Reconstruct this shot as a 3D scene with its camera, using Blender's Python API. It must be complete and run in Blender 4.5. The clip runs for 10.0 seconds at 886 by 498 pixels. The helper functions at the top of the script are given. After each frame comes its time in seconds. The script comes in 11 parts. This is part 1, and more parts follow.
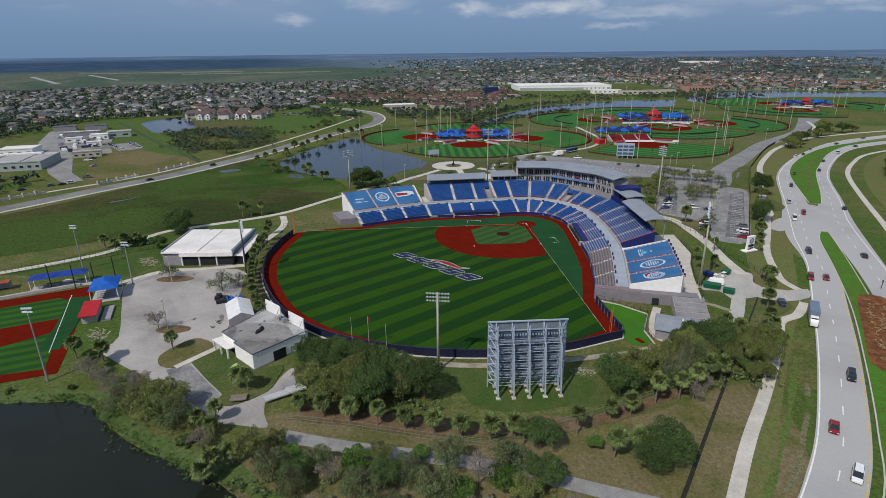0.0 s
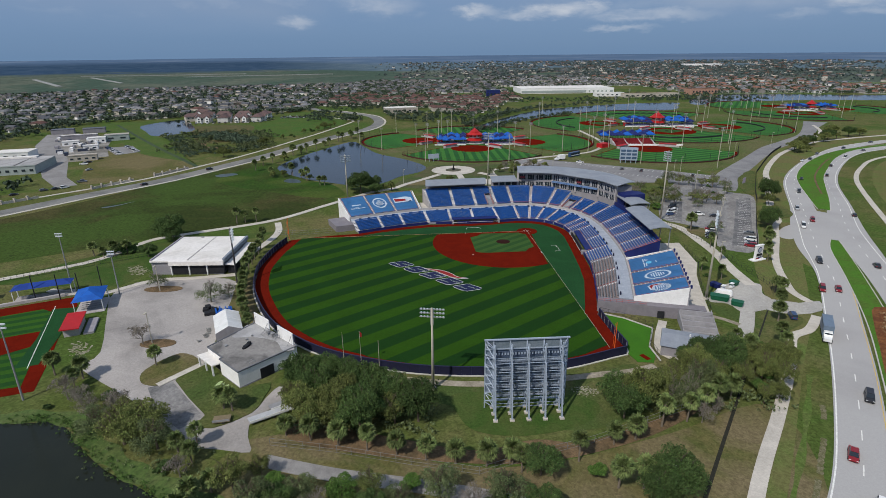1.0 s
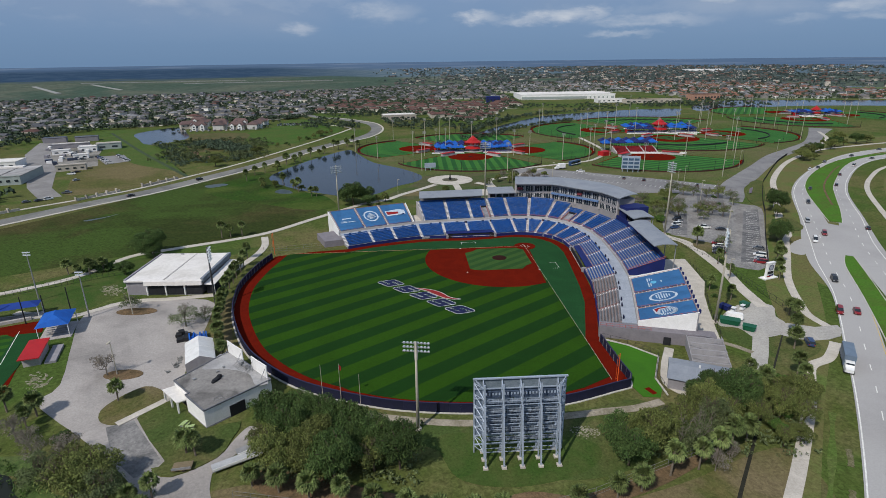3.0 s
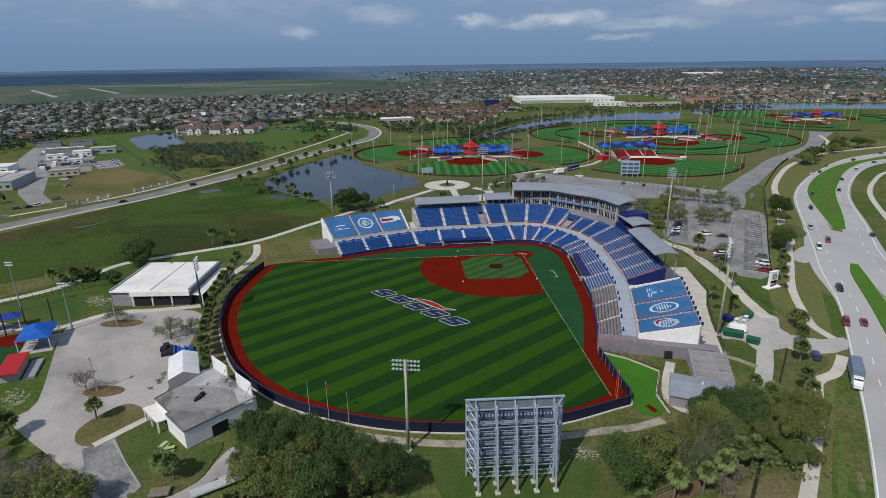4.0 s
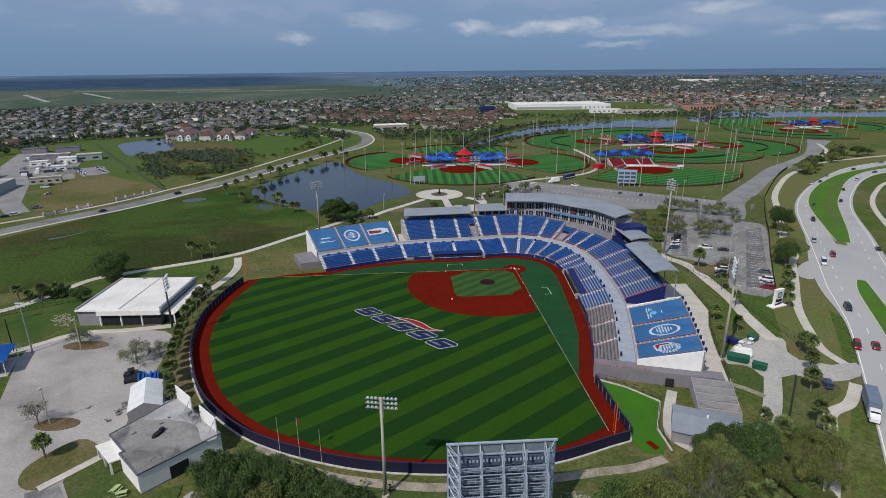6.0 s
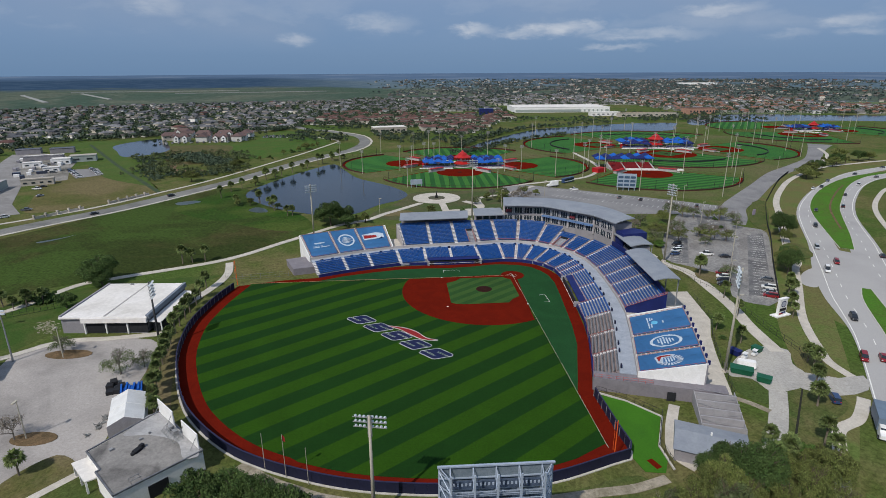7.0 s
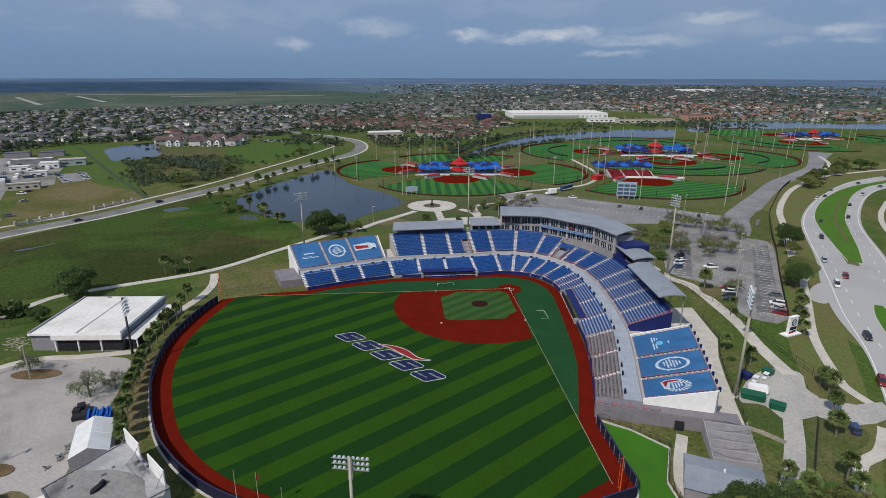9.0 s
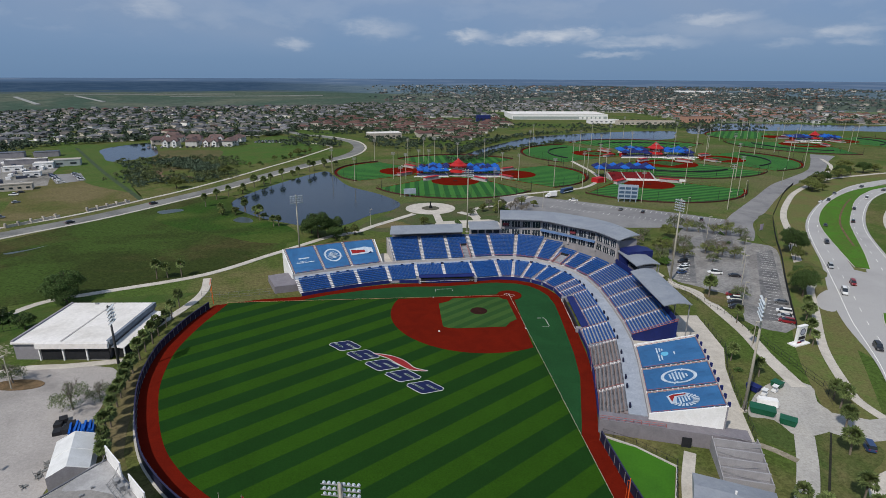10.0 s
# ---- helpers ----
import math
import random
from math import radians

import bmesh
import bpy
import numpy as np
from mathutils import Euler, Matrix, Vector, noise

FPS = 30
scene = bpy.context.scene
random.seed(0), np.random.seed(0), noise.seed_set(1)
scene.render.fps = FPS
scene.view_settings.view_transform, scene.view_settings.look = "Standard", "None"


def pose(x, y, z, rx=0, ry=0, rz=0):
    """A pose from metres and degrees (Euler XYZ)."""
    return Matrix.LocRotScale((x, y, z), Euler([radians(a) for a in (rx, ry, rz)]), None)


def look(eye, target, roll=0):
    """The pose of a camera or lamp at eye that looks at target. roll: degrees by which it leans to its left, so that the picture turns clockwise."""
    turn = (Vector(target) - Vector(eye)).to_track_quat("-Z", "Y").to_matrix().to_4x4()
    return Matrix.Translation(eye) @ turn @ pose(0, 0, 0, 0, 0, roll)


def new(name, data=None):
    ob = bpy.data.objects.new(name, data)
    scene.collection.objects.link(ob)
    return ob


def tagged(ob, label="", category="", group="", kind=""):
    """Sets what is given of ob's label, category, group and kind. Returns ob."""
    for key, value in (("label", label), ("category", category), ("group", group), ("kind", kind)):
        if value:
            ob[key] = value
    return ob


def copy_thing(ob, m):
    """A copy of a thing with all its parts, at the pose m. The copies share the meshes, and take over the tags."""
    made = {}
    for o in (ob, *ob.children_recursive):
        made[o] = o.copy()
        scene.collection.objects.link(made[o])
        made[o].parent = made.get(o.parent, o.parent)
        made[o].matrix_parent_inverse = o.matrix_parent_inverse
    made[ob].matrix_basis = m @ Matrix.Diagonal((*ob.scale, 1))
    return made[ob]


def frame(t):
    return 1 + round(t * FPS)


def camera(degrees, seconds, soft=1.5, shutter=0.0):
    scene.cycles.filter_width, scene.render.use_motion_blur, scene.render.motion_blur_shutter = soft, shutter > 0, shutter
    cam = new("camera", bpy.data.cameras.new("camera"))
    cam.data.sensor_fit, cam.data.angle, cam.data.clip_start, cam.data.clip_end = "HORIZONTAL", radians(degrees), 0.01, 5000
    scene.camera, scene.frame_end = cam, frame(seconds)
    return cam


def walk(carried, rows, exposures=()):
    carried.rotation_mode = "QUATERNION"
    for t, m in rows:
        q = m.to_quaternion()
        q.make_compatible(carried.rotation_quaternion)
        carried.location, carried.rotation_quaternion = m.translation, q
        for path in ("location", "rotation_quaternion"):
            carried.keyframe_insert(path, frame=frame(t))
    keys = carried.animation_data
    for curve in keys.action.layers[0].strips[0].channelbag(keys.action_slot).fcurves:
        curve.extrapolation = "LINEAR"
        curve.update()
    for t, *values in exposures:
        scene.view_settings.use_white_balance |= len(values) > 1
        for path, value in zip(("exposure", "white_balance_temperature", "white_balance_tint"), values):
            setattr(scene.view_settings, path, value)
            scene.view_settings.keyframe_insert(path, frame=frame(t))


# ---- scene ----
cam = camera(78.0, 10.0, soft=0.75)
PATH = [
    (0, (-40.891, -237.178, 74.914), (-40.868, -235.299, 74.23), -0.6),
    (0.5, (-40.002, -233.682, 74.925), (-39.984, -231.801, 74.245), -0.6),
    (1, (-39.121, -230.234, 74.962), (-39.106, -228.352, 74.286), -0.6),
    (1.5, (-38.253, -226.938, 75.02), (-38.241, -225.054, 74.348), -0.6),
    (2, (-37.363, -223.832, 75.097), (-37.352, -221.946, 74.431), -0.6),
    (2.5, (-36.453, -220.899, 75.213), (-36.444, -219.011, 74.551), -0.7),
    (4, (-33.733, -212.719, 75.68), (-33.723, -210.827, 75.032), -0.8),
    (4.5, (-32.868, -210.015, 75.744), (-32.856, -208.121, 75.102), -0.8),
    (5, (-32.108, -207.303, 75.79), (-32.092, -205.408, 75.152), -0.8),
    (5.5, (-31.421, -204.697, 75.76), (-31.401, -202.8, 75.127), -0.7),
    (7, (-29.64, -197.234, 75.591), (-29.612, -195.333, 74.969), -0.3),
    (7.5, (-29.197, -194.9, 75.557), (-29.166, -192.997, 74.94), -0.2),
    (8, (-28.84, -192.651, 75.544), (-28.807, -190.748, 74.932), -0.1),
    (8.5, (-28.57, -190.372, 75.533), (-28.534, -188.467, 74.923), 0.0),
    (9, (-28.364, -188.044, 75.518), (-28.326, -186.139, 74.912), 0.1),
    (9.5, (-28.158, -185.51, 75.511), (-28.118, -183.604, 74.907), 0.3),
    (10, (-28.033, -182.684, 75.536), (-27.991, -180.778, 74.932), 0.3),
]
walk(cam, [(t, look(eye, target, roll)) for t, eye, target, roll in PATH])


# ---------------------------------------------------------------- daylight
SUN_EL, SUN_AZ = radians(48), radians(216.5)
to_sun = Vector((math.sin(SUN_AZ) * math.cos(SUN_EL), math.cos(SUN_AZ) * math.cos(SUN_EL), math.sin(SUN_EL)))
sun = new("sun", bpy.data.lights.new("sun", "SUN"))
sun.data.energy, sun.data.angle, sun.data.color = 3.5, radians(0.9), (1.0, 0.95, 0.895)
sun.matrix_world = look(to_sun * 400, (0, 0, 0))

world = bpy.data.worlds.new("sky")
scene.world = world
world.use_nodes = True
wn, wl = world.node_tree.nodes, world.node_tree.links
wn.clear()


def wnode(kind, **kw):
    n = wn.new(kind)
    for k, v in kw.items():
        n.inputs[k].default_value = v
    return n


def wmath(op, a, b=None):
    n = wn.new("ShaderNodeMath")
    n.operation = op
    for i, s in enumerate((a, b)):
        if s is None:
            continue
        if isinstance(s, (int, float)):
            n.inputs[i].default_value = s
        else:
            wl.new(s, n.inputs[i])
    return n.outputs[0]


sky = wn.new("ShaderNodeTexSky")
sky.sky_type, sky.sun_disc = "NISHITA", False
sky.sun_elevation, sky.sun_rotation = SUN_EL, SUN_AZ
sky.air_density, sky.dust_density, sky.ozone_density = 1.0, 0.6, 2.0
coord = wn.new("ShaderNodeTexCoord")
split = wn.new("ShaderNodeSeparateXYZ")
wl.new(coord.outputs["Generated"], split.inputs[0])
up = wmath("MAXIMUM", split.outputs[2], 0.0)
lift = wmath("ADD", up, 0.10)
join = wn.new("ShaderNodeCombineXYZ")
wl.new(wmath("DIVIDE", split.outputs[0], lift), join.inputs[0])
wl.new(wmath("DIVIDE", split.outputs[1], lift), join.inputs[1])


def wramp(fac, stops):
    r = wn.new("ShaderNodeValToRGB")
    r.color_ramp.elements[0].position, r.color_ramp.elements[0].color = stops[0][0], (*stops[0][1], 1)
    r.color_ramp.elements[1].position, r.color_ramp.elements[1].color = stops[-1][0], (*stops[-1][1], 1)
    for p, c in stops[1:-1]:
        r.color_ramp.elements.new(p).color = (*c, 1)
    wl.new(fac, r.inputs[0])
    return r.outputs[0]


def wmix(fac, a, b):
    m = wn.new("ShaderNodeMixRGB")
    for i, s in enumerate((fac, a, b)):
        if isinstance(s, (int, float)):
            m.inputs[i].default_value = s
        elif isinstance(s, tuple):
            m.inputs[i].default_value = (*s, 1)
        else:
            wl.new(s, m.inputs[i])
    return m.outputs[0]


stretch = wn.new("ShaderNodeVectorMath")
stretch.operation = "MULTIPLY"
wl.new(coord.outputs["Generated"], stretch.inputs[0])
stretch.inputs[1].default_value = (6.0, 6.0, 16.0)
shifted = wn.new("ShaderNodeVectorMath")
shifted.operation = "ADD"
shifted.inputs[1].default_value = (4.3, 2.6, 0.1)
wl.new(stretch.outputs[0], shifted.inputs[0])
veil = wnode("ShaderNodeTexNoise", Scale=0.5, Detail=5.0, Roughness=0.52, Distortion=0.35)
wl.new(stretch.outputs[0], veil.inputs["Vector"])
puff = wnode("ShaderNodeTexNoise", Scale=1.25, Detail=10.0, Roughness=0.55, Distortion=0.1)
wl.new(shifted.outputs[0], puff.inputs["Vector"])
# grey-blue haze low down, a broken sheet of cloud above it
haze = wramp(up, [(0.0, (0.150, 0.268, 0.455)), (0.05, (0.170, 0.290, 0.495)), (0.12, (0.220, 0.330, 0.535)), (0.6, (0.28, 0.38, 0.58))])
dim = wn.new("ShaderNodeMixRGB")
dim.blend_type = "MULTIPLY"
dim.inputs[0].default_value = 1.0
wl.new(sky.outputs[0], dim.inputs[1])
dim.inputs[2].default_value = (0.035, 0.035, 0.035, 1)
clear = wmix(0.84, dim.outputs[0], haze)
sheet = wramp(veil.outputs[0], [(0.34, (0, 0, 0)), (0.72, (0.8, 0.8, 0.8))])
tops = wramp(puff.outputs[0], [(0.51, (0, 0, 0)), (0.58, (0.5, 0.5, 0.5)), (0.68, (1, 1, 1))])
band = wramp(up, [(0.025, (0, 0, 0)), (0.07, (0.8, 0.8, 0.8)), (0.12, (1, 1, 1))])
puffs = wramp(up, [(0.048, (0, 0, 0)), (0.064, (0.85, 0.85, 0.85)), (0.082, (0.9, 0.9, 0.9)), (0.10, (0.6, 0.6, 0.6)), (0.2, (1, 1, 1)), (0.5, (1, 1, 1))])
sheet_f = wmath("MULTIPLY", sheet, band)
# the bank of cumulus low in the north: bearing, height, half width, half height, weight
CLOUDS = [(0.212, 0.0642, 0.072, 0.0134, 0.95), (0.137, 0.0593, 0.062, 0.0103, 0.7), (0.064, 0.0664, 0.043, 0.0114, 0.8), (0.262, 0.0673, 0.025, 0.0124, 0.8), (0.343, 0.0535, 0.114, 0.0100, 0.55),
          (0.305, 0.0355, 0.060, 0.0062, 0.5), (0.455, 0.0831, 0.068, 0.0114, 0.65), (0.620, 0.0627, 0.052, 0.0114, 0.65), (0.640, 0.0484, 0.035, 0.0090, 0.4), (-0.230, 0.0517, 0.036, 0.0110, 0.65),
          (-0.094, 0.0759, 0.068, 0.0165, 0.5), (-0.430, 0.0986, 0.048, 0.0207, 0.5), (0.551, 0.0488, 0.041, 0.0072, 0.3), (-0.66, 0.050, 0.030, 0.0060, 0.3)]
bearing = wn.new("ShaderNodeCombineXYZ")
wl.new(wmath("ARCTAN2", split.outputs[0], split.outputs[1]), bearing.inputs[0])
wl.new(split.outputs[2], bearing.inputs[1])


def wvec(op, a, b):
    n = wn.new("ShaderNodeVectorMath")
    n.operation = op
    for i, v in enumerate((a, b)):
        if isinstance(v, tuple):
            n.inputs[i].default_value = v
        else:
            wl.new(v, n.inputs[i])
    return n


billow = wnode("ShaderNodeTexNoise", Scale=1.0, Detail=9.0, Roughness=0.6, Distortion=0.2)
wl.new(wvec("MULTIPLY", bearing.outputs[0], (22.0, 60.0, 1.0)).outputs[0], billow.inputs["Vector"])
warp = wvec("MULTIPLY", wvec("SUBTRACT", billow.outputs["Color"], (0.5, 0.5, 0.5)).outputs[0], (0.075, 0.030, 0.0))
drift = wvec("ADD", bearing.outputs[0], warp.outputs[0]).outputs[0]
bank = None
for u, v, w, h, weight in CLOUDS:
    off = wvec("MULTIPLY", wvec("SUBTRACT", drift, (u, v, 0.0)).outputs[0], (1 / w, 1 / h, 0.0))
    ln = wvec("LENGTH", off.outputs[0], (0.0, 0.0, 0.0)).outputs["Value"]
    edge = wn.new("ShaderNodeMapRange")
    edge.interpolation_type = "SMOOTHSTEP"
    for k, val in enumerate((1.25, 0.15, 0.0, weight)):
        edge.inputs[k + 1].default_value = val
    wl.new(ln, edge.inputs[0])
    bank = edge.outputs[0] if bank is None else wmath("MAXIMUM", bank, edge.outputs[0])
thin = wramp(billow.outputs[0], [(0.28, (0.35, 0.35, 0.35)), (0.62, (1, 1, 1))])
tops_f = wmath("MAXIMUM", wmath("MULTIPLY", wmath("MULTIPLY", tops, puffs), 0.22), wmath("MULTIPLY", bank, thin))
grey = wmix(sheet_f, clear, (0.255, 0.335, 0.475))
white = wmix(tops_f, grey, (0.52, 0.57, 0.65))
back = wnode("ShaderNodeBackground", Strength=1.0)
wl.new(white, back.inputs[0])
wo = wn.new("ShaderNodeOutputWorld")
wl.new(back.outputs[0], wo.inputs[0])

# ---------------------------------------------------------------- materials
def node(nt, kind, **kw):
    n = nt.nodes.new(kind)
    for k, v in kw.items():
        n.inputs[k].default_value = v
    return n


def c4(c):
    return (c[0], c[1], c[2], 1)


def surf(name, c1, c2=None, scale=0.3, rough=0.85, bump=0.0, metal=0.0, fine=6.0, grain=0.25, rand=0.0, island=0.0,
         c3=None, scale3=0.02, spec=0.3, contrast=0.12):
    """A surface whose colour drifts between c1 and c2, with fine grain, and with c3 in broad patches."""
    m = bpy.data.materials.new(name)
    m.use_nodes = True
    nt = m.node_tree
    nt.nodes.clear()
    out = node(nt, "ShaderNodeOutputMaterial")
    bsdf = node(nt, "ShaderNodeBsdfPrincipled", Roughness=rough, Metallic=metal)
    bsdf.inputs["Specular IOR Level"].default_value = spec
    nt.links.new(bsdf.outputs[0], out.inputs[0])
    tc = node(nt, "ShaderNodeTexCoord")
    c2 = c2 or tuple(v * 0.82 for v in c1)

    def noise_fac(s, detail, lo, hi):
        n = node(nt, "ShaderNodeTexNoise", Scale=s, Detail=detail, Roughness=0.6, Distortion=0.7)
        spin = node(nt, "ShaderNodeMapping")
        spin.inputs["Rotation"].default_value = (0.35, 0.2, 0.6 + 3.0 * s)
        nt.links.new(tc.outputs["Object"], spin.inputs["Vector"])
        nt.links.new(spin.outputs[0], n.inputs["Vector"])
        r = node(nt, "ShaderNodeMapRange")
        r.inputs[1].default_value, r.inputs[2].default_value = lo, hi
        nt.links.new(n.outputs[0], r.inputs[0])
        return n.outputs[0], r.outputs[0]

    def mix(fac, a, b, how="MIX"):
        n = node(nt, "ShaderNodeMixRGB")
        n.blend_type = how
        for i, s in enumerate((fac, a, b)):
            if isinstance(s, (int, float)):
                n.inputs[i].default_value = s
            elif isinstance(s, tuple):
                n.inputs[i].default_value = c4(s)
            else:
                nt.links.new(s, n.inputs[i])
        return n.outputs[0]

    _, f1 = noise_fac(scale, 4, 0.5 - contrast, 0.5 + contrast)
    col = mix(f1, c1, c2)
    if c3:
        _, f3 = noise_fac(scale3, 5, 0.5 - contrast * 0.8, 0.5 + contrast * 0.8)
        col = mix(f3, col, c3)
    raw, f2 = noise_fac(fine, 3, 0.3, 0.7)
    if grain:
        g = node(nt, "ShaderNodeMapRange")
        g.inputs[3].default_value, g.inputs[4].default_value = 1 - grain, 1 + grain * 0.6
        nt.links.new(f2, g.inputs[0])
        col = mix(1.0, col, g.outputs[0], "MULTIPLY")
    for amount, source in ((rand, ("ShaderNodeObjectInfo", "Random")), (island, ("ShaderNodeNewGeometry", "Random Per Island"))):
        if amount:
            o = node(nt, source[0])
            g = node(nt, "ShaderNodeMapRange")
            g.inputs[3].default_value, g.inputs[4].default_value = 1 - amount, 1 + amount
            nt.links.new(o.outputs[source[1]], g.inputs[0])
            col = mix(1.0, col, g.outputs[0], "MULTIPLY")
    nt.links.new(col, bsdf.inputs["Base Color"])
    if bump:
        b = node(nt, "ShaderNodeBump", Strength=0.6, Distance=bump)
        nt.links.new(raw, b.inputs["Height"])
        nt.links.new(b.outputs[0], bsdf.inputs["Normal"])
    return m


def turf(name, c1, c2, angle, width, shift=0.0):
    """Artificial turf laid in bands of two greens."""
    m = surf(name, c1, tuple(v * 0.88 for v in c1), scale=0.08, fine=3.0, grain=0.22, rough=0.95, spec=0.1, bump=0.02)
    nt = m.node_tree
    bsdf = next(n for n in nt.nodes if n.type == "BSDF_PRINCIPLED")
    old = bsdf.inputs["Base Color"].links[0].from_socket
    tc = node(nt, "ShaderNodeTexCoord")
    dot = nt.nodes.new("ShaderNodeVectorMath")
    dot.operation = "DOT_PRODUCT"
    nt.links.new(tc.outputs["Object"], dot.inputs[0])
    dot.inputs[1].default_value = (-math.sin(angle) / width / 2, math.cos(angle) / width / 2, 0)
    add = node(nt, "ShaderNodeMath")
    add.operation = "ADD"
    nt.links.new(dot.outputs["Value"], add.inputs[0])
    add.inputs[1].default_value = shift
    fr = node(nt, "ShaderNodeMath")
    fr.operation = "FRACT"
    nt.links.new(add.outputs[0], fr.inputs[0])
    pp = node(nt, "ShaderNodeMath")
    pp.operation = "PINGPONG"
    nt.links.new(fr.outputs[0], pp.inputs[0])
    pp.inputs[1].default_value = 0.5
    r = node(nt, "ShaderNodeMapRange")
    r.inputs[1].default_value, r.inputs[2].default_value = 0.235, 0.265
    nt.links.new(pp.outputs[0], r.inputs[0])
    mx = node(nt, "ShaderNodeMixRGB")
    mx.blend_type = "MULTIPLY"
    mx.inputs[2].default_value = c4(tuple(b / a for a, b in zip(c1, c2)))
    nt.links.new(r.outputs[0], mx.inputs[0])
    nt.links.new(old, mx.inputs[1])
    nt.links.new(mx.outputs[0], bsdf.inputs["Base Color"])
    return m


def leafy(name, c1, c2, rand=0.25):
    m = surf(name, c1, c2, scale=0.5, fine=2.5, grain=0.4, rough=0.75, spec=0.15, island=0.40, rand=rand)
    return m


GRASS = surf("rough_grass", (0.080, 0.100, 0.026), (0.132, 0.122, 0.050), scale=0.06, fine=1.1, grain=0.45, rough=0.95, spec=0.05,
             c3=(0.064, 0.104, 0.022), scale3=0.016, bump=0.08)
LAWN = surf("lawn_grass", (0.044, 0.085, 0.018), (0.072, 0.094, 0.027), scale=0.12, fine=2.0, grain=0.3, rough=0.95, spec=0.05, bump=0.03)
PLOT = surf("dry_plot_grass", (0.082, 0.098, 0.030), (0.118, 0.112, 0.046), scale=0.14, fine=1.6, grain=0.4, rough=0.95, spec=0.05, c3=(0.062, 0.092, 0.026), scale3=0.05, bump=0.03)
YARD = surf("grey_yard_concrete", (0.37, 0.355, 0.325), (0.30, 0.288, 0.265), scale=0.12, fine=1.8, grain=0.2, rough=0.9, spec=0.2, c3=(0.41, 0.39, 0.35), scale3=0.05)
MEDIAN = surf("median_grass", (0.066, 0.165, 0.020), (0.074, 0.130, 0.024), scale=0.15, fine=2.0, grain=0.3, rough=0.95, spec=0.05, bump=0.03)
PARCH = surf("dry_grass", (0.13, 0.115, 0.045), (0.085, 0.095, 0.03), scale=0.15, fine=1.5, grain=0.35, rough=0.95, spec=0.05, c3=(0.16, 0.13, 0.07), scale3=0.06, bump=0.04)
DIRT = surf("bare_earth", (0.17, 0.115, 0.065), (0.11, 0.08, 0.045), scale=0.3, fine=2.0, grain=0.35, rough=0.95, spec=0.05, bump=0.05)
MULCH = surf("red_mulch", (0.20, 0.085, 0.035), (0.12, 0.05, 0.025), scale=0.5, fine=3.0, grain=0.4, rough=0.95, spec=0.05, bump=0.05)
SAND = surf("pale_track", (0.34, 0.30, 0.235), (0.22, 0.195, 0.14), scale=0.4, fine=2.0, grain=0.25, rough=0.95, spec=0.05)
TURF = turf("outfield_turf", (0.0212, 0.066, 0.003), (0.0084, 0.0385, 0.0048), radians(38.5), 4.75)
TURF_FOUL = surf("foul_turf", (0.014, 0.064, 0.019), (0.012, 0.054, 0.016), scale=0.1, fine=3.0, grain=0.2, rough=0.95, spec=0.1)
TURF_IN = turf("infield_turf", (0.040, 0.092, 0.020), (0.024, 0.068, 0.016), radians(41), 2.3)
TURF_BULL = surf("bullpen_turf", (0.045, 0.145, 0.012), (0.038, 0.125, 0.012), scale=0.1, fine=3.0, grain=0.15, rough=0.95, spec=0.1)
CLAY = surf("red_clay", (0.128, 0.0105, 0.005), (0.106, 0.0092, 0.0048), scale=0.2, fine=3.0, grain=0.15, rough=1.0, spec=0.0)
MOUND = surf("mound_clay", (0.034, 0.013, 0.010), (0.026, 0.010, 0.008), scale=0.5, fine=3.0, grain=0.2, rough=0.95, spec=0.05)
LINE = surf("line_paint", (0.75, 0.74, 0.70), (0.62, 0.61, 0.56), scale=1.0, fine=5.0, grain=0.1, rough=0.8)
ORANGE_LINE = surf("line_on_clay", (0.55, 0.28, 0.16), (0.45, 0.22, 0.13), scale=1.0, fine=5.0, grain=0.1, rough=0.8)
ROADTOP = surf("pale_asphalt", (0.36, 0.348, 0.335), (0.315, 0.305, 0.295), scale=0.05, fine=3.0, grain=0.08, rough=0.9, spec=0.2, c3=(0.37, 0.36, 0.345), scale3=0.02)
LOTTOP = surf("worn_lot_surface", (0.305, 0.281, 0.258), (0.215, 0.20, 0.186), scale=0.10, fine=2.0, grain=0.16, rough=0.9, spec=0.2, c3=(0.37, 0.342, 0.315), scale3=0.05, contrast=0.16)
ASPHALT = surf("grey_asphalt", (0.205, 0.20, 0.20), (0.162, 0.159, 0.159), scale=0.15, fine=2.0, grain=0.2, rough=0.9, spec=0.2, c3=(0.23, 0.225, 0.22), scale3=0.05)
PATCHED = surf("patched_asphalt", (0.145, 0.143, 0.14), (0.24, 0.232, 0.22), scale=0.16, fine=1.2, grain=0.4, rough=0.9, spec=0.2, c3=(0.27, 0.26, 0.245), scale3=0.07, contrast=0.17)
CONCRETE = surf("concrete", (0.52, 0.48, 0.415), (0.43, 0.395, 0.34), scale=0.25, fine=2.5, grain=0.15, rough=0.9, spec=0.2, bump=0.01)
KERB = surf("kerb_concrete", (0.50, 0.48, 0.43), (0.42, 0.40, 0.36), scale=0.4, fine=3.0, grain=0.15, rough=0.9)
CONCOURSE = surf("concourse_concrete", (0.34, 0.37, 0.42), (0.28, 0.31, 0.35), scale=0.3, fine=2.5, grain=0.15, rough=0.85)
TERRACE = surf("terrace_concrete", (0.42, 0.39, 0.375), (0.36, 0.335, 0.32), scale=0.4, fine=2.5, grain=0.15, rough=0.9)
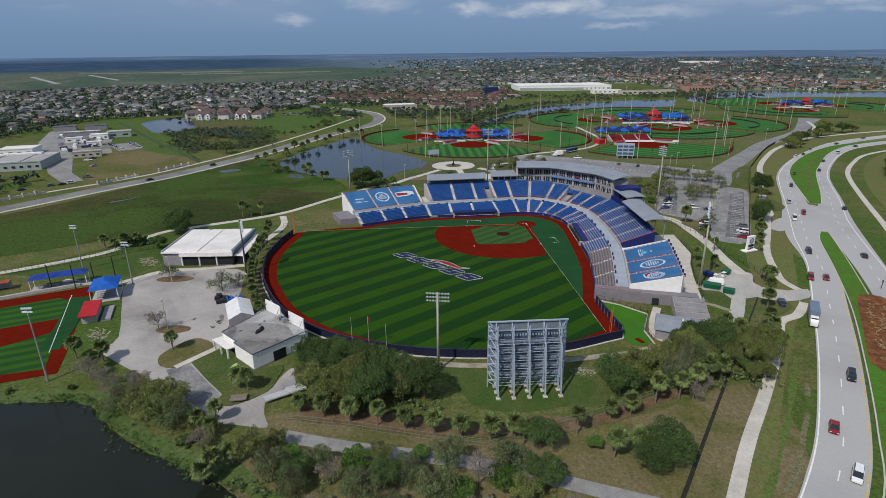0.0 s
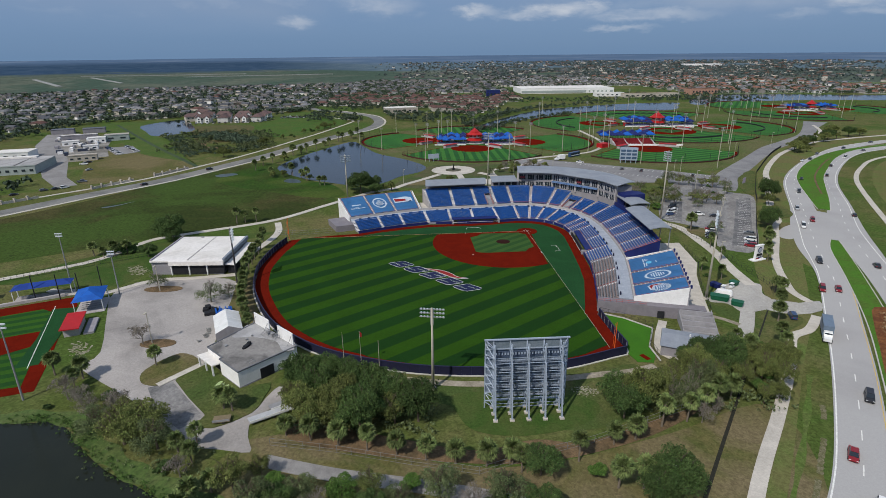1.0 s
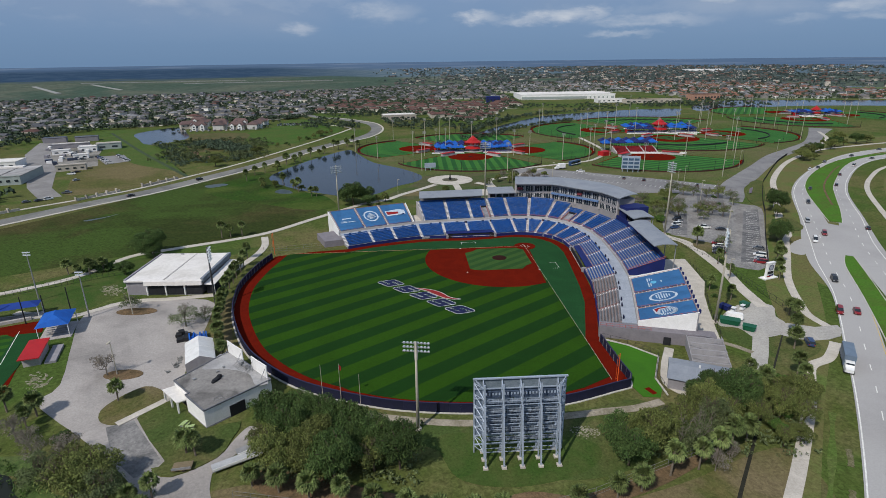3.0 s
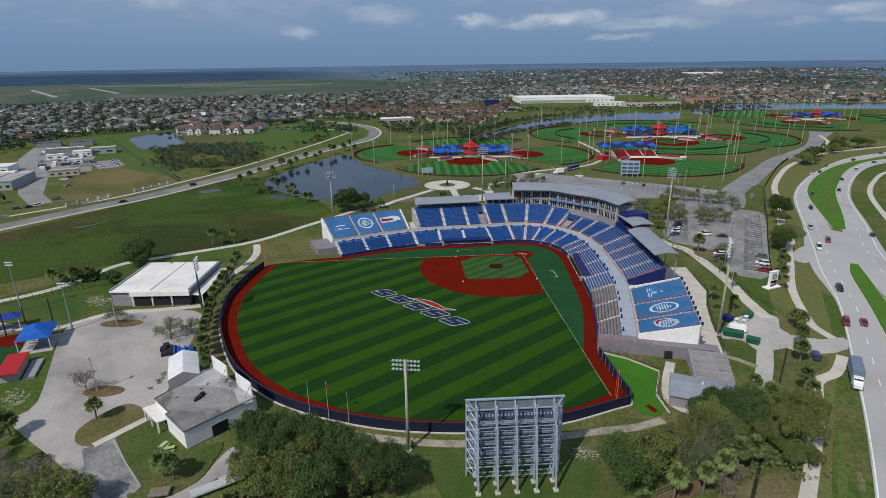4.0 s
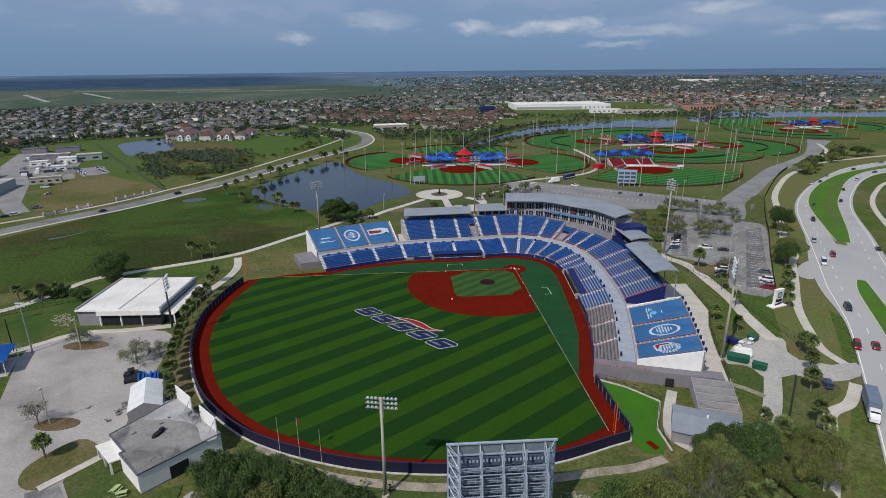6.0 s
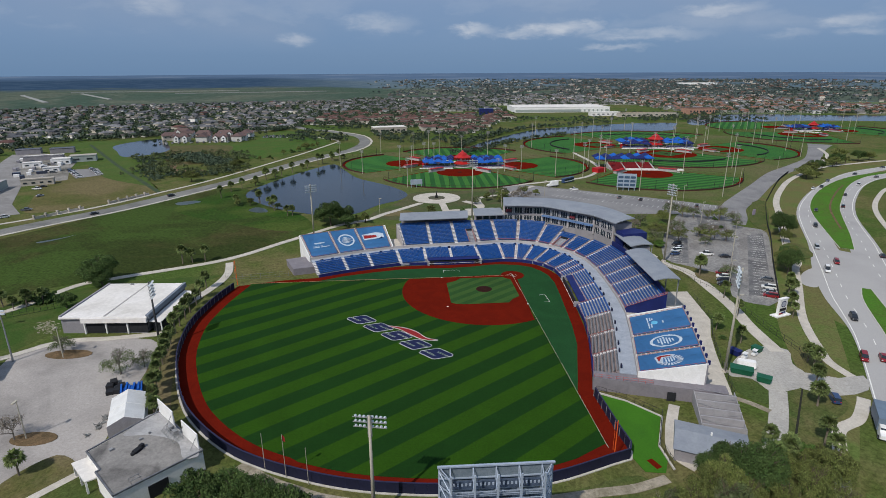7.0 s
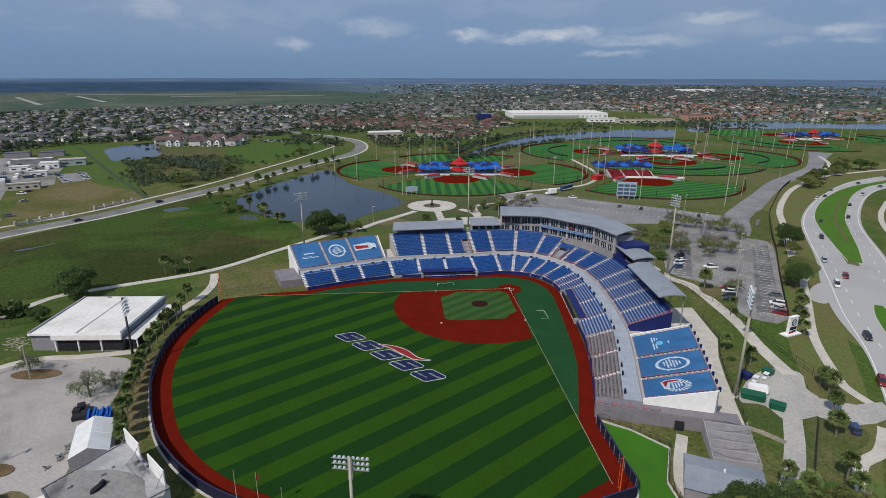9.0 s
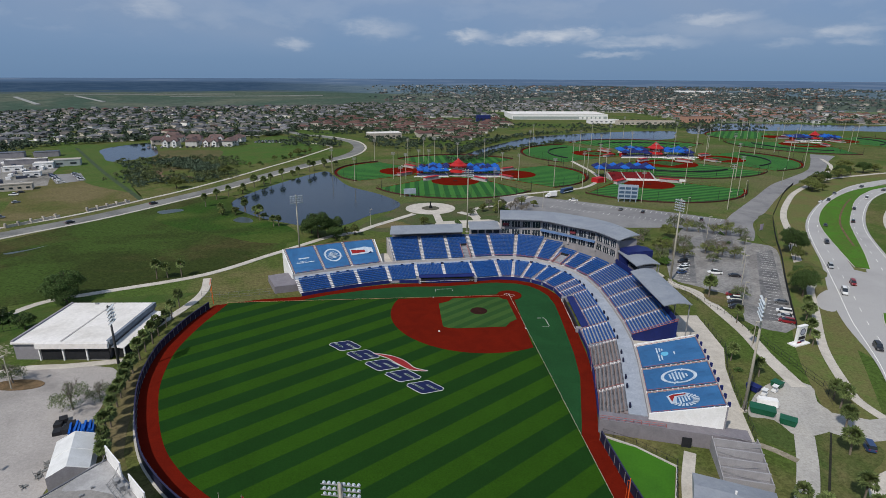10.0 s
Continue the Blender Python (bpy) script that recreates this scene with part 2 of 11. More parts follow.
GREYWALL = surf("grey_render", (0.27, 0.26, 0.275), (0.225, 0.215, 0.23), scale=0.3, fine=3.0, grain=0.1, rough=0.9)
WHITE = surf("white_paint", (0.80, 0.79, 0.77), (0.72, 0.71, 0.68), scale=0.3, fine=3.0, grain=0.08, rough=0.7)
WHITEROOF = surf("white_membrane", (0.68, 0.65, 0.60), (0.58, 0.55, 0.50), scale=0.12, fine=1.0, grain=0.1, rough=0.8, c3=(0.72, 0.69, 0.65), scale3=0.05)
FLATROOF = surf("dirty_roof_membrane", (0.17, 0.162, 0.152), (0.085, 0.08, 0.076), scale=0.13, fine=1.5, grain=0.2, rough=0.9, c3=(0.24, 0.228, 0.212), scale3=0.09)
SEAT = surf("blue_seat_plastic", (0.011, 0.074, 0.275), (0.014, 0.085, 0.30), scale=0.5, fine=3.0, grain=0.15, rough=0.5, spec=0.4, island=0.15)
BENCH = surf("grey_bench", (0.20, 0.20, 0.21), (0.14, 0.14, 0.15), scale=0.5, fine=3.0, grain=0.2, rough=0.5, spec=0.4, island=0.15)
NAVY = surf("navy_padding", (0.010, 0.012, 0.038), (0.008, 0.009, 0.028), scale=0.3, fine=2.0, grain=0.15, rough=0.7, rand=0.12)
ROYAL = surf("royal_blue_paint", (0.010, 0.019, 0.115), (0.008, 0.015, 0.09), scale=0.3, fine=2.0, grain=0.12, rough=0.6)
TARP = surf("blue_tarpaulin", (0.024, 0.112, 0.255), (0.020, 0.088, 0.210), scale=0.25, fine=2.0, grain=0.1, rough=0.55, spec=0.4, c3=(0.034, 0.135, 0.30), scale3=0.1, bump=0.03)
REDRAIL = surf("red_rail_paint", (0.40, 0.11, 0.10), (0.32, 0.09, 0.085), scale=0.5, rough=0.6)
RED = surf("red_paint", (0.42, 0.014, 0.016), (0.36, 0.012, 0.014), scale=0.3, rough=0.6, grain=0.1)
ORANGE = surf("orange_paint", (0.75, 0.12, 0.02), (0.65, 0.10, 0.02), scale=0.5, rough=0.5, grain=0.1)
METALROOF = surf("grey_metal_roof", (0.30, 0.32, 0.345), (0.25, 0.27, 0.30), scale=0.15, fine=1.5, grain=0.1, rough=0.55, metal=0.25, spec=0.4)
STEEL = surf("galvanised_steel", (0.42, 0.48, 0.56), (0.35, 0.41, 0.49), scale=0.5, fine=3.0, grain=0.12, rough=0.5, metal=0.3)
STEELFAR = surf("weathered_steel", (0.30, 0.30, 0.30), (0.25, 0.25, 0.25), scale=0.5, fine=3.0, grain=0.12, rough=0.6, metal=0.2)
POLE = surf("concrete_pole", (0.43, 0.395, 0.315), (0.35, 0.325, 0.26), scale=0.3, fine=3.0, grain=0.15, rough=0.8)
LAMPGLASS = surf("floodlight_glass", (0.62, 0.66, 0.68), (0.5, 0.55, 0.58), scale=2.0, rough=0.2, spec=0.6, grain=0.1)
DARK = surf("dark_opening", (0.018, 0.019, 0.022), (0.012, 0.013, 0.016), scale=0.5, rough=0.8, grain=0.2)
BLACK = surf("black_metal", (0.02, 0.02, 0.022), (0.014, 0.014, 0.016), scale=0.5, rough=0.6, grain=0.2)
MESHWIRE = surf("wire_grey", (0.20, 0.20, 0.19), (0.15, 0.15, 0.14), scale=0.5, rough=0.7)
WINDOW = surf("tinted_window", (0.035, 0.045, 0.055), (0.02, 0.028, 0.036), scale=0.6, rough=0.12, spec=0.6, grain=0.1)
BARK = surf("bark", (0.12, 0.095, 0.07), (0.08, 0.06, 0.045), scale=0.8, fine=6.0, grain=0.35, rough=0.95, bump=0.03)
PALMBARK = surf("palm_bark", (0.20, 0.165, 0.125), (0.14, 0.115, 0.085), scale=0.8, fine=6.0, grain=0.35, rough=0.95, bump=0.03)
TWIG = surf("bare_twigs", (0.20, 0.175, 0.145), (0.15, 0.13, 0.105), scale=0.8, fine=6.0, grain=0.3, rough=0.95)
OAK = leafy("oak_leaves", (0.047, 0.086, 0.024), (0.074, 0.114, 0.033))
OLIVE = leafy("olive_leaves", (0.104, 0.130, 0.036), (0.146, 0.164, 0.050))
BRIGHT = leafy("bright_leaves", (0.062, 0.130, 0.024), (0.090, 0.152, 0.034))
FROND = leafy("palm_fronds", (0.092, 0.132, 0.040), (0.138, 0.166, 0.058))
SCRUB = leafy("scrub_leaves", (0.090, 0.120, 0.048), (0.120, 0.145, 0.064))
FARLEAF = leafy("far_tree_leaves", (0.046, 0.072, 0.044), (0.072, 0.098, 0.060))
WATER = surf("lake_water", (0.012, 0.020, 0.030), (0.016, 0.025, 0.036), scale=0.02, rough=0.10, spec=0.27, grain=0.0, fine=0.8, bump=0.015)
POND = surf("dark_pond_water", (0.011, 0.014, 0.009), (0.015, 0.018, 0.011), scale=0.03, rough=0.15, spec=0.15, grain=0.0, fine=0.8, bump=0.015)
PUDDLE = surf("wet_hollow", (0.045, 0.06, 0.05), (0.035, 0.05, 0.05), scale=0.1, rough=0.35, spec=0.5, grain=0.2)
CANVASBLUE = surf("bright_blue_canvas", (0.008, 0.10, 0.42), (0.006, 0.075, 0.33), scale=0.3, rough=0.7, grain=0.1)
REDROOF = surf("red_metal_roof", (0.40, 0.016, 0.015), (0.34, 0.014, 0.013), scale=0.3, rough=0.5, grain=0.08)
TILE = surf("terracotta_roof", (0.125, 0.062, 0.048), (0.085, 0.046, 0.040), scale=0.2, rough=0.9, rand=0.2, island=0.25)
SHINGLE = surf("grey_shingle", (0.095, 0.098, 0.105), (0.065, 0.068, 0.075), scale=0.2, rough=0.9, rand=0.25, island=0.35)
STUCCO = surf("pale_stucco", (0.50, 0.45, 0.38), (0.44, 0.40, 0.34), scale=0.2, rough=0.9, rand=0.2, island=0.25)
RUBBER = surf("tyre_rubber", (0.02, 0.02, 0.02), (0.015, 0.015, 0.015), rough=0.9)
CARGLASS = surf("car_glass", (0.02, 0.025, 0.03), (0.015, 0.02, 0.025), rough=0.08, spec=0.7, grain=0.0)
LAMPRED = surf("tail_lamp", (0.35, 0.01, 0.01), rough=0.3)
LAMPWHITE = surf("head_lamp", (0.75, 0.75, 0.72), rough=0.2)
GREENPLASTIC = surf("green_plastic", (0.010, 0.10, 0.05), (0.008, 0.08, 0.04), rough=0.5)
LOGONAVY = surf("logo_navy", (0.004, 0.010, 0.060), (0.003, 0.008, 0.050), scale=0.5, grain=0.1, rough=0.9)
LOGORED = surf("logo_red", (0.26, 0.014, 0.014), (0.22, 0.012, 0.012), scale=0.5, grain=0.1, rough=0.9)
YELLOW = surf("yellow_line", (0.62, 0.42, 0.09), (0.5, 0.34, 0.08), scale=1.0, grain=0.1, rough=0.8)


def carpaint(name, c):
    return surf(name, c, tuple(v * 0.92 for v in c), rough=0.3, spec=0.5, grain=0.03)


PAINTS = {"white": carpaint("white_car_paint", (0.72, 0.72, 0.70)), "black": carpaint("black_car_paint", (0.022, 0.022, 0.025)),
          "red": carpaint("red_car_paint", (0.22, 0.012, 0.016)), "silver": carpaint("silver_car_paint", (0.36, 0.37, 0.38)),
          "blue": carpaint("blue_car_paint", (0.03, 0.06, 0.14)), "grey": carpaint("grey_car_paint", (0.10, 0.105, 0.11))}

# ---------------------------------------------------------------- building tools
class Geo:
    """Vertices and faces of one mesh, with a material slot for each face."""

    def __init__(self):
        self.v, self.f, self.s = [], [], []

    def face(self, pts, slot=0):
        n = len(self.v)
        self.v += [tuple(p) for p in pts]
        self.f.append(tuple(range(n, n + len(pts))))
        self.s.append(slot)
        return self

    def hexa(self, lo, hi, slot=0, bottom=True):
        """A solid between two quads with the same turning sense."""
        n = len(self.v)
        self.v += [tuple(p) for p in lo] + [tuple(p) for p in hi]
        fs = [(n + 4, n + 5, n + 6, n + 7)] + [(n + i, n + (i + 1) % 4, n + 4 + (i + 1) % 4, n + 4 + i) for i in range(4)]
        if bottom:
            fs.append((n + 3, n + 2, n + 1, n))
        self.f += fs
        self.s += [slot] * len(fs)
        return self

    def box(self, c, size, rz=0.0, slot=0, bottom=True):
        """A box that stands on c."""
        x, y, z = c
        a, b, h = size[0] / 2, size[1] / 2, size[2]
        co, si = math.cos(rz), math.sin(rz)
        q = [(x + co * u - si * w, y + si * u + co * w) for u, w in ((-a, -b), (a, -b), (a, b), (-a, b))]
        return self.hexa([(*p, z) for p in q], [(*p, z + h) for p in q], slot, bottom)

    def prism(self, poly, z0, z1, slot=0, bottom=False):
        """An upright prism over a counter-clockwise outline."""
        n, k = len(self.v), len(poly)
        area = sum(poly[i][0] * poly[(i + 1) % k][1] - poly[(i + 1) % k][0] * poly[i][1] for i in range(k))
        if area < 0:
            poly = poly[::-1]
        self.v += [(p[0], p[1], z0) for p in poly] + [(p[0], p[1], z1) for p in poly]
        self.f.append(tuple(range(n + k, n + 2 * k)))
        self.f += [(n + i, n + (i + 1) % k, n + k + (i + 1) % k, n + k + i) for i in range(k)]
        self.s += [slot] * (k + 1)
        if bottom:
            self.f.append(tuple(range(n + k - 1, n - 1, -1)))
            self.s.append(slot)
        return self

    def tube(self, p, q, r0, r1=None, n=6, slot=0, caps=True):
        p, q = Vector(p), Vector(q)
        r1 = r0 if r1 is None else r1
        d = (q - p).normalized()
        a = d.orthogonal().normalized()
        b = d.cross(a)
        k = len(self.v)
        for c, r in ((p, r0), (q, r1)):
            self.v += [tuple(c + r * (math.cos(t) * a + math.sin(t) * b)) for t in (2 * math.pi * i / n for i in range(n))]
        self.f += [(k + i, k + (i + 1) % n, k + n + (i + 1) % n, k + n + i) for i in range(n)]
        self.s += [slot] * n
        if caps:
            self.f += [tuple(range(k + n, k + 2 * n)), tuple(range(k + n - 1, k - 1, -1))]
            self.s += [slot] * 2
        return self

    def ribbon(self, pts, width, z0, z1, slot=0, side=0.0):
        """A strip with thickness along a line; width and side (shift to the left) may differ from point to point."""
        left, right = edges(pts, width, side)
        n, k = len(self.v), len(pts)
        for (a, b) in zip(left, right):
            self.v += [(a[0], a[1], z1), (b[0], b[1], z1), (a[0], a[1], z0), (b[0], b[1], z0)]
        for i in range(k - 1):
            p, q = n + 4 * i, n + 4 * i + 4
            self.f += [(p, p + 1, q + 1, q), (p + 2, p, q, q + 2), (p + 1, p + 3, q + 3, q + 1)]
            self.s += [slot] * 3
        p = n + 4 * (k - 1)
        self.f += [(n, n + 2, n + 3, n + 1), (p, p + 1, p + 3, p + 2)]
        self.s += [slot] * 2
        return self

    def add(self, other, m=None, slot=0):
        n = len(self.v)
        self.v += [tuple(m @ Vector(p)) for p in other.v] if m else other.v
        self.f += [tuple(i + n for i in f) for f in other.f]
        self.s += [s + slot for s in other.s]
        return self

    def mesh(self, name, mats, smooth=False):
        me = bpy.data.meshes.new(name)
        me.from_pydata(self.v, [], self.f)
        for m in mats if isinstance(mats, (list, tuple)) else [mats]:
            me.materials.append(m)
        if isinstance(mats, (list, tuple)):
            me.polygons.foreach_set("material_index", self.s)
        if smooth:
            me.polygons.foreach_set("use_smooth", [True] * len(me.polygons))
        me.update()
        return me


def edges(pts, width, side=0.0):
    left, right = [], []
    k = len(pts)
    for i, p in enumerate(pts):
        a, b = pts[max(i - 1, 0)], pts[min(i + 1, k - 1)]
        dx, dy = b[0] - a[0], b[1] - a[1]
        ln = math.hypot(dx, dy) or 1.0
        nx, ny = -dy / ln, dx / ln
        w = width[i] if isinstance(width, (list, tuple)) else width
        s = side[i] if isinstance(side, (list, tuple)) else side
        left.append((p[0] + nx * (s + w / 2), p[1] + ny * (s + w / 2)))
        right.append((p[0] + nx * (s - w / 2), p[1] + ny * (s - w / 2)))
    return left, right


def spline(pts, step=8, closed=False):
    """A smooth line through a few points; extra values ride along."""
    out, k = [], len(pts)
    P = [np.array(p, float) for p in pts]
    for i in range(k if closed else k - 1):
        if closed:
            a, b, c, d = P[(i - 1) % k], P[i], P[(i + 1) % k], P[(i + 2) % k]
        else:
            a, b, c, d = P[max(i - 1, 0)], P[i], P[i + 1], P[min(i + 2, k - 1)]
        for j in range(step):
            t = j / step
            q = 0.5 * (2 * b + (c - a) * t + (2 * a - 5 * b + 4 * c - d) * t * t + (3 * b - a - 3 * c + d) * t ** 3)
            out.append(tuple(float(v) for v in q))
    if not closed:
        out.append(tuple(float(v) for v in P[-1]))
    return out


def part(name, geo, material, parent=None, label="", smooth=False, at=None):
    """One mesh object, a part of parent."""
    data = geo if isinstance(geo, bpy.types.Mesh) else geo.mesh(name, material, smooth)
    ob = new(name, data)
    if parent:
        ob.parent = parent
    if at is not None:
        ob.matrix_basis = at
    if label:
        tagged(ob, label)
    return ob


def thing(name, label, category, at=None, group="", kind=""):
    ob = new(name)
    ob.empty_display_size = 0.5
    if at is not None:
        ob.matrix_basis = at
    return tagged(ob, label, category, group, kind)


def structure(name, geo, material, label, category, smooth=False, at=None):
    ob = part(name, geo, material, None, "", smooth, at)
    return tagged(ob, label, category, "", "structure")


def disc(cx, cy, r, n=32, a0=0.0, a1=360.0, ry=None):
    full = abs(a1 - a0 - 360) < 1e-6
    m = n if full else n + 1
    return [(cx + r * math.cos(radians(a0 + (a1 - a0) * i / n)), cy + (ry or r) * math.sin(radians(a0 + (a1 - a0) * i / n))) for i in range(m)]

# ---------------------------------------------------------------- ground, water, roads
def far_height(r):
    """Beyond 1.5 km the flat plain is drawn in towards the eye: it keeps its angle below the horizon."""
    if r <= 1500:
        return 0.0
    true = 1500 - 4200 * math.log(max(1 - (r - 1500) / 3560, 1e-4))
    return 75 * (1 - r / true)


def hazed_far_plain():
    """Fields, then a dark belt of woods with a ragged edge, then the pale distance; aerial haze is mixed into the
    colours.
    """
    m = surf("hazed_far_plain", (0.082, 0.104, 0.082), (0.108, 0.124, 0.094), scale=0.004, fine=0.06, grain=0.3, rough=1.0, spec=0.0, c3=(0.060, 0.092, 0.070), scale3=0.0022, contrast=0.07)
    nt = m.node_tree
    bsdf = next(n for n in nt.nodes if n.type == "BSDF_PRINCIPLED")
    col = bsdf.inputs["Base Color"].links[0].from_socket
    tc = node(nt, "ShaderNodeTexCoord")

    def math_(op, a, b, clamp=False):
        n = node(nt, "ShaderNodeMath")
        n.operation, n.use_clamp = op, clamp
        for i, s in enumerate((a, b)):
            if isinstance(s, (int, float)):
                n.inputs[i].default_value = s
            else:
                nt.links.new(s, n.inputs[i])
        return n.outputs[0]

    def noise(scale, detail):
        n = node(nt, "ShaderNodeTexNoise", Scale=scale, Detail=detail, Roughness=0.62)
        nt.links.new(tc.outputs["Object"], n.inputs["Vector"])
        return n.outputs[0]

    def over(fac, base, c):
        n = node(nt, "ShaderNodeMixRGB")
        nt.links.new(fac, n.inputs[0])
        nt.links.new(base, n.inputs[1])
        if isinstance(c, tuple):
            n.inputs[2].default_value = c4(c)
        else:
            nt.links.new(c, n.inputs[2])
        return n.outputs[0]

    ln = nt.nodes.new("ShaderNodeVectorMath")
    ln.operation = "LENGTH"
    nt.links.new(tc.outputs["Object"], ln.inputs[0])
    xyz = node(nt, "ShaderNodeSeparateXYZ")
    nt.links.new(tc.outputs["Object"], xyz.inputs[0])
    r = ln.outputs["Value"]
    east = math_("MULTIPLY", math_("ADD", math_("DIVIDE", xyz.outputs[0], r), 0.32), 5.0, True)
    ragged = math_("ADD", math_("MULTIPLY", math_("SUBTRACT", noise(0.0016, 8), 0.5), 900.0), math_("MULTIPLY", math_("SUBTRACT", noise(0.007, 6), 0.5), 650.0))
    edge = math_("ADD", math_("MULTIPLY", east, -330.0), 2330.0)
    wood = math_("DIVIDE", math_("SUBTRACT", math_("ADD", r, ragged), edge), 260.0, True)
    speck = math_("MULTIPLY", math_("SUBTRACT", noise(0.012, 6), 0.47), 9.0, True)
    # woods carry blue haze in their base colour, paler towards the east
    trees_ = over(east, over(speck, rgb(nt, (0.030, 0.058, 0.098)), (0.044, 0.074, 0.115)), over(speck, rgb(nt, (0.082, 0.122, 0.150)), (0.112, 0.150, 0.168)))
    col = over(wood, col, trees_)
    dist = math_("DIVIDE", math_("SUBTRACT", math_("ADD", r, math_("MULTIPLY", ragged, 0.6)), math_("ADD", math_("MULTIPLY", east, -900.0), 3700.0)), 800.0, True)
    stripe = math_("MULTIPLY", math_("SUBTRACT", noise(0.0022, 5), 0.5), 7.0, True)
    # the last stretch is haze painted as pale blue stripes
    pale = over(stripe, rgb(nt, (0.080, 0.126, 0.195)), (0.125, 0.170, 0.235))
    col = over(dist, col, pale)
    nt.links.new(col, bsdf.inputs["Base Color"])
    return m


def rgb(nt, c):
    n = node(nt, "ShaderNodeRGB")
    n.outputs[0].default_value = c4(c)
    return n.outputs[0]


HAZED_PLAIN = hazed_far_plain()
# foliage for the far distance, with aerial haze painted in as blue-grey
HAZED_WOOD = surf("hazed_woods", (0.078, 0.104, 0.098), (0.092, 0.118, 0.108), scale=0.004, fine=0.05, grain=0.25, rough=1.0, spec=0.0)

ground_geo = Geo()
RINGS = [0, 40, 80, 130, 200, 300, 420, 560, 720, 900, 1100, 1300, 1500, 1650, 1800, 2000, 2150, 2300, 2450, 2600, 2800, 3000, 3200, 3500, 3900, 4300, 4600, 4850]
SEG = 240
for r in RINGS:
    for i in range(SEG):
        a = 2 * math.pi * i / SEG
        ground_geo.v.append((r * math.cos(a), r * math.sin(a), far_height(r)))
for j in range(len(RINGS) - 1):
    for i in range(SEG):
        a, b = j * SEG + i, j * SEG + (i + 1) % SEG
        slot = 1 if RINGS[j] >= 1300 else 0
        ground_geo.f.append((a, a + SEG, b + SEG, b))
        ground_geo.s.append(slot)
structure("ground", ground_geo, [GRASS, HAZED_PLAIN], "grassy plain with dry patches, far fields and woods tinted with haze", "ground")


FARTRACK = surf("grey_far_track", (0.30, 0.305, 0.29), (0.24, 0.245, 0.23), scale=0.02, fine=0.3, grain=0.2, rough=0.95)


def track(a, b, width, label):
    """A pale straight track over the far fields, following the ground."""
    g, n = Geo(), 40
    dx, dy = b[0] - a[0], b[1] - a[1]
    ln = math.hypot(dx, dy)
    nx, ny = -dy / ln * width / 2, dx / ln * width / 2
    row = []
    for i in range(n + 1):
        x, y = a[0] + dx * i / n, a[1] + dy * i / n
        row.append((x, y, far_height(math.hypot(x, y)) + 1.6))
    for p, q in zip(row, row[1:]):
        g.hexa([(p[0] - nx, p[1] - ny, p[2] - 2), (q[0] - nx, q[1] - ny, q[2] - 2), (q[0] + nx, q[1] + ny, q[2] - 2), (p[0] + nx, p[1] + ny, p[2] - 2)],
               [(p[0] - nx, p[1] - ny, p[2]), (q[0] - nx, q[1] - ny, q[2]), (q[0] + nx, q[1] + ny, q[2]), (p[0] + nx, p[1] + ny, p[2])])
    structure("track_far", g, FARTRACK, label, "track")


track((-1318, 1602), (-1012, 1252), 11, "pale sandy track over far fields")
track((-1196, 1706), (-930, 1395), 9, "pale sandy track over far fields")
track((-1290, 1800), (-760, 1950), 7, "thin pale road along the woods")
track((-900, 1730), (-420, 1880), 7, "thin pale road over far fields")
track((-60, 1960), (190, 1950), 9, "pale bank before the distant woods")

sheets = [0.0]


def sheet(name, poly, z, material, label, category, smooth_step=0, deep=0.3):
    sheets[0] += 0.00025
    z += sheets[0]
    if smooth_step:
        poly = spline(poly, smooth_step, True)
    return structure(name, Geo().prism(poly, z - deep, z), material, label, category)


# grass of other colours
sheet("ground_meadow", [(-330, -60), (-250, 35), (-205, 118), (-165, 172), (-125, 120), (-95, 60), (-118, 24), (-165, -4), (-230, -40)], 0.03,
      surf("wet_meadow", (0.034, 0.048, 0.012), (0.064, 0.061, 0.022), scale=0.022, fine=0.9, grain=0.45, rough=0.95, spec=0.05, c3=(0.048, 0.080, 0.017), scale3=0.011, contrast=0.07, bump=0.08),
      "wide damp meadow of green and brown grass", "meadow", 6)
sheet("ground_meadow", [(-176, 142), (-158, 168), (-150, 146), (-128, 114), (-104, 97), (-92, 70), (-110, 66), (-138, 82), (-158, 92), (-180, 112)], 0.04,
      surf("lush_meadow", (0.031, 0.072, 0.011), (0.036, 0.058, 0.013), scale=0.03, fine=0.9, grain=0.4, rough=0.95, spec=0.05, c3=(0.064, 0.094, 0.020), scale3=0.022, contrast=0.09, bump=0.08), "bright green wet meadow by the lake", "meadow", 6)
sheet("ground_field_west", [(-324, 209), (-300, 232), (-268, 208), (-222, 176), (-212, 158), (-228, 128), (-258, 106), (-276, 132), (-300, 175)], 0.03,
      surf("dry_field", (0.115, 0.105, 0.040), (0.088, 0.098, 0.030), scale=0.06, fine=1.0, grain=0.4, rough=0.95, spec=0.05, c3=(0.15, 0.125, 0.06), scale3=0.03), "dry olive field before the depot", "field", 5)
sheet("ground_strip_green", [(-426, 416), (-396, 438), (-306, 304), (-256, 228), (-212, 162), (-222, 176), (-268, 206), (-296, 236), (-345, 300)], 0.035,
      surf("strip_grass", (0.062, 0.108, 0.024), (0.080, 0.112, 0.030), scale=0.05, fine=1.0, grain=0.35, rough=0.95, spec=0.05), "long mown green strip beside a ditch", "grass", 3)
structure("ground_ditch", Geo().ribbon(spline([(-405, 412), (-299, 271), (-236, 191), (-210, 158)], 8), 3.2, 0.0, 0.05), surf("wet_ditch", (0.045, 0.07, 0.025), (0.03, 0.05, 0.02), scale=0.2, rough=0.9), "dark wet ditch through the grass", "ditch")
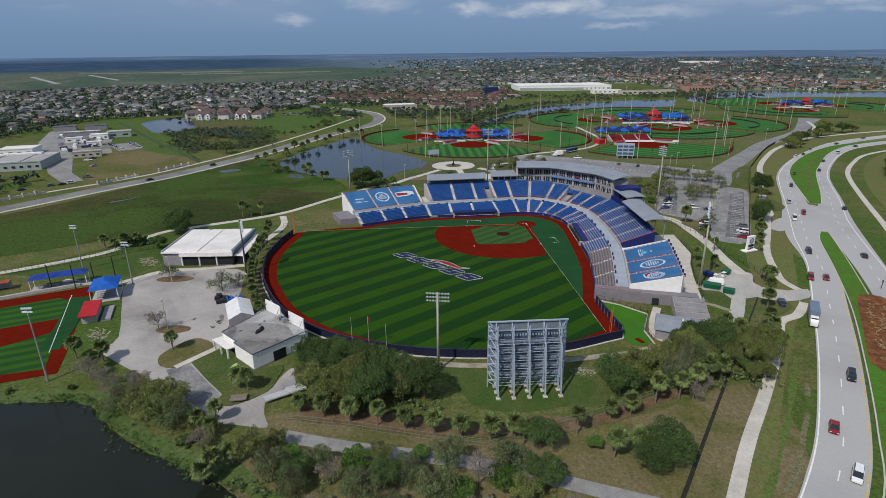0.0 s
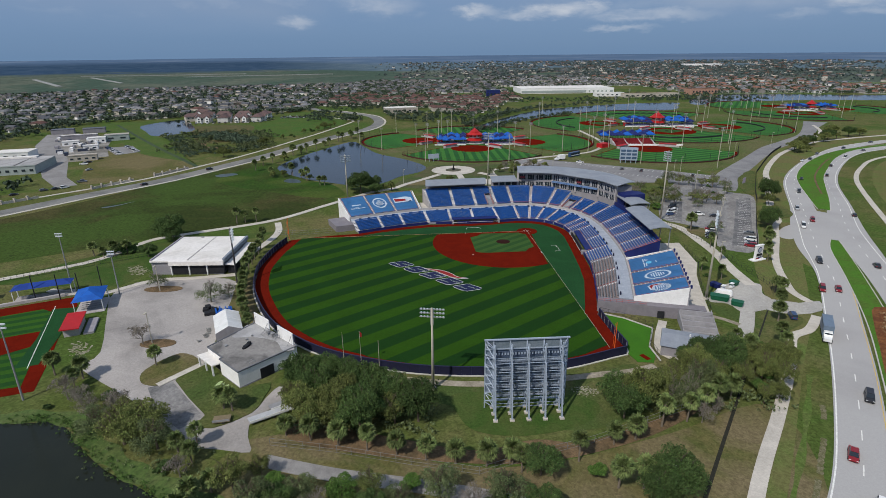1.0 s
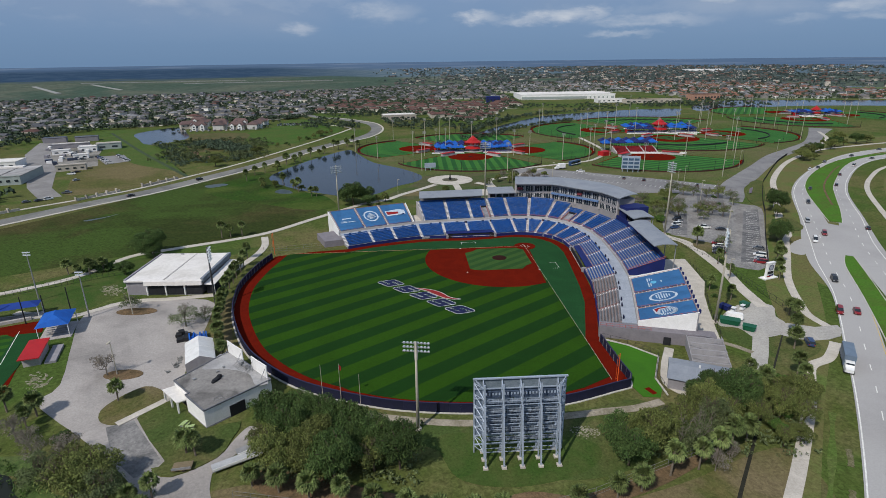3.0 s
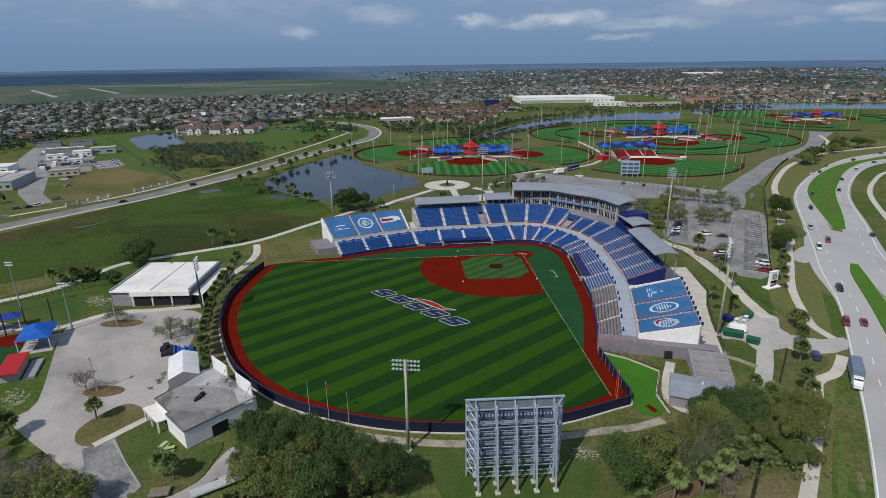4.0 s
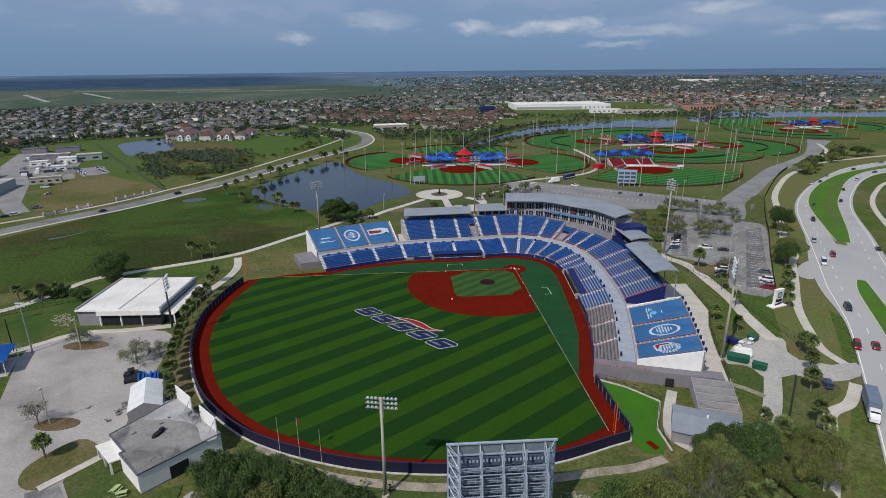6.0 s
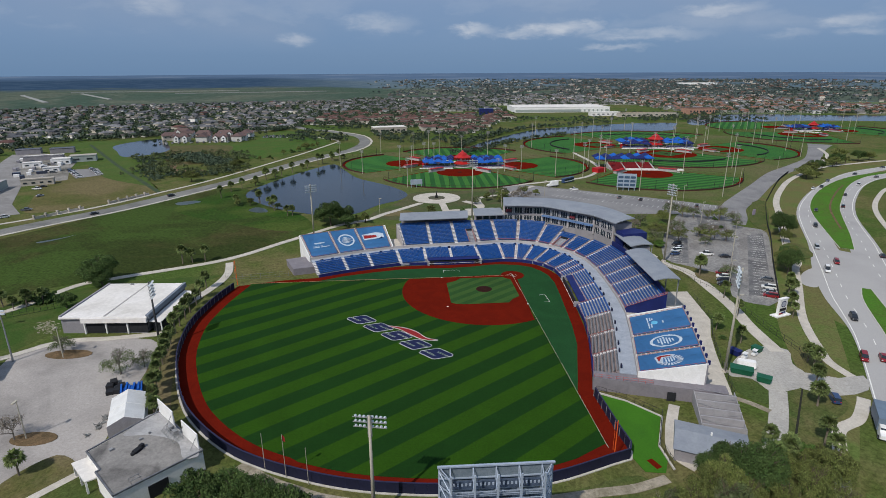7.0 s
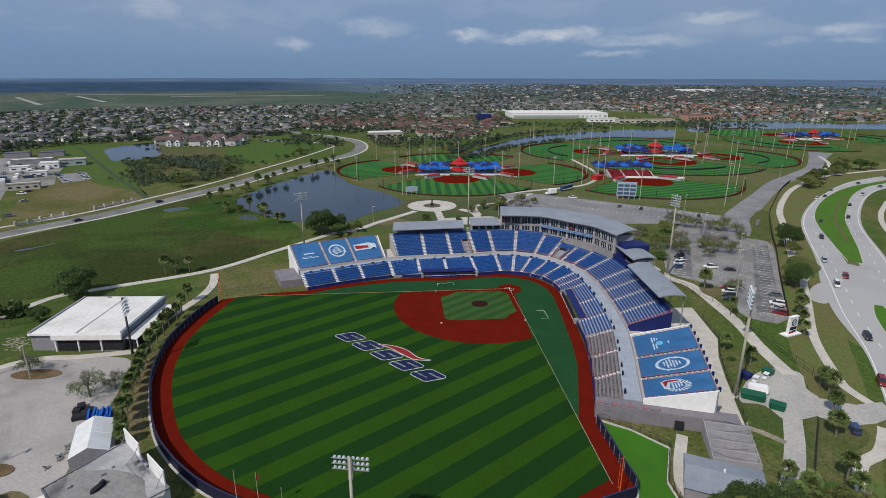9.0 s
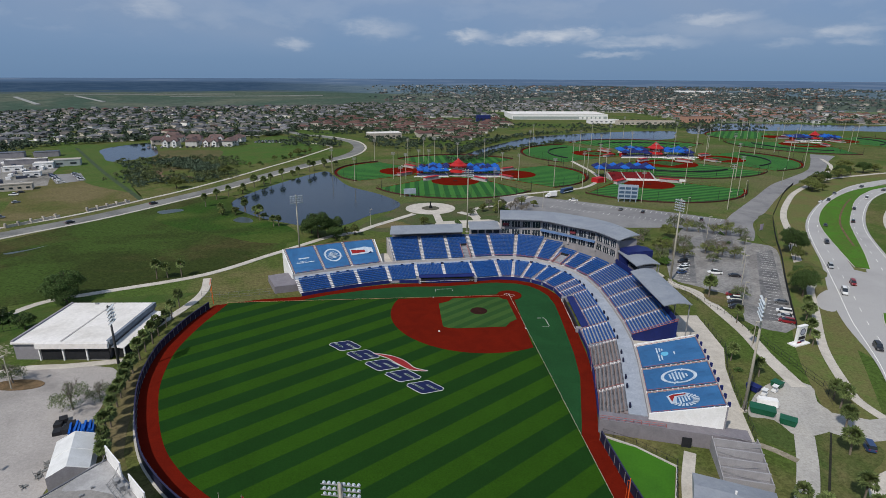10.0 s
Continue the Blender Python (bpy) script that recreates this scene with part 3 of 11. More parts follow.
sheet("ground_field_brown", [(-309, 394), (-249, 397), (-231, 344), (-222, 300), (-250, 268), (-290, 338)], 0.045,
      surf("brown_field", (0.12, 0.10, 0.05), (0.085, 0.09, 0.035), scale=0.05, fine=0.9, grain=0.4, rough=0.95, spec=0.05), "brown rough grass by the flats", "field", 4)
sheet("ground_field_green", [(-232, 548), (-190, 500), (-152, 450), (-146, 412), (-168, 330), (-205, 300), (-228, 345), (-248, 398), (-236, 430)], 0.04,
      surf("green_field", (0.055, 0.112, 0.022), (0.075, 0.108, 0.028), scale=0.04, fine=0.9, grain=0.35, rough=0.95, spec=0.05), "green open field beside the road", "field", 4)
sheet("ground_field_far", [(-80, 890), (120, 880), (140, 1010), (-40, 1030)], 0.04, LAWN, "bright green playing field far off", "field", 4)
sheet("ground_town_east", [(90, 1040), (430, 1060), (440, 800), (700, 775), (1000, 720), (1280, 740), (1200, 1000), (880, 1150), (500, 1330), (120, 1300)], 0.016,
      surf("garden_grass", (0.098, 0.135, 0.062), (0.125, 0.150, 0.080), scale=0.02, fine=0.5, grain=0.4, rough=0.95, spec=0.05), "mown gardens between far houses", "gardens", 3)
sheet("ground_verge_south", [(-52, -117), (-20, -134), (0, -133), (10, -122), (10, -110), (-12, -116), (-36, -117)], 0.03, PLOT, "dry olive grass behind the outfield wall", "grass", 5)
sheet("ground_verge_south", [(-36.5, -122), (-35.5, -129), (-31.8, -135), (-22, -136.8), (-10, -134), (-4, -129), (-5, -124.4), (-14, -122), (-26, -121)], 0.042, LAWN, "mown green grass round the scoreboard", "grass", 5)
sheet("ground_dry_south", [(-80, -137), (-30, -146), (5, -138), (35, -128), (24, -163), (-20, -185), (-78, -190)], 0.03, PARCH, "dry grass and sand under trees", "grass", 5)
sheet("ground_earth", [(-70, -131), (-48, -137), (-32, -141), (-20, -138), (-10, -139), (5, -133), (18, -128), (14, -132), (-2, -140), (-24, -145), (-52, -142), (-70, -137)], 0.05, DIRT,
      "brown earth and leaf litter under palms", "earth", 4)
sheet("ground_verge_east", [(18, -160), (52, -112), (72, -84), (96, -42), (122, 8), (104, 0), (78, -42), (62, -80), (40, -125), (12, -162)], 0.03,
      surf("verge_grass", (0.128, 0.130, 0.048), (0.098, 0.138, 0.036), scale=0.1, fine=1.5, grain=0.3, rough=0.95, spec=0.05, c3=(0.135, 0.122, 0.050), scale3=0.05),
      "mown verge beside the road", "grass", 4)
sheet("ground_verge_far", [(104, -60), (150, 24), (170, 70), (230, 150), (300, 205), (420, 250), (430, 300), (340, 300), (260, 240), (200, 180), (165, 130), (135, 70), (112, 20), (96, -20)], 0.02, bpy.data.materials["verge_grass"], "mown olive verge along the road", "grass", 3)
sheet("ground_verge_far", [(140, -60), (175, 10), (215, 80), (270, 145), (360, 205), (440, 225), (440, 150), (330, 110), (260, 40), (200, -40)], 0.02, bpy.data.materials["verge_grass"], "mown olive verge beyond the road", "grass", 3)
sheet("ground_fields", [(-70, 150), (20, 148), (110, 135), (150, 128), (230, 215), (330, 320), (360, 400), (300, 460), (180, 480), (60, 400), (-20, 350), (-90, 330), (-110, 270), (-80, 200)], 0.018, surf("worn_field_grass", (0.098, 0.108, 0.040), (0.128, 0.120, 0.056), scale=0.05, fine=1.0, grain=0.4, rough=0.95, spec=0.05, c3=(0.080, 0.112, 0.030), scale3=0.02), "worn olive grass between the ball fields", "grass", 4)
sheet("ground_lawn_west", [(-118, -4), (-112, 4), (-145, -2), (-166, -12), (-200, -52), (-150, -56), (-145, -40), (-146, -17)], 0.04, LAWN, "green lawn behind the batting building", "grass")
PALESAND = surf("pale_sand", (0.31, 0.29, 0.22), (0.20, 0.19, 0.12), scale=0.8, fine=4.0, grain=0.4, rough=0.95, spec=0.05, island=0.3)


def sand_spots(cx, cy, rx, ry, turn, n, size, label):
    """Loose ragged spots of bare sand or stone, thicker towards the middle."""
    r = random.Random(int(abs(cx) * 7 + abs(cy)))
    g = Geo()
    for _ in range(n):
        d, a = math.sqrt(r.random()) * (0.5 + 0.5 * r.random()), r.uniform(0, 2 * math.pi)
        u, v = rx * d * math.cos(a), ry * d * math.sin(a)
        x, y = cx + u * math.cos(turn) - v * math.sin(turn), cy + u * math.sin(turn) + v * math.cos(turn)
        k, w = r.uniform(0.4, 1.0) * size, r.uniform(0, 3.1)
        g.prism([(x + k * r.uniform(0.6, 1.3) * math.cos(w + b), y + 0.7 * k * r.uniform(0.6, 1.3) * math.sin(w + b)) for b in (0, 0.9, 1.9, 2.8, 3.8, 5.1)], -0.05, 0.062 + 0.004 * r.random() * 10)
    tagged(structure("ground_sand", g, PALESAND, label, "sand"), kind="stuff")


sand_spots(-151, -40.5, 7.5, 3.6, -0.7, 120, 0.5, "broken pale sand showing through thin grass")
sand_spots(-137, -98.5, 6.0, 3.2, -0.9, 90, 0.45, "broken pale sand beside the dugout")
sand_spots(-5.2, -121.4, 3.6, 2.6, -0.2, 130, 0.28, "pale loose stones beside the scoreboard")
sheet("ground_mulch", [(67.3, -120.5), (73, -123), (92, -95), (100, -84), (94, -80), (86, -90.5), (78, -103)], 0.27, MULCH, "planted bed of red mulch and ferns", "planting bed", 3)
sheet("ground_strip_west", [(-112, -46), (-106, -46), (-100, -66), (-92, -86), (-84, -96), (-90, -98), (-103, -84), (-108, -64)], 0.05, PARCH, "dry grass strip under a row of palms", "grass", 3)
for i, (poly, lab) in enumerate((([(-134, 115), (-128, 112), (-124, 104), (-130, 103), (-136, 108)], "shallow puddle in the wet meadow"),
                                 ([(-186, 128), (-178, 134), (-172, 130), (-180, 122)], "small puddle in the wet meadow"),
                                 ([(-216, 50), (-209, 56), (-205, 62), (-208, 55), (-213, 49)], "long puddle in the wet meadow"))):
    sheet("water_puddle", poly, 0.05, PUDDLE, lab, "puddle", 4)

sheet("ground_bare", [(-256, 271), (-247, 267), (-238, 247), (-217, 246), (-211, 232), (-231, 232), (-244, 244)], 0.07, surf("bare_soil", (0.17, 0.105, 0.06), (0.12, 0.09, 0.05), scale=0.08, fine=0.8, grain=0.4, rough=0.95), "bare brown soil inside the thicket", "earth", 4)
sheet("water_lake", [(-151, 149), (-147, 188), (-132, 234), (-116, 267), (-104, 245), (-87, 205), (-63, 177), (-48, 151), (-50, 133), (-63, 118), (-74, 98), (-89, 94), (-104, 101), (-128, 118)],
      0.05, WATER, "still blue-grey lake with a grassy bank", "lake", 5)
sheet("water_pond", [(-374, 406), (-355, 460), (-320, 410), (-296, 354), (-316, 318), (-345, 355)], 0.05, WATER, "small rectangular pond", "pond", 4)
sheet("water_south", [(-240, -125), (-138, -130), (-127, -129.4), (-119.5, -132), (-110.5, -140), (-103, -145.4), (-96, -149), (-88, -153.5), (-79, -158.5), (-62, -176), (-60, -215), (-240, -225)], 0.05, POND, "dark still pond with reedy bank", "pond", 5)
sheet("water_canal", [(6, 338), (16, 354), (38, 394), (61, 424), (103, 462), (130, 488), (169, 488), (222, 501), (280, 521), (308, 578), (322, 622), (236, 608), (138, 560), (102, 536), (64, 480), (32, 426), (8, 376), (-2, 350)], 0.05, WATER, "winding lake behind the ball fields", "lake", 4)
sheet("water_east", [(335, 585), (403, 612), (520, 640), (640, 622), (800, 540), (900, 560), (860, 680), (640, 740), (480, 770), (380, 690)], 0.05, WATER, "long lake before red-roofed houses", "lake", 4)
sheet("water_far", [(900, 1150), (1100, 1100), (1500, 1000), (1600, 1180), (1200, 1330), (950, 1300)], 0.05, WATER, "distant pale lake", "lake", 4)

# the western road, with its concrete footways
west = spline([(-337, -65), (-297, -8), (-267, 35), (-252.5, 57), (-235.5, 84), (-217, 110), (-204, 134), (-192, 160), (-176, 195), (-164.5, 229), (-150.5, 269.5), (-137.5, 302), (-122, 334), (-113, 354), (-106.6, 388), (-108, 428), (-120, 473), (-141, 505), (-170, 537), (-198, 558), (-225, 600), (-236, 645), (-232, 710), (-231, 800)], 8)
structure("road_west", Geo().ribbon(west, 11.5, -0.2, 0.08), surf("old_asphalt", (0.152, 0.152, 0.142), (0.118, 0.117, 0.110), scale=0.1, fine=1.2, grain=0.2, rough=0.9, c3=(0.20, 0.197, 0.18), scale3=0.04), "grey two-lane road with pale shoulders", "road")
structure("pavement_west", Geo().ribbon(spline([(-350, -40), (-279, 56), (-262, 77), (-246, 95), (-231, 114), (-219.5, 135), (-210, 158), (-196.5, 189), (-181.5, 236), (-171, 275), (-157.5, 325), (-146, 377), (-139, 413), (-137.4, 425), (-142, 438), (-152, 449), (-168, 464)], 6), 2.6, -0.2, 0.16), CONCRETE, "pale concrete footway north of the road", "footway")
structure("pavement_west", Geo().ribbon(west[:150], 2.3, -0.2, 0.16, side=-7.4), CONCRETE, "pale concrete footway beside the road", "footway")
structure("road_loop", Geo().ribbon(spline([(-246, 560), (-256, 610), (-262, 670), (-250, 760), (-231, 800)], 8), 6, -0.2, 0.1), CONCRETE, "pale side road among houses", "road")

# dual carriageway in the east
cw1 = spline([(-110, -330, 9.5), (-60, -272, 9.5), (-14, -215, 9.5), (10, -183, 9.5), (29, -162, 9.5), (42, -146, 9.5), (62, -116, 9.5), (79, -88, 9.5), (99, -54, 10), (112, -26, 14), (126, 0, 15), (143, 32, 11), (172, 86, 11), (202, 126, 11), (240, 166, 10), (291, 209, 10), (366, 244, 10), (450, 268, 10)], 8)
cw2 = spline([(-20, -270, 9), (40, -185, 9), (62, -150, 9), (80, -120, 9), (97, -92, 9), (113, -61, 10), (128, -29, 12), (143, 1, 13), (165, 38, 11), (193, 88, 11), (226, 132, 11), (264, 172, 10), (300, 196, 10), (370, 224, 10), (450, 246, 10)], 8)
structure("road_east", Geo().ribbon([p[:2] for p in cw1], [p[2] for p in cw1], -0.2, 0.08), ROADTOP, "pale asphalt carriageway with white lane lines", "road")
structure("road_east", Geo().ribbon([p[:2] for p in cw2], [p[2] for p in cw2], -0.2, 0.075), ROADTOP, "pale asphalt carriageway beyond the median", "road")
structure("road_crossing", Geo().prism([(110, -26), (131, -30), (153, 18), (140, 34), (126, 10)], -0.2, 0.085), ROADTOP, "pale asphalt crossing through the median", "road")
structure("road_apron", Geo().prism(spline([(120, 4), (115, -6), (109, -15), (105.5, -13), (107.5, -7), (112, -1.5), (116, 2)], 3, True), -0.2, 0.07), ROADTOP, "pale asphalt apron beside the carriageway", "road")
near_median = spline([(-2, -200, 1.0), (36, -168, 5.0), (52, -147, 5.5), (71, -118, 6.0), (88, -90, 6.0), (105, -57, 5.5), (118, -30, 5.0), (125, -17.5, 2.6)], 6)
far_median = spline([(151, 28, 5), (163, 50, 9), (180, 82, 13), (194, 105, 14), (215, 132, 14), (240, 160, 11), (268, 185, 8), (300, 204, 5), (380, 236, 4)], 6)
for pts, lab in ((near_median, "raised bright green grass median"), (far_median, "bright green mown median with bare strips")):
    structure("median", Geo().ribbon([p[:2] for p in pts], [p[2] + 0.6 for p in pts], -0.2, 0.20), KERB, "pale concrete kerb round the median", "kerb")
    structure("ground_median", Geo().ribbon([p[:2] for p in pts], [p[2] for p in pts], 0.0, 0.24), MEDIAN, lab, "grass")
# long thin cast shadow across the verge, laid as a near-black strip
structure("ground_channel", Geo().ribbon([(-4, -170.3), (2.1, -161.9), (20, -137), (36, -115), (48, -98.5), (63.6, -77)], [0.85, 0.8, 0.7, 0.6, 0.5, 0.36], -0.1, 0.075), surf("shadow_strip_black", (0.016, 0.016, 0.010), (0.024, 0.023, 0.014), scale=0.6, fine=3.0, grain=0.4, rough=0.9), "narrow straight dark strip through grass, a painted cast shadow", "soil strip")
structure("ground_mown_strip", Geo().ribbon(spline([(8, -172), (17, -162), (29, -147), (40, -132), (51, -116)], 6), [1.2 + 0.5 * math.sin(i * 1.1) for i in range(25)], -0.1, 0.058), surf("mown_strip", (0.084, 0.132, 0.030), (0.10, 0.124, 0.038), scale=0.2, fine=1.5, grain=0.35, rough=0.95, spec=0.05), "green mown strip in the verge", "grass")
structure("ground_bank", Geo().ribbon(spline([(-200, -125), (-146, -127.5), (-137, -128.4), (-128, -127.6), (-119, -129.6), (-113, -135), (-107, -139.4), (-100, -144.4), (-92, -148.4), (-85, -152), (-77, -156), (-66, -166)], 6), [4.2 + math.sin(i * 0.9) for i in range(67)], -0.1, 0.066), surf("bank_grass", (0.060, 0.105, 0.022), (0.085, 0.115, 0.032), scale=0.3, fine=1.5, grain=0.4, rough=0.95), "green grassy pond bank", "grass")
THINSAND = surf("sandy_thin_grass", (0.185, 0.165, 0.105), (0.105, 0.108, 0.045), scale=1.2, fine=4.0, grain=0.4, rough=0.95, spec=0.05)
for pts in ([(39, -139), (36.9, -141.9), (34, -145.6), (31.6, -149)], [(30.5, -150.2), (27.6, -154), (24.6, -157.6), (21, -161)], [(46, -128), (44.4, -131), (43, -133)]):
    line = spline(pts, 5)
    structure("ground_sand", Geo().ribbon(line, [0.8 + 0.5 * math.sin(i * 1.7) ** 2 for i in range(len(line))], -0.1, 0.064), THINSAND, "bare sandy strip in the verge", "sand")

structure("ground_median_strip", Geo().ribbon([p[:2] for p in far_median[8:32]], 1.0, 0.0, 0.27, side=-2.5), DIRT, "bare brown strip in the median grass", "earth")


def dashes(line, side, width, dash, gap, z, material, label, solid=False):
    g, run, on = Geo(), 0.0, True
    dense = spline([p[:2] for p in line[::4]] + [line[-1][:2]], 24)
    if solid:
        g.ribbon(dense, width, z - 0.01, z, side=side)
    else:
        start = 0
        for i in range(1, len(dense)):
            run += math.dist(dense[i - 1], dense[i])
            if run > (dash if on else gap):
                if on and i > start:
                    g.ribbon(dense[start:i + 1], width, z - 0.01, z, side=side)
                on, run, start = not on, 0.0, i
    return tagged(part("road_marking", g, material), label, "road marking", "", "structure")


dashes(cw1, 4.3, 0.28, 0, 0, 0.10, LINE, "solid white edge line", True)
dashes(cw1[:70], -4.3, 0.16, 0, 0, 0.10, YELLOW, "solid yellow edge line", True)
dashes(cw1, 0.0, 0.22, 3.2, 8.0, 0.10, LINE, "dashed white lane line")
dashes(cw2, -4.3, 0.28, 0, 0, 0.10, LINE, "solid white edge line", True)
dashes(cw2, 0.0, 0.22, 3.2, 8.0, 0.10, LINE, "dashed white lane line")

# footways and drives
layer = [0.0]


def footway(name, pts, width, label, material=CONCRETE, z=0.10, step=7):
    layer[0] += 0.006
    z += layer[0]
    return structure(name, Geo().ribbon(spline(pts, step), width, -0.2, z), material, label, "footway")


footway("pavement_east", [(-40, -232), (-8, -190), (12, -161), (22, -147), (33, -133), (42, -121), (50, -110), (55, -102), (59, -96.6), (65.3, -93.4), (70.6, -88), (73, -85)], 2.7, "pale concrete footpath through grass")
sheet("pavement_drive", [(66.2, -73), (73.3, -76), (80.5, -75), (77, -81.5), (67.4, -83.9), (61, -80.5), (62, -77)], 0.105, YARD, "greyish concrete drive to the road", "drive", 2)
footway("pavement_east", [(77.3, -76), (76.5, -68), (79, -60), (84, -47), (90, -35), (102, -15), (113, 4), (119, 12), (126, 30), (131, 40)], 2.6, "narrow concrete footpath through grass")
footway("pavement_east", [(128, 34), (142, 60), (158, 89), (173, 117), (195, 149), (227, 188), (277, 232), (326, 254), (353, 264), (420, 286)], 3.4, "pale footpath curving with the road")
footway("pavement_far_east", [(140, -40), (157, -10), (188, 48), (215, 94), (244, 129), (276, 158), (330, 186)], 2.6, "pale footpath beyond the far verge")
footway("pavement_stadium", [(62, 24), (64, 11), (69, 2), (69.5, -16), (69, -32), (67, -46), (66, -62)], 4.0, "pale concrete service path beside the stand")
sheet("pavement_stadium", [(60, -18), (57.2, -41), (52, -52), (48.4, -62.5), (44.4, -75.8), (42, -84), (35.5, -81), (38, -70), (41, -50), (42, -34), (44, -18)], 0.10, CONCRETE, "pale concrete walk behind the stand", "footway")
sheet("pavement_yard", [(47.8, -70.7), (55, -63), (62.8, -58.7), (69.4, -61.1), (66.1, -68.6), (66.4, -73.6), (62, -79.4), (56.6, -81.5), (52.5, -82), (51.1, -75.7), (46.5, -74.4)], 0.09, YARD, "greyish concrete service yard", "yard", 3)
sheet("ground_yard_lawn", [(46, -74.6), (51, -76), (52.4, -81.8), (49.1, -87), (46, -85), (44.2, -81)], 0.06, PLOT, "small lawn beside the service yard", "grass", 2)
sheet("ground_yard_lawn", [(56.8, -81.7), (61, -80.8), (67, -84.4), (68, -87), (64, -91), (58, -94.6), (54.6, -98.7), (51, -106), (41, -107.5), (45.6, -98.6)], 0.06, PLOT, "lawn with palms before the drive", "grass", 2)
footway("pavement_side", [(54.6, -81), (49.4, -90), (44.4, -97.6), (38, -106)], 4.0, "worn concrete drive under trees", YARD)
footway("pavement_side", [(42, -84), (45, -86.6), (47.6, -89.8)], 1.6, "short pale stone path", SAND)
footway("pavement_shed", [(26.4, -86.8), (21.8, -96), (19.4, -103.6), (22, -108.4)], 2.4, "pale concrete walk beside the shed", CONCRETE)
footway("pavement_meadow", [(-215, -60), (-175, -32), (-163, -6), (-148, 4), (-118, 22), (-99, 47), (-80, 73), (-75, 78)], 3.2, "pale footpath along the meadow")
footway("pavement_meadow", [(-115, 18), (-111, 4), (-112, -12), (-118, -36)], 3.0, "pale footpath down to the batting building")
footway("pavement_cages", [(-112, -46), (-126, -49), (-140, -51), (-150, -60), (-156, -62), (-172, -58)], 2.6, "pale footpath along the car park")
footway("track_south", [(-69.5, -105.2), (-62, -110), (-56.8, -112.3), (-50.9, -114.7), (-41, -116.7), (-30.8, -117.8), (-18, -117.2), (-8.2, -115.9), (0.7, -114.4), (8, -113.4), (15, -111)], 2.2, "sandy service track behind the outfield fence", SAND, 0.06)
footway("track_trees", [(-74, -143), (-60, -147), (-45, -150), (-28, -154), (-12, -160), (4, -166)], 3.4, "grey sandy track among trees", surf("grey_track", (0.26, 0.25, 0.235), (0.20, 0.19, 0.18), scale=0.3, rough=0.95), 0.06)
footway("pavement_plaza", [(-26, 124), (-25, 118), (-23, 101), (-20, 96)], 4.0, "pale plaza path behind the grandstand")

# plaza with its round paving
sheet("ground_plaza_lawn", [(-66, 92), (-50, 128), (-44, 152), (-14, 156), (14, 150), (12, 96), (-40, 84)], 0.022, surf("worn_plaza_grass", (0.078, 0.086, 0.040), (0.100, 0.095, 0.050), scale=0.1, fine=1.2, grain=0.35, rough=0.95, spec=0.05, c3=(0.06, 0.09, 0.03), scale3=0.05), "worn olive grass round the plaza", "grass", 3)
plaza = structure("pavement_plaza", Geo().prism(disc(-28.6, 135.8, 14.8, 40), -0.2, 0.14), CONCRETE, "round pale concrete plaza", "plaza")
structure("ground_plaza", Geo().prism(disc(-28.6, 135.8, 5.2, 28), 0.0, 0.3), surf("plaza_planting", (0.10, 0.085, 0.06), (0.07, 0.075, 0.04), scale=0.5), "round planting bed in the plaza", "planting bed")
sheet("pavement_plaza_south", [(-24, 104), (-4, 108), (6, 108), (8, 96), (-8, 92), (-24, 94)], 0.12, CONCRETE, "pale paving behind the grandstand", "paving", 3)
footway("pavement_plaza", [(-38, 122), (-50, 106), (-58, 96), (-65, 85), (-74, 78)], 3.6, "pale path from plaza to meadow")
footway("pavement_plaza", [(-12, 126), (-5, 118), (-3, 108)], 4.0, "pale path round the plaza")
footway("pavement_plaza", [(-2, 112), (-2, 134), (16, 146), (38, 170)], 3.0, "pale path towards the ball fields")
sheet("ground_plaza_lawn", [(-48, 106), (-38, 95), (-50, 92), (-58, 94)], 0.14, PARCH, "wedge of dry grass by the plaza", "grass", 3)

# car parks
lot = sheet("carpark_west", [(-140.5, -49.5), (-148.4, -61), (-141.4, -77.7), (-130.5, -100), (-131.5, -107), (-124.4, -112.9), (-114.5, -119.5), (-104, -127), (-96, -133.5), (-91, -138.3), (-84, -139.5), (-77.5, -140.5), (-79.3, -136), (-80.3, -130.5), (-77.2, -126), (-75, -120),
      (-77.8, -117.6), (-79.6, -122), (-81.2, -127.8), (-88, -132.9), (-92.8, -130.8), (-91.2, -128.4), (-101, -117), (-100, -106), (-101, -98), (-104, -84), (-108, -62), (-114, -50)], 0.07, LOTTOP, "worn pale car park with stains", "car park", 3)
sheet("ground_island", [(-112.1, -115), (-113.8, -109.4), (-108.5, -101.5), (-101.5, -106), (-105.2, -113), (-107.5, -116.5)], 0.2, PARCH, "kerbed dry grass island", "traffic island", 4)
sheet("ground_island", [(-104, -114.4), (-91.2, -128.3), (-93, -130.4), (-88, -132.8), (-81.1, -127.7), (-80.1, -122), (-80.2, -116), (-87, -118), (-90.8, -113.7), (-100.4, -107)], 0.19, PLOT, "grass plot beside the white building", "grass", 2)
structure("pavement_porch", Geo().ribbon([(-107.4, -116.4), (-100.2, -106.8), (-97, -104)], 1.9, 0.0, 0.24), CONCRETE, "narrow pale walk to the porch", "footway")
sheet("carpark_bay", [(-109.3, -117.4), (-104.5, -114.8), (-91.5, -128.7), (-93, -131), (-95, -133), (-102.3, -127.3)], 0.09, surf("stained_bay", (0.19, 0.185, 0.18), (0.12, 0.118, 0.115), scale=0.2, fine=1.5, grain=0.3, rough=0.9, c3=(0.27, 0.26, 0.245), scale3=0.12), "dark patched asphalt bay", "car park", 1)
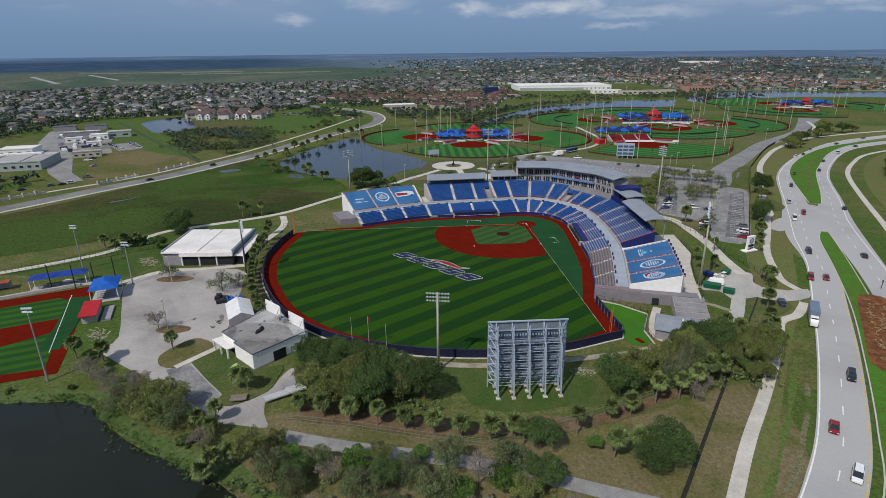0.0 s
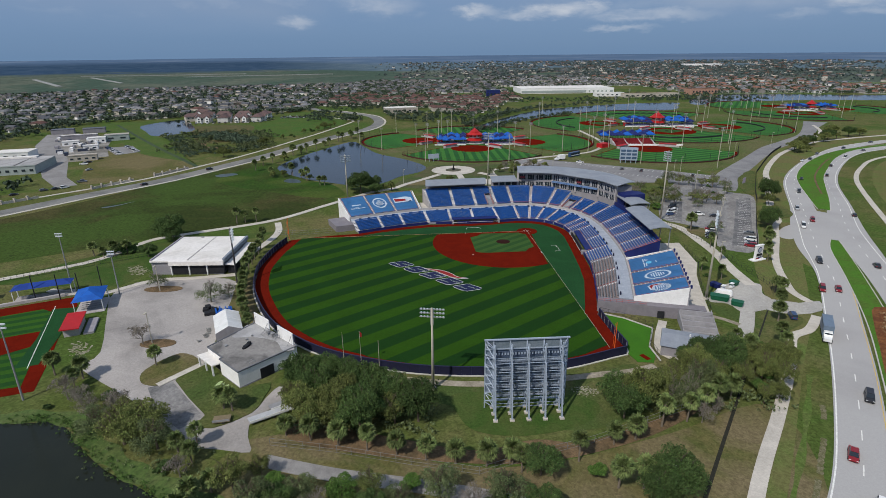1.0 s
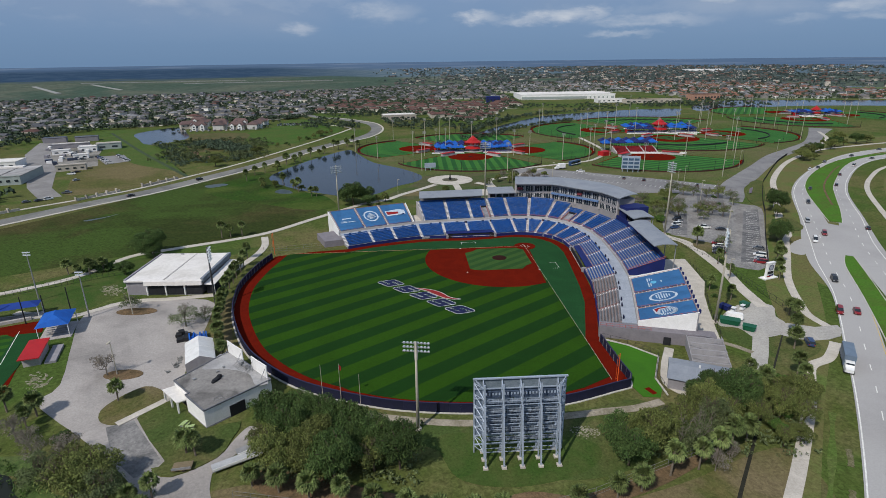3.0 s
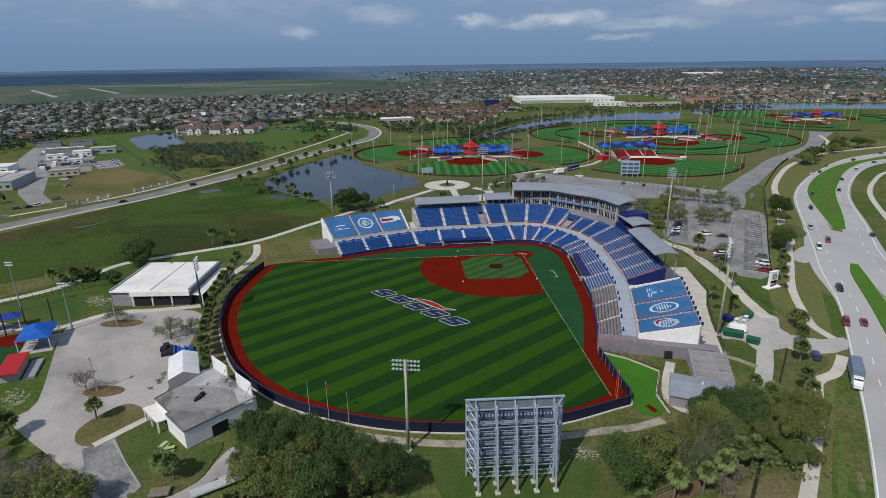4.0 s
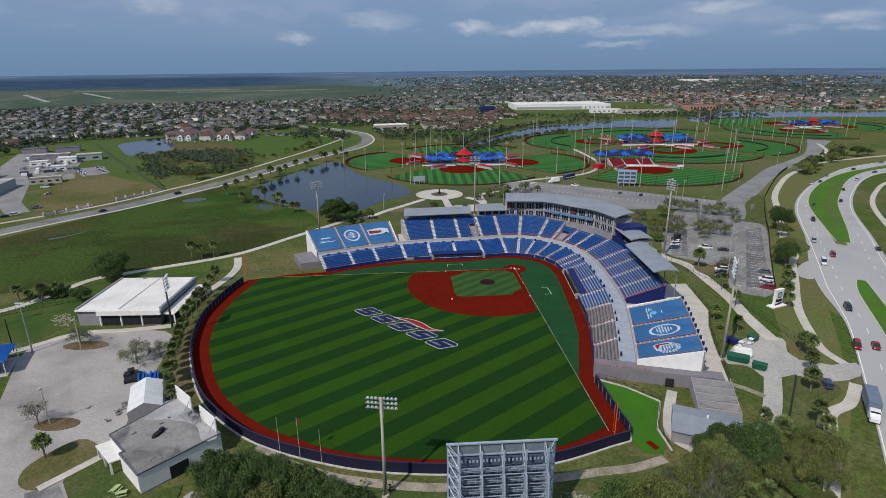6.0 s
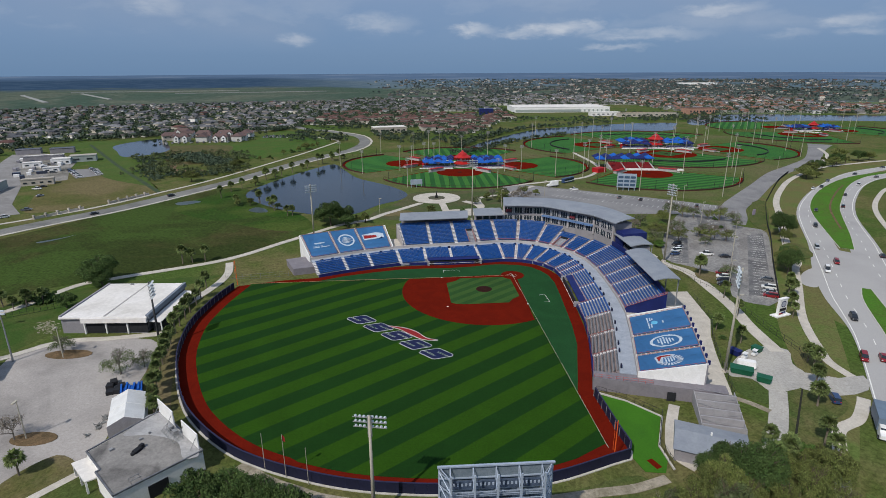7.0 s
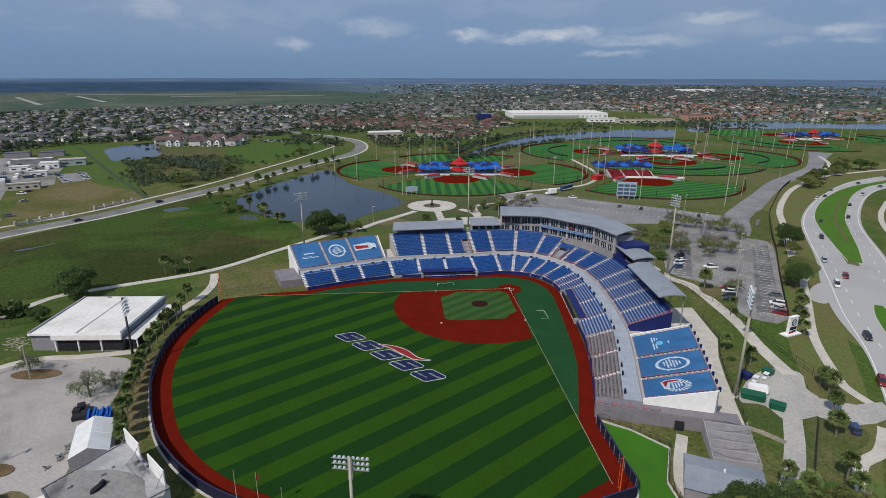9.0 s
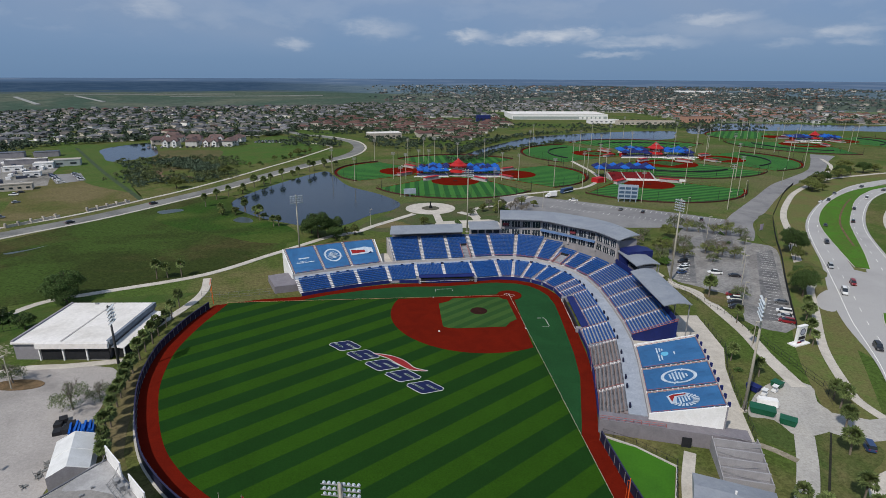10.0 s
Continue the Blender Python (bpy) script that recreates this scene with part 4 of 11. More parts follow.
sheet("ground_island", disc(-133, -58.5, 6.5, 16, ry=2.6), 0.2, DIRT, "round kerbed bed of bare earth", "traffic island")
sheet("ground_island", disc(-117, -96, 5.0, 16, ry=2.4), 0.2, DIRT, "round kerbed bed of bare earth", "traffic island")
sheet("carpark_east", [(88, -27), (109, 13), (127, 46), (131, 60), (121, 70), (134, 97), (112, 99), (92, 74), (78, 48), (66, 18), (73, 8), (80, -6), (74, -22), (78, -29)], 0.07, PATCHED, "patched grey car park with worn bays", "car park", 2)
DUST = surf("dusty_lot", (0.33, 0.315, 0.29), (0.24, 0.23, 0.215), scale=0.16, fine=1.0, grain=0.3, rough=0.95, spec=0.1, c3=(0.19, 0.18, 0.17), scale3=0.07)
for pts in ([(109, 72), (102, 60), (95, 48), (88, 36), (82, 26), (76, 18), (70, 11)], [(126, 62), (119, 52), (113, 42), (108, 32), (103, 22), (98, 12), (92, 0), (86, -10)]):
    line = spline(pts, 5)
    structure("carpark_dust", Geo().ribbon(line, [4.6 + 1.4 * math.sin(i * 1.3) + 1.1 * math.sin(i * 2.9 + 1) for i in range(len(line))], -0.1, 0.09), DUST, "pale dusty wheel track across the car park", "car park")
for poly in ([(84, 53), (91, 52), (74, 12), (67, 13)], [(115, 95), (130, 94), (110, 52), (96, 50)], [(119, 50), (128, 53), (88, -23), (80, -22)]):
    sheet("carpark_bay", poly, 0.10, surf("dark_bays", (0.115, 0.114, 0.116), (0.085, 0.085, 0.088), scale=0.2, fine=1.5, grain=0.35, rough=0.9, c3=(0.21, 0.203, 0.195), scale3=0.10, contrast=0.2), "dark asphalt parking bays", "car park", 1)
sheet("ground_island", disc(75, -4, 5, 16, ry=7), 0.2, PARCH, "kerbed grass island in the car park", "traffic island")
sheet("ground_island", [(134, 37), (132, 22), (124, 16), (124, 32)], 0.2, PLOT, "kerbed dry lawn corner by the crossing", "traffic island", 3)
sheet("carpark_north", [(24, 176), (48, 165), (92, 138), (135, 109), (133, 90), (95, 92), (60, 94), (30, 110), (14, 150)], 0.07, ASPHALT, "grey car park behind the grandstand", "car park", 2)
access = spline([(124, 70, 9), (131, 83, 11), (142, 106, 13), (163, 131, 14), (192, 166, 12), (227, 207, 12), (262, 239, 12), (300, 276, 12), (340, 330, 14), (372, 372, 22)], 6)
structure("road_access", Geo().ribbon([p[:2] for p in access], [p[2] for p in access], -0.2, 0.11), ASPHALT, "grey access road to the ball fields", "road")
sheet("ground_island", [(158, 116), (167, 118), (139, 66), (131, 61), (136, 79)], 0.2, PLOT, "kerbed dry lawn with a small sign", "traffic island", 2)
bays = Geo()
for i in range(34):
    x, y = 52 + i * 2.42, 157 - i * 1.52
    bays.box((x, y, 0.08), (0.16, 5.0, 0.03), radians(-32))
    bays.box((x - 7, y - 17, 0.08), (0.16, 5.0, 0.03), radians(-32))
tagged(part("bay_markings", bays, LINE), "faded white parking bay lines", "road marking", "", "structure")
bays = Geo()
for i in range(26):
    bays.box((122 - i * 1.52, 48 - i * 2.86, 0.10), (5.0, 0.13, 0.03), radians(-28))
for i in range(14):
    bays.box((86 - i * 1.25, 50 - i * 2.7, 0.10), (5.0, 0.13, 0.03), radians(-26))
    bays.box((122 - i * 1.4, 90 - i * 2.7, 0.10), (5.0, 0.13, 0.03), radians(-26))
tagged(part("bay_markings", bays, LINE), "faded white parking bay lines", "road marking", "", "structure")

# ---------------------------------------------------------------- the main ball field
FIELD = 3.5                                            # turn of the foul lines, in degrees


def fld(a, b):
    """World place of a point a metres along the left foul line and b along the right foul line from home."""
    ca, sa = math.cos(radians(FIELD)), math.sin(radians(FIELD))
    return (a * sa - b * ca, -a * ca - b * sa)


FENCE = [(8.7, -82.5), (9.3, -90), (9.8, -97), (10.3, -101.5), (10.1, -104.6), (5.8, -106.3), (0.2, -108.6), (-6.8, -111.1), (-17, -113.2), (-28, -114), (-36.7, -113.6), (-44.1, -112.7), (-50.4, -111.3), (-57, -109.2), (-63.9, -106.5), (-71.0, -102.8), (-77.4, -98), (-82.8, -92.9), (-87.6, -87.4), (-92.6, -79.6), (-97.2, -70.6), (-100.7, -62.6), (-103.4, -53.8), (-105.6, -42.5), (-105.8, -33.2), (-105, -21), (-102.8, -9)]
fence_line = spline(FENCE, 3)
bowl_front = [(-102, -8), (-88, -3), (-75, -0.6), (-66.8, 4.0), (-55.2, 8.2), (-44.6, 11.2), (-34, 12.3), (-24.7, 12.4), (-15.8, 13.8), (-8.1, 15.9), (-2.8, 16.3), (5.3, 15.0), (11.0, 11.9), (15, 6.5), (17.4, 0.5), (18.3, -8), (17.8, -20), (17, -32), (16.2, -44), (14.6, -57), (12.4, -66), (10, -76)]
outline = bowl_front + fence_line
sheet("warning_track", outline, 0.06, CLAY, "red clay warning track round the field", "ball field")
inner = []
k = len(outline)
for i, p in enumerate(outline):
    a, b = outline[i - 1], outline[(i + 1) % k]
    dx, dy = b[0] - a[0], b[1] - a[1]
    ln = math.hypot(dx, dy)
    w = 4.0 if p in fence_line else 3.6
    if p[0] < -60 and p in fence_line:
        w = 4.6
    inner.append((p[0] + dy / ln * w, p[1] - dx / ln * w))
sheet("turf_foul", [p for p, f in zip(inner, outline) if f[1] > -77 or f[0] < 0.5], 0.09, TURF_FOUL, "dark green artificial turf in foul ground", "ball field", 0)
fair = [fld(0, 0), fld(100.5, 0)] + [p for p, f in zip(inner, outline) if f in fence_line and f[0] < 0.5 and f[1] < -14] + [fld(0, 98.3)]
sheet("turf_outfield", fair, 0.12, TURF, "striped green artificial turf outfield", "ball field")
# infield clay, a fan about the mound
ma, mb = 13.0, 13.0
clay = [fld(0, -1.2), fld(-1.2, -1.2), fld(-1.2, 0)]
arc = []
for i in range(41):
    th = radians(-62 + 214 * i / 40)
    a, b = ma + 29.5 * math.cos(th), mb + 29.5 * math.sin(th)
    if a > -1.2 and b > -1.2:
        arc.append((a, b))
sheet("infield_clay", [fld(-1.2, -1.2)] + [fld(*p) for p in arc], 0.15, CLAY, "red clay infield with a round outer edge", "ball field")
inf = [fld(a, b) for a, b in ((3.6, 1.6), (20.5, 1.6), (22.5, 4.2), (25.6, 6.2), (25.8, 21.5), (25.2, 24.4), (24.0, 26), (6, 26), (4.2, 22.5), (1.6, 20.5), (1.6, 3.6))]
sheet("turf_infield", inf, 0.18, TURF_IN, "striped green infield turf", "ball field")
sheet("home_circle", [fld(4.4 * math.cos(radians(a)), 4.4 * math.sin(radians(a))) for a in range(0, 360, 12)], 0.20, CLAY, "round red clay area at home plate", "ball field")
mound_geo = Geo()
hx, hy = fld(ma, mb)
for j, (r, z) in enumerate(((2.9, 0.19), (1.7, 0.36), (0.7, 0.45))):
    mound_geo.v += [(hx + r * math.cos(2 * math.pi * i / 24), hy + r * math.sin(2 * math.pi * i / 24), z) for i in range(24)]
for j in range(2):
    mound_geo.f += [(j * 24 + i, j * 24 + (i + 1) % 24, j * 24 + 24 + (i + 1) % 24, j * 24 + 24 + i) for i in range(24)]
mound_geo.f.append(tuple(range(48, 72)))
mound_geo.s = [0] * len(mound_geo.f)
structure("pitchers_mound", mound_geo, MOUND, "low round brown pitcher's mound", "pitcher's mound", True)


def strip(a0, b0, a1, b1, w, z, material, name, label):
    p, q = fld(a0, b0), fld(a1, b1)
    return structure(name, Geo().ribbon([p, q], w, z - 0.03, z), material, label, "field marking")


strip(1, 0, 102, 0, 0.085, 0.235, surf("worn_line_paint", (0.46, 0.43, 0.33), (0.36, 0.33, 0.24), scale=1.0, fine=5.0, grain=0.2, rough=0.8), "foul_line", "straight worn cream foul line")
strip(0, 1, 0, 99, 0.115, 0.235, ORANGE_LINE, "foul_line", "straight pale foul line")
for a, b in ((27.4, 0.2), (27.4, 27.4), (0.2, 27.4)):
    x, y = fld(a, b)
    tagged(part("base", Geo().box((x, y, 0.15), (0.5, 0.5, 0.13), radians(-FIELD)), LINE), "square white canvas base on red clay", "base", "bases of the ball field")
x, y = fld(0, 0)
tagged(part("home_plate", Geo().prism([(x + p, y + q) for p, q in ((-.22, -.22), (.22, -.22), (.22, .1), (0, .3), (-.22, .1))], 0.2, 0.23), LINE), "five-sided white home plate", "home plate")
box_lines = Geo()
for u0, v0, u1, v1 in ((-0.9, -0.45, 0.9, -0.45), (-0.9, -1.65, 0.9, -1.65), (-0.9, 0.45, 0.9, 0.45), (-0.9, 1.65, 0.9, 1.65), (-0.9, -0.45, -0.9, -1.65), (0.9, -0.45, 0.9, -1.65), (-0.9, 0.45, -0.9, 1.65), (0.9, 0.45, 0.9, 1.65)):
    d = math.sqrt(0.5)
    box_lines.ribbon([fld((u0 - v0) * d, (u0 + v0) * d), fld((u1 - v1) * d, (u1 + v1) * d)], 0.08, 0.2, 0.215)
structure("batters_boxes", box_lines, LINE, "white chalked batter's boxes", "field marking")
for pts in (((20.0, -5.4), (20.0, -7.7), (26.2, -7.7), (26.2, -5.4)), ((-5.4, 20.0), (-7.7, 20.0), (-7.7, 26.2), (-5.4, 26.2))):
    g = Geo()
    for p, q in zip(pts, pts[1:]):
        g.ribbon([fld(*p), fld(*q)], 0.10, 0.1, 0.125)
    structure("coach_box", g, LINE, "white lines of a coach's box", "field marking")

# emblem on the outfield: slanted navy strokes edged in white, with a red swoosh
emblem = thing("field_emblem", "slanted navy and white emblem with red swoosh on turf", "painted emblem", Matrix.Translation((-41.5, -49.5, 0.16)) @ Matrix.Rotation(radians(-4.5), 4, "Z") @ Matrix.Diagonal((0.95, 0.95, 1, 1)))
EA = math.atan2(-63.0 + 36.5, -25.0 + 57.5)


def emblem_xy(u, w):
    co, si = math.cos(EA), math.sin(EA)
    u2 = u + w * 0.55
    return (u2 * co - w * si, u2 * si + w * co)


def stroke_shape(u):
    """A slanted bar with clipped corners."""
    return [(u - 3.4, -2.0), (u - 2.3, -3.0), (u + 2.9, -3.0), (u + 3.4, -2.5), (u + 3.4, 2.0), (u + 2.3, 3.0), (u - 2.9, 3.0), (u - 3.4, 2.5)]


for i in range(5):
    u = -17.2 + 8.6 * i
    ring = stroke_shape(u)
    g = Geo()
    for p, q in zip(ring, ring[1:] + ring[:1]):
        g.ribbon([emblem_xy(*p), emblem_xy(*q)], 0.15, 0.0, 0.03)
    part("edging", g, LINE, emblem, "white painted edging")
    part("stroke", Geo().prism([emblem_xy(*p) for p in ring], 0.0, 0.02), LOGONAVY, emblem)
    for w0, u0, u1 in ((-1.1, -3.3, 1.0), (1.1, -1.0, 3.3)):
        slit = [(u + u0, w0 - 0.22), (u + u1, w0 - 0.22), (u + u1, w0 + 0.22), (u + u0, w0 + 0.22)]
        g = Geo()
        for p, q in zip(slit, slit[1:] + slit[:1]):
            g.ribbon([emblem_xy(*p), emblem_xy(*q)], 0.07, 0.0, 0.032)
        part("slot_edging", g, LINE, emblem, "white painted edging")
        part("slot", Geo().prism([emblem_xy(*p) for p in slit], 0.0, 0.028), TURF_FOUL, emblem, "green turf slot in the emblem")
swoosh = [(-9, 3.6), (-5, 6.0), (0, 6.6), (6, 5.8), (9.5, 7.0), (7, 4.4), (1, 4.2), (-4, 4.4)]
sw = spline([(p[0] * 0.92 - 0.4, p[1] * 1.12 - 1.3) for p in swoosh], 4, True)
part("swoosh", Geo().prism([emblem_xy(*p) for p in sw], 0.0, 0.035), LOGORED, emblem, "red painted swoosh")
g = Geo()
for p, q in zip(sw, sw[1:] + sw[:1]):
    g.ribbon([emblem_xy(*p), emblem_xy(*q)], 0.2, 0.0, 0.04)
part("swoosh_edging", g, LINE, emblem, "white painted edging")

# padded outfield wall, panel by panel
wall = thing("outfield_wall", "dark navy padded outfield wall in panels", "outfield wall", kind="structure")
dense = spline(FENCE, 24)
marks, run = [dense[0]], 0.0
for p, q in zip(dense, dense[1:]):
    run += math.dist(p, q)
    if run >= 2.45:
        marks.append(q)
        run = 0.0
panel = Geo().box((0, 0, 0), (2.40, 0.22, 2.4)).mesh("panel", NAVY)
cap = Geo().box((0, 0, 0), (2.44, 0.30, 0.10)).mesh("cap", surf("navy_trim", (0.022, 0.022, 0.06), rough=0.6))
postm = Geo().tube((0, 0, 0), (0, 0, 2.4), 0.06, n=5).mesh("wall_post", STEELFAR)
for p, q in zip(marks, marks[1:]):
    a = math.atan2(q[1] - p[1], q[0] - p[0])
    m = Matrix.Translation(((p[0] + q[0]) / 2, (p[1] + q[1]) / 2, 0)) @ Matrix.Rotation(a, 4, "Z")
    m = m @ Matrix.Diagonal((math.dist(p, q) / 2.42, 1, 1, 1))
    part("panel", panel, None, wall, at=m)
    part("cap", cap, None, wall, at=m @ Matrix.Translation((0, 0, 2.4)))
    part("wall_post", postm, None, wall, at=Matrix.Translation((p[0], p[1], 0)) @ Matrix.Rotation(a, 4, "Z") @ Matrix.Translation((0, -0.2, 0)))

outer = []
for p in marks:
    r = math.dist(p, (-30, -40))
    outer.append((p[0] + (p[0] + 30) / r * 0.42, p[1] + (p[1] + 40) / r * 0.42))
structure("kerb_outfield", Geo().ribbon(outer, 0.45, -0.1, 0.16), KERB, "pale concrete kerb at the foot of the outfield wall", "kerb")

# ---------------------------------------------------------------- the grandstand
KNOTS = [(-77.7, 6.8), (-67.2, 11.9), (-57.6, 16.1), (-46.0, 20.5), (-34.6, 22.8), (-23.8, 23.9), (-12.8, 25.4), (-2.4, 27.6), (5.5, 27.3), (12.2, 24.9), (18.0, 20.2),
         (22.4, 14.2), (25.6, 6.1), (27.0, -4.5), (26.9, -18.5), (26.3, -31.0), (25.1, -42.5), (22.3, -55.0), (19.3, -66.5), (16.3, -77.9)]
DEPTH = [8, 8, 8, 8.5, 10.5, 11.4, 11.4, 11.6, 12, 11.8, 10.8, 9.8, 9.0, 8.8, 9, 9.2, 8.6, 7.6, 7.0, 6.6]


def knot(s):
    i = min(max(int(math.floor(s)), 0), len(KNOTS) - 2)
    t = s - i
    a, b = KNOTS[i], KNOTS[i + 1]
    return a[0] + (b[0] - a[0]) * t, a[1] + (b[1] - a[1]) * t


def norm(s):
    def at(i):
        i = min(max(i, 0), len(KNOTS) - 1)
        a, b = KNOTS[max(i - 1, 0)], KNOTS[min(i + 1, len(KNOTS) - 1)]
        return Vector((-(b[1] - a[1]), b[0] - a[0])).normalized()
    i = min(max(int(math.floor(s)), 0), len(KNOTS) - 2)
    t = min(max(s - i, 0), 1)
    return (at(i) * (1 - t) + at(i + 1) * t).normalized()


def bowl(s, d):
    """A point d metres outward of the concourse's inner edge (inward: minus)."""
    p, n = knot(s), norm(s)
    return p[0] + n[0] * d, p[1] + n[1] * d


def depth(s):
    i = min(max(int(math.floor(s)), 0), len(DEPTH) - 2)
    return DEPTH[i] + (DEPTH[i + 1] - DEPTH[i]) * (s - i)


def seat_line(a, b, z, out, pitch=0.53):
    """A row of tip-up seats from a to b, backs towards out."""
    g = Geo()
    a, b = Vector(a), Vector(b)
    ln = (b - a).length
    n = max(int(ln / pitch), 1)
    d = (b - a) / ln
    ang = math.atan2(d.y, d.x)
    for i in range(n):
        c = a + d * (ln * (i + 0.5) / n)
        p = c + out * 0.12
        g.box((p.x, p.y, z + 0.36), (0.44, 0.16, 0.34), ang, bottom=False)
        q = c + out * 0.28
        w, h = d * 0.23, out * 0.05
        t = out * 0.09
        g.hexa([(*(q - w - h), z + 0.42), (*(q + w - h), z + 0.42), (*(q + w + h), z + 0.42), (*(q - w + h), z + 0.42)],
               [(*(q - w - h + t), z + 0.80), (*(q + w - h + t), z + 0.80), (*(q + w + h + t), z + 0.80), (*(q - w + h + t), z + 0.80)], bottom=False)
    return g


def bench_line(a, b, z, out):
    g = Geo()
    a, b = Vector(a), Vector(b)
    ang = math.atan2((b - a).y, (b - a).x)
    c = (a + b) / 2
    ln = (b - a).length
    g.box((*(c + out * 0.05), z + 0.38), (ln, 0.28, 0.06), ang)
    q = c + out * 0.32
    g.box((*q, z + 0.42), (ln, 0.06, 0.36), ang)
    for i in range(int(ln / 1.6) + 1):
        p = a + (b - a) * min((i + 0.2) * 1.6 / ln, 1)
        g.box((*(p + out * 0.2), z), (0.08, 0.3, 0.4), ang, bottom=False)
    return g


# terrace concrete under the seats, its colour darkened to stand for their shade
TREAD = surf("terrace_shade_tone", (0.30, 0.31, 0.335), (0.24, 0.25, 0.275), scale=0.5, fine=2.5, grain=0.2, rough=0.85)
BENCHTREAD = surf("brown_stained_terrace", (0.27, 0.215, 0.20), (0.20, 0.165, 0.16), scale=0.6, fine=2.5, grain=0.25, rough=0.9)
SALMON = surf("salmon_wall_paint", (0.36, 0.20, 0.19), (0.29, 0.165, 0.16), scale=0.6, fine=3.0, grain=0.15, rough=0.8)
AISLE = surf("pale_aisle_concrete", (0.68, 0.645, 0.63), (0.58, 0.55, 0.535), scale=0.8, fine=3.0, grain=0.15, rough=0.9)


def section(s0, s1, d0, d1, z0, z1, label, kind="seat", trim=0.62, cut=None, row=0.88):
    """A block of terraces between two aisles, from d0 to d1 outward, climbing from z0 to z1."""
    mx, my = bowl((s0 + s1) / 2, (d0 + d1) / 2)
    sec = thing("seating_section", label, "seating section", Matrix.Translation((mx, my, 0)), "grandstand seating")
    n = max(int(round((d1 - d0) / row)), 2)
    terr = Geo()
    rows = []
    for r in range(n):
        da, db = d0 + (d1 - d0) * r / n, d0 + (d1 - d0) * (r + 1) / n
        z = z0 + (z1 - z0) * r / (n - 1)
        q = [bowl(s0, da), bowl(s1, da), bowl(s1, db), bowl(s0, db)]
        q = [(p[0] - mx, p[1] - my) for p in q]
        under = z0 - 0.9 if r == 0 else rows[-1][2]
        n_ = len(terr.v)
        terr.v += [(*q[0], under), (*q[1], under), (*q[0], z), (*q[1], z), (*q[3], z), (*q[2], z), (*q[0], -0.1), (*q[1], -0.1), (*q[2], -0.1), (*q[3], -0.1)]
        terr.f += [(n_, n_ + 1, n_ + 3, n_ + 2), (n_ + 2, n_ + 3, n_ + 5, n_ + 4), (n_ + 6, n_ + 2, n_ + 4, n_ + 9), (n_ + 7, n_ + 8, n_ + 5, n_ + 3)]
        if r == n - 1:
            terr.f.append((n_ + 4, n_ + 5, n_ + 8, n_ + 9))
        e = [Vector(q[0]).lerp(Vector(q[3]), 0.38), Vector(q[1]).lerp(Vector(q[2]), 0.38)]
        d = (e[1] - e[0]).normalized()
        a, b = e[0] + d * trim, e[1] - d * trim
        rows.append((a, b, z, Vector((-d.y, d.x)), r / n))
    terr.s = [0] * len(terr.f)
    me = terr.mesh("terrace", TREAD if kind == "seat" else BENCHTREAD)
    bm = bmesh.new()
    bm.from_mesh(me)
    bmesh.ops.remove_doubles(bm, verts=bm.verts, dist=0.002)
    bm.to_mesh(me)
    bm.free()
    part("terrace", me, None, sec, "blue-grey concrete terrace, darkened for shade between seats" if kind == "seat" else "brownish concrete terrace")
    # steps of the aisle
    st = Geo()
    for r in range(n):
        z = z0 + (z1 - z0) * r / (n - 1)
        da = d0 + (d1 - d0) * r / n
        step = (d1 - d0) / n
        p = bowl(s0, da + step / 2)
        nn = norm(s0)
        ang = math.atan2(nn[1], nn[0]) - math.pi / 2
        st.box((p[0] - mx, p[1] - my, z), (1.12, step, 0.10 if r % 2 else 0.16), ang, bottom=False)
    tagged(part("aisle", st, AISLE, sec, "pale concrete aisle steps"), kind="stuff")
    for a, b, z, out, f in rows:
        lo, hi = 0.0, 1.0
        if cut and f < cut[2]:
            pieces = [(0.0, cut[0]), (cut[1], 1.0)]
        else:
            pieces = [(0.0, 1.0)]
        for lo, hi in pieces:
            if hi - lo < 0.05:
                continue
            p, q = a.lerp(b, lo), a.lerp(b, hi)
            if kind == "seat":
                tagged(part("seat_tier", seat_line(p, q, z, out), SEAT, sec), kind="stuff")
            else:
                part("bench", bench_line(p, q, z, out), BENCH, sec)
    if s0 > 6.5:
        rl = Geo()
        ends = [bowl(s0, d0 + 0.3), bowl(s0, d1 - 0.3)]
        rl.tube((ends[0][0] - mx, ends[0][1] - my, z0 + 0.75), (ends[1][0] - mx, ends[1][1] - my, z1 + 0.75), 0.055, n=4)
        part("aisle_rail", rl, REDRAIL, sec, "thin red aisle rail")
        f0, f1 = bowl(s0, d0 - 0.05), bowl(s1, d0 - 0.05)
        part("front_rail", Geo().tube((f0[0] - mx, f0[1] - my, z0 + 0.7), (f1[0] - mx, f1[1] - my, z0 + 0.7), 0.06, n=4), REDRAIL, sec, "thin red front rail")
    if cut:
        # a vomitory: dark passage between side walls
        rmax = rows[int(cut[2] * n)]
        p, q = rows[0][0].lerp(rows[0][1], cut[0]), rows[0][0].lerp(rows[0][1], cut[1])
        out = rows[0][3]
        length = (d1 - d0) * cut[2]
        for e in (p, q):
            w = Geo()
            dd = (q - p).normalized() * 0.12
            w.hexa([(*(e - dd - out * 0.3), z0), (*(e + dd - out * 0.3), z0), (*(e + dd + out * length), z0), (*(e - dd + out * length), z0)],
                   [(*(e - dd - out * 0.3), z0 + 1.0), (*(e + dd - out * 0.3), z0 + 1.0), (*(e + dd + out * length), rmax[2] + 1.0), (*(e - dd + out * length), rmax[2] + 1.0)])
            part("passage_wall", w, SALMON, sec, "salmon painted passage wall")
        w = Geo()
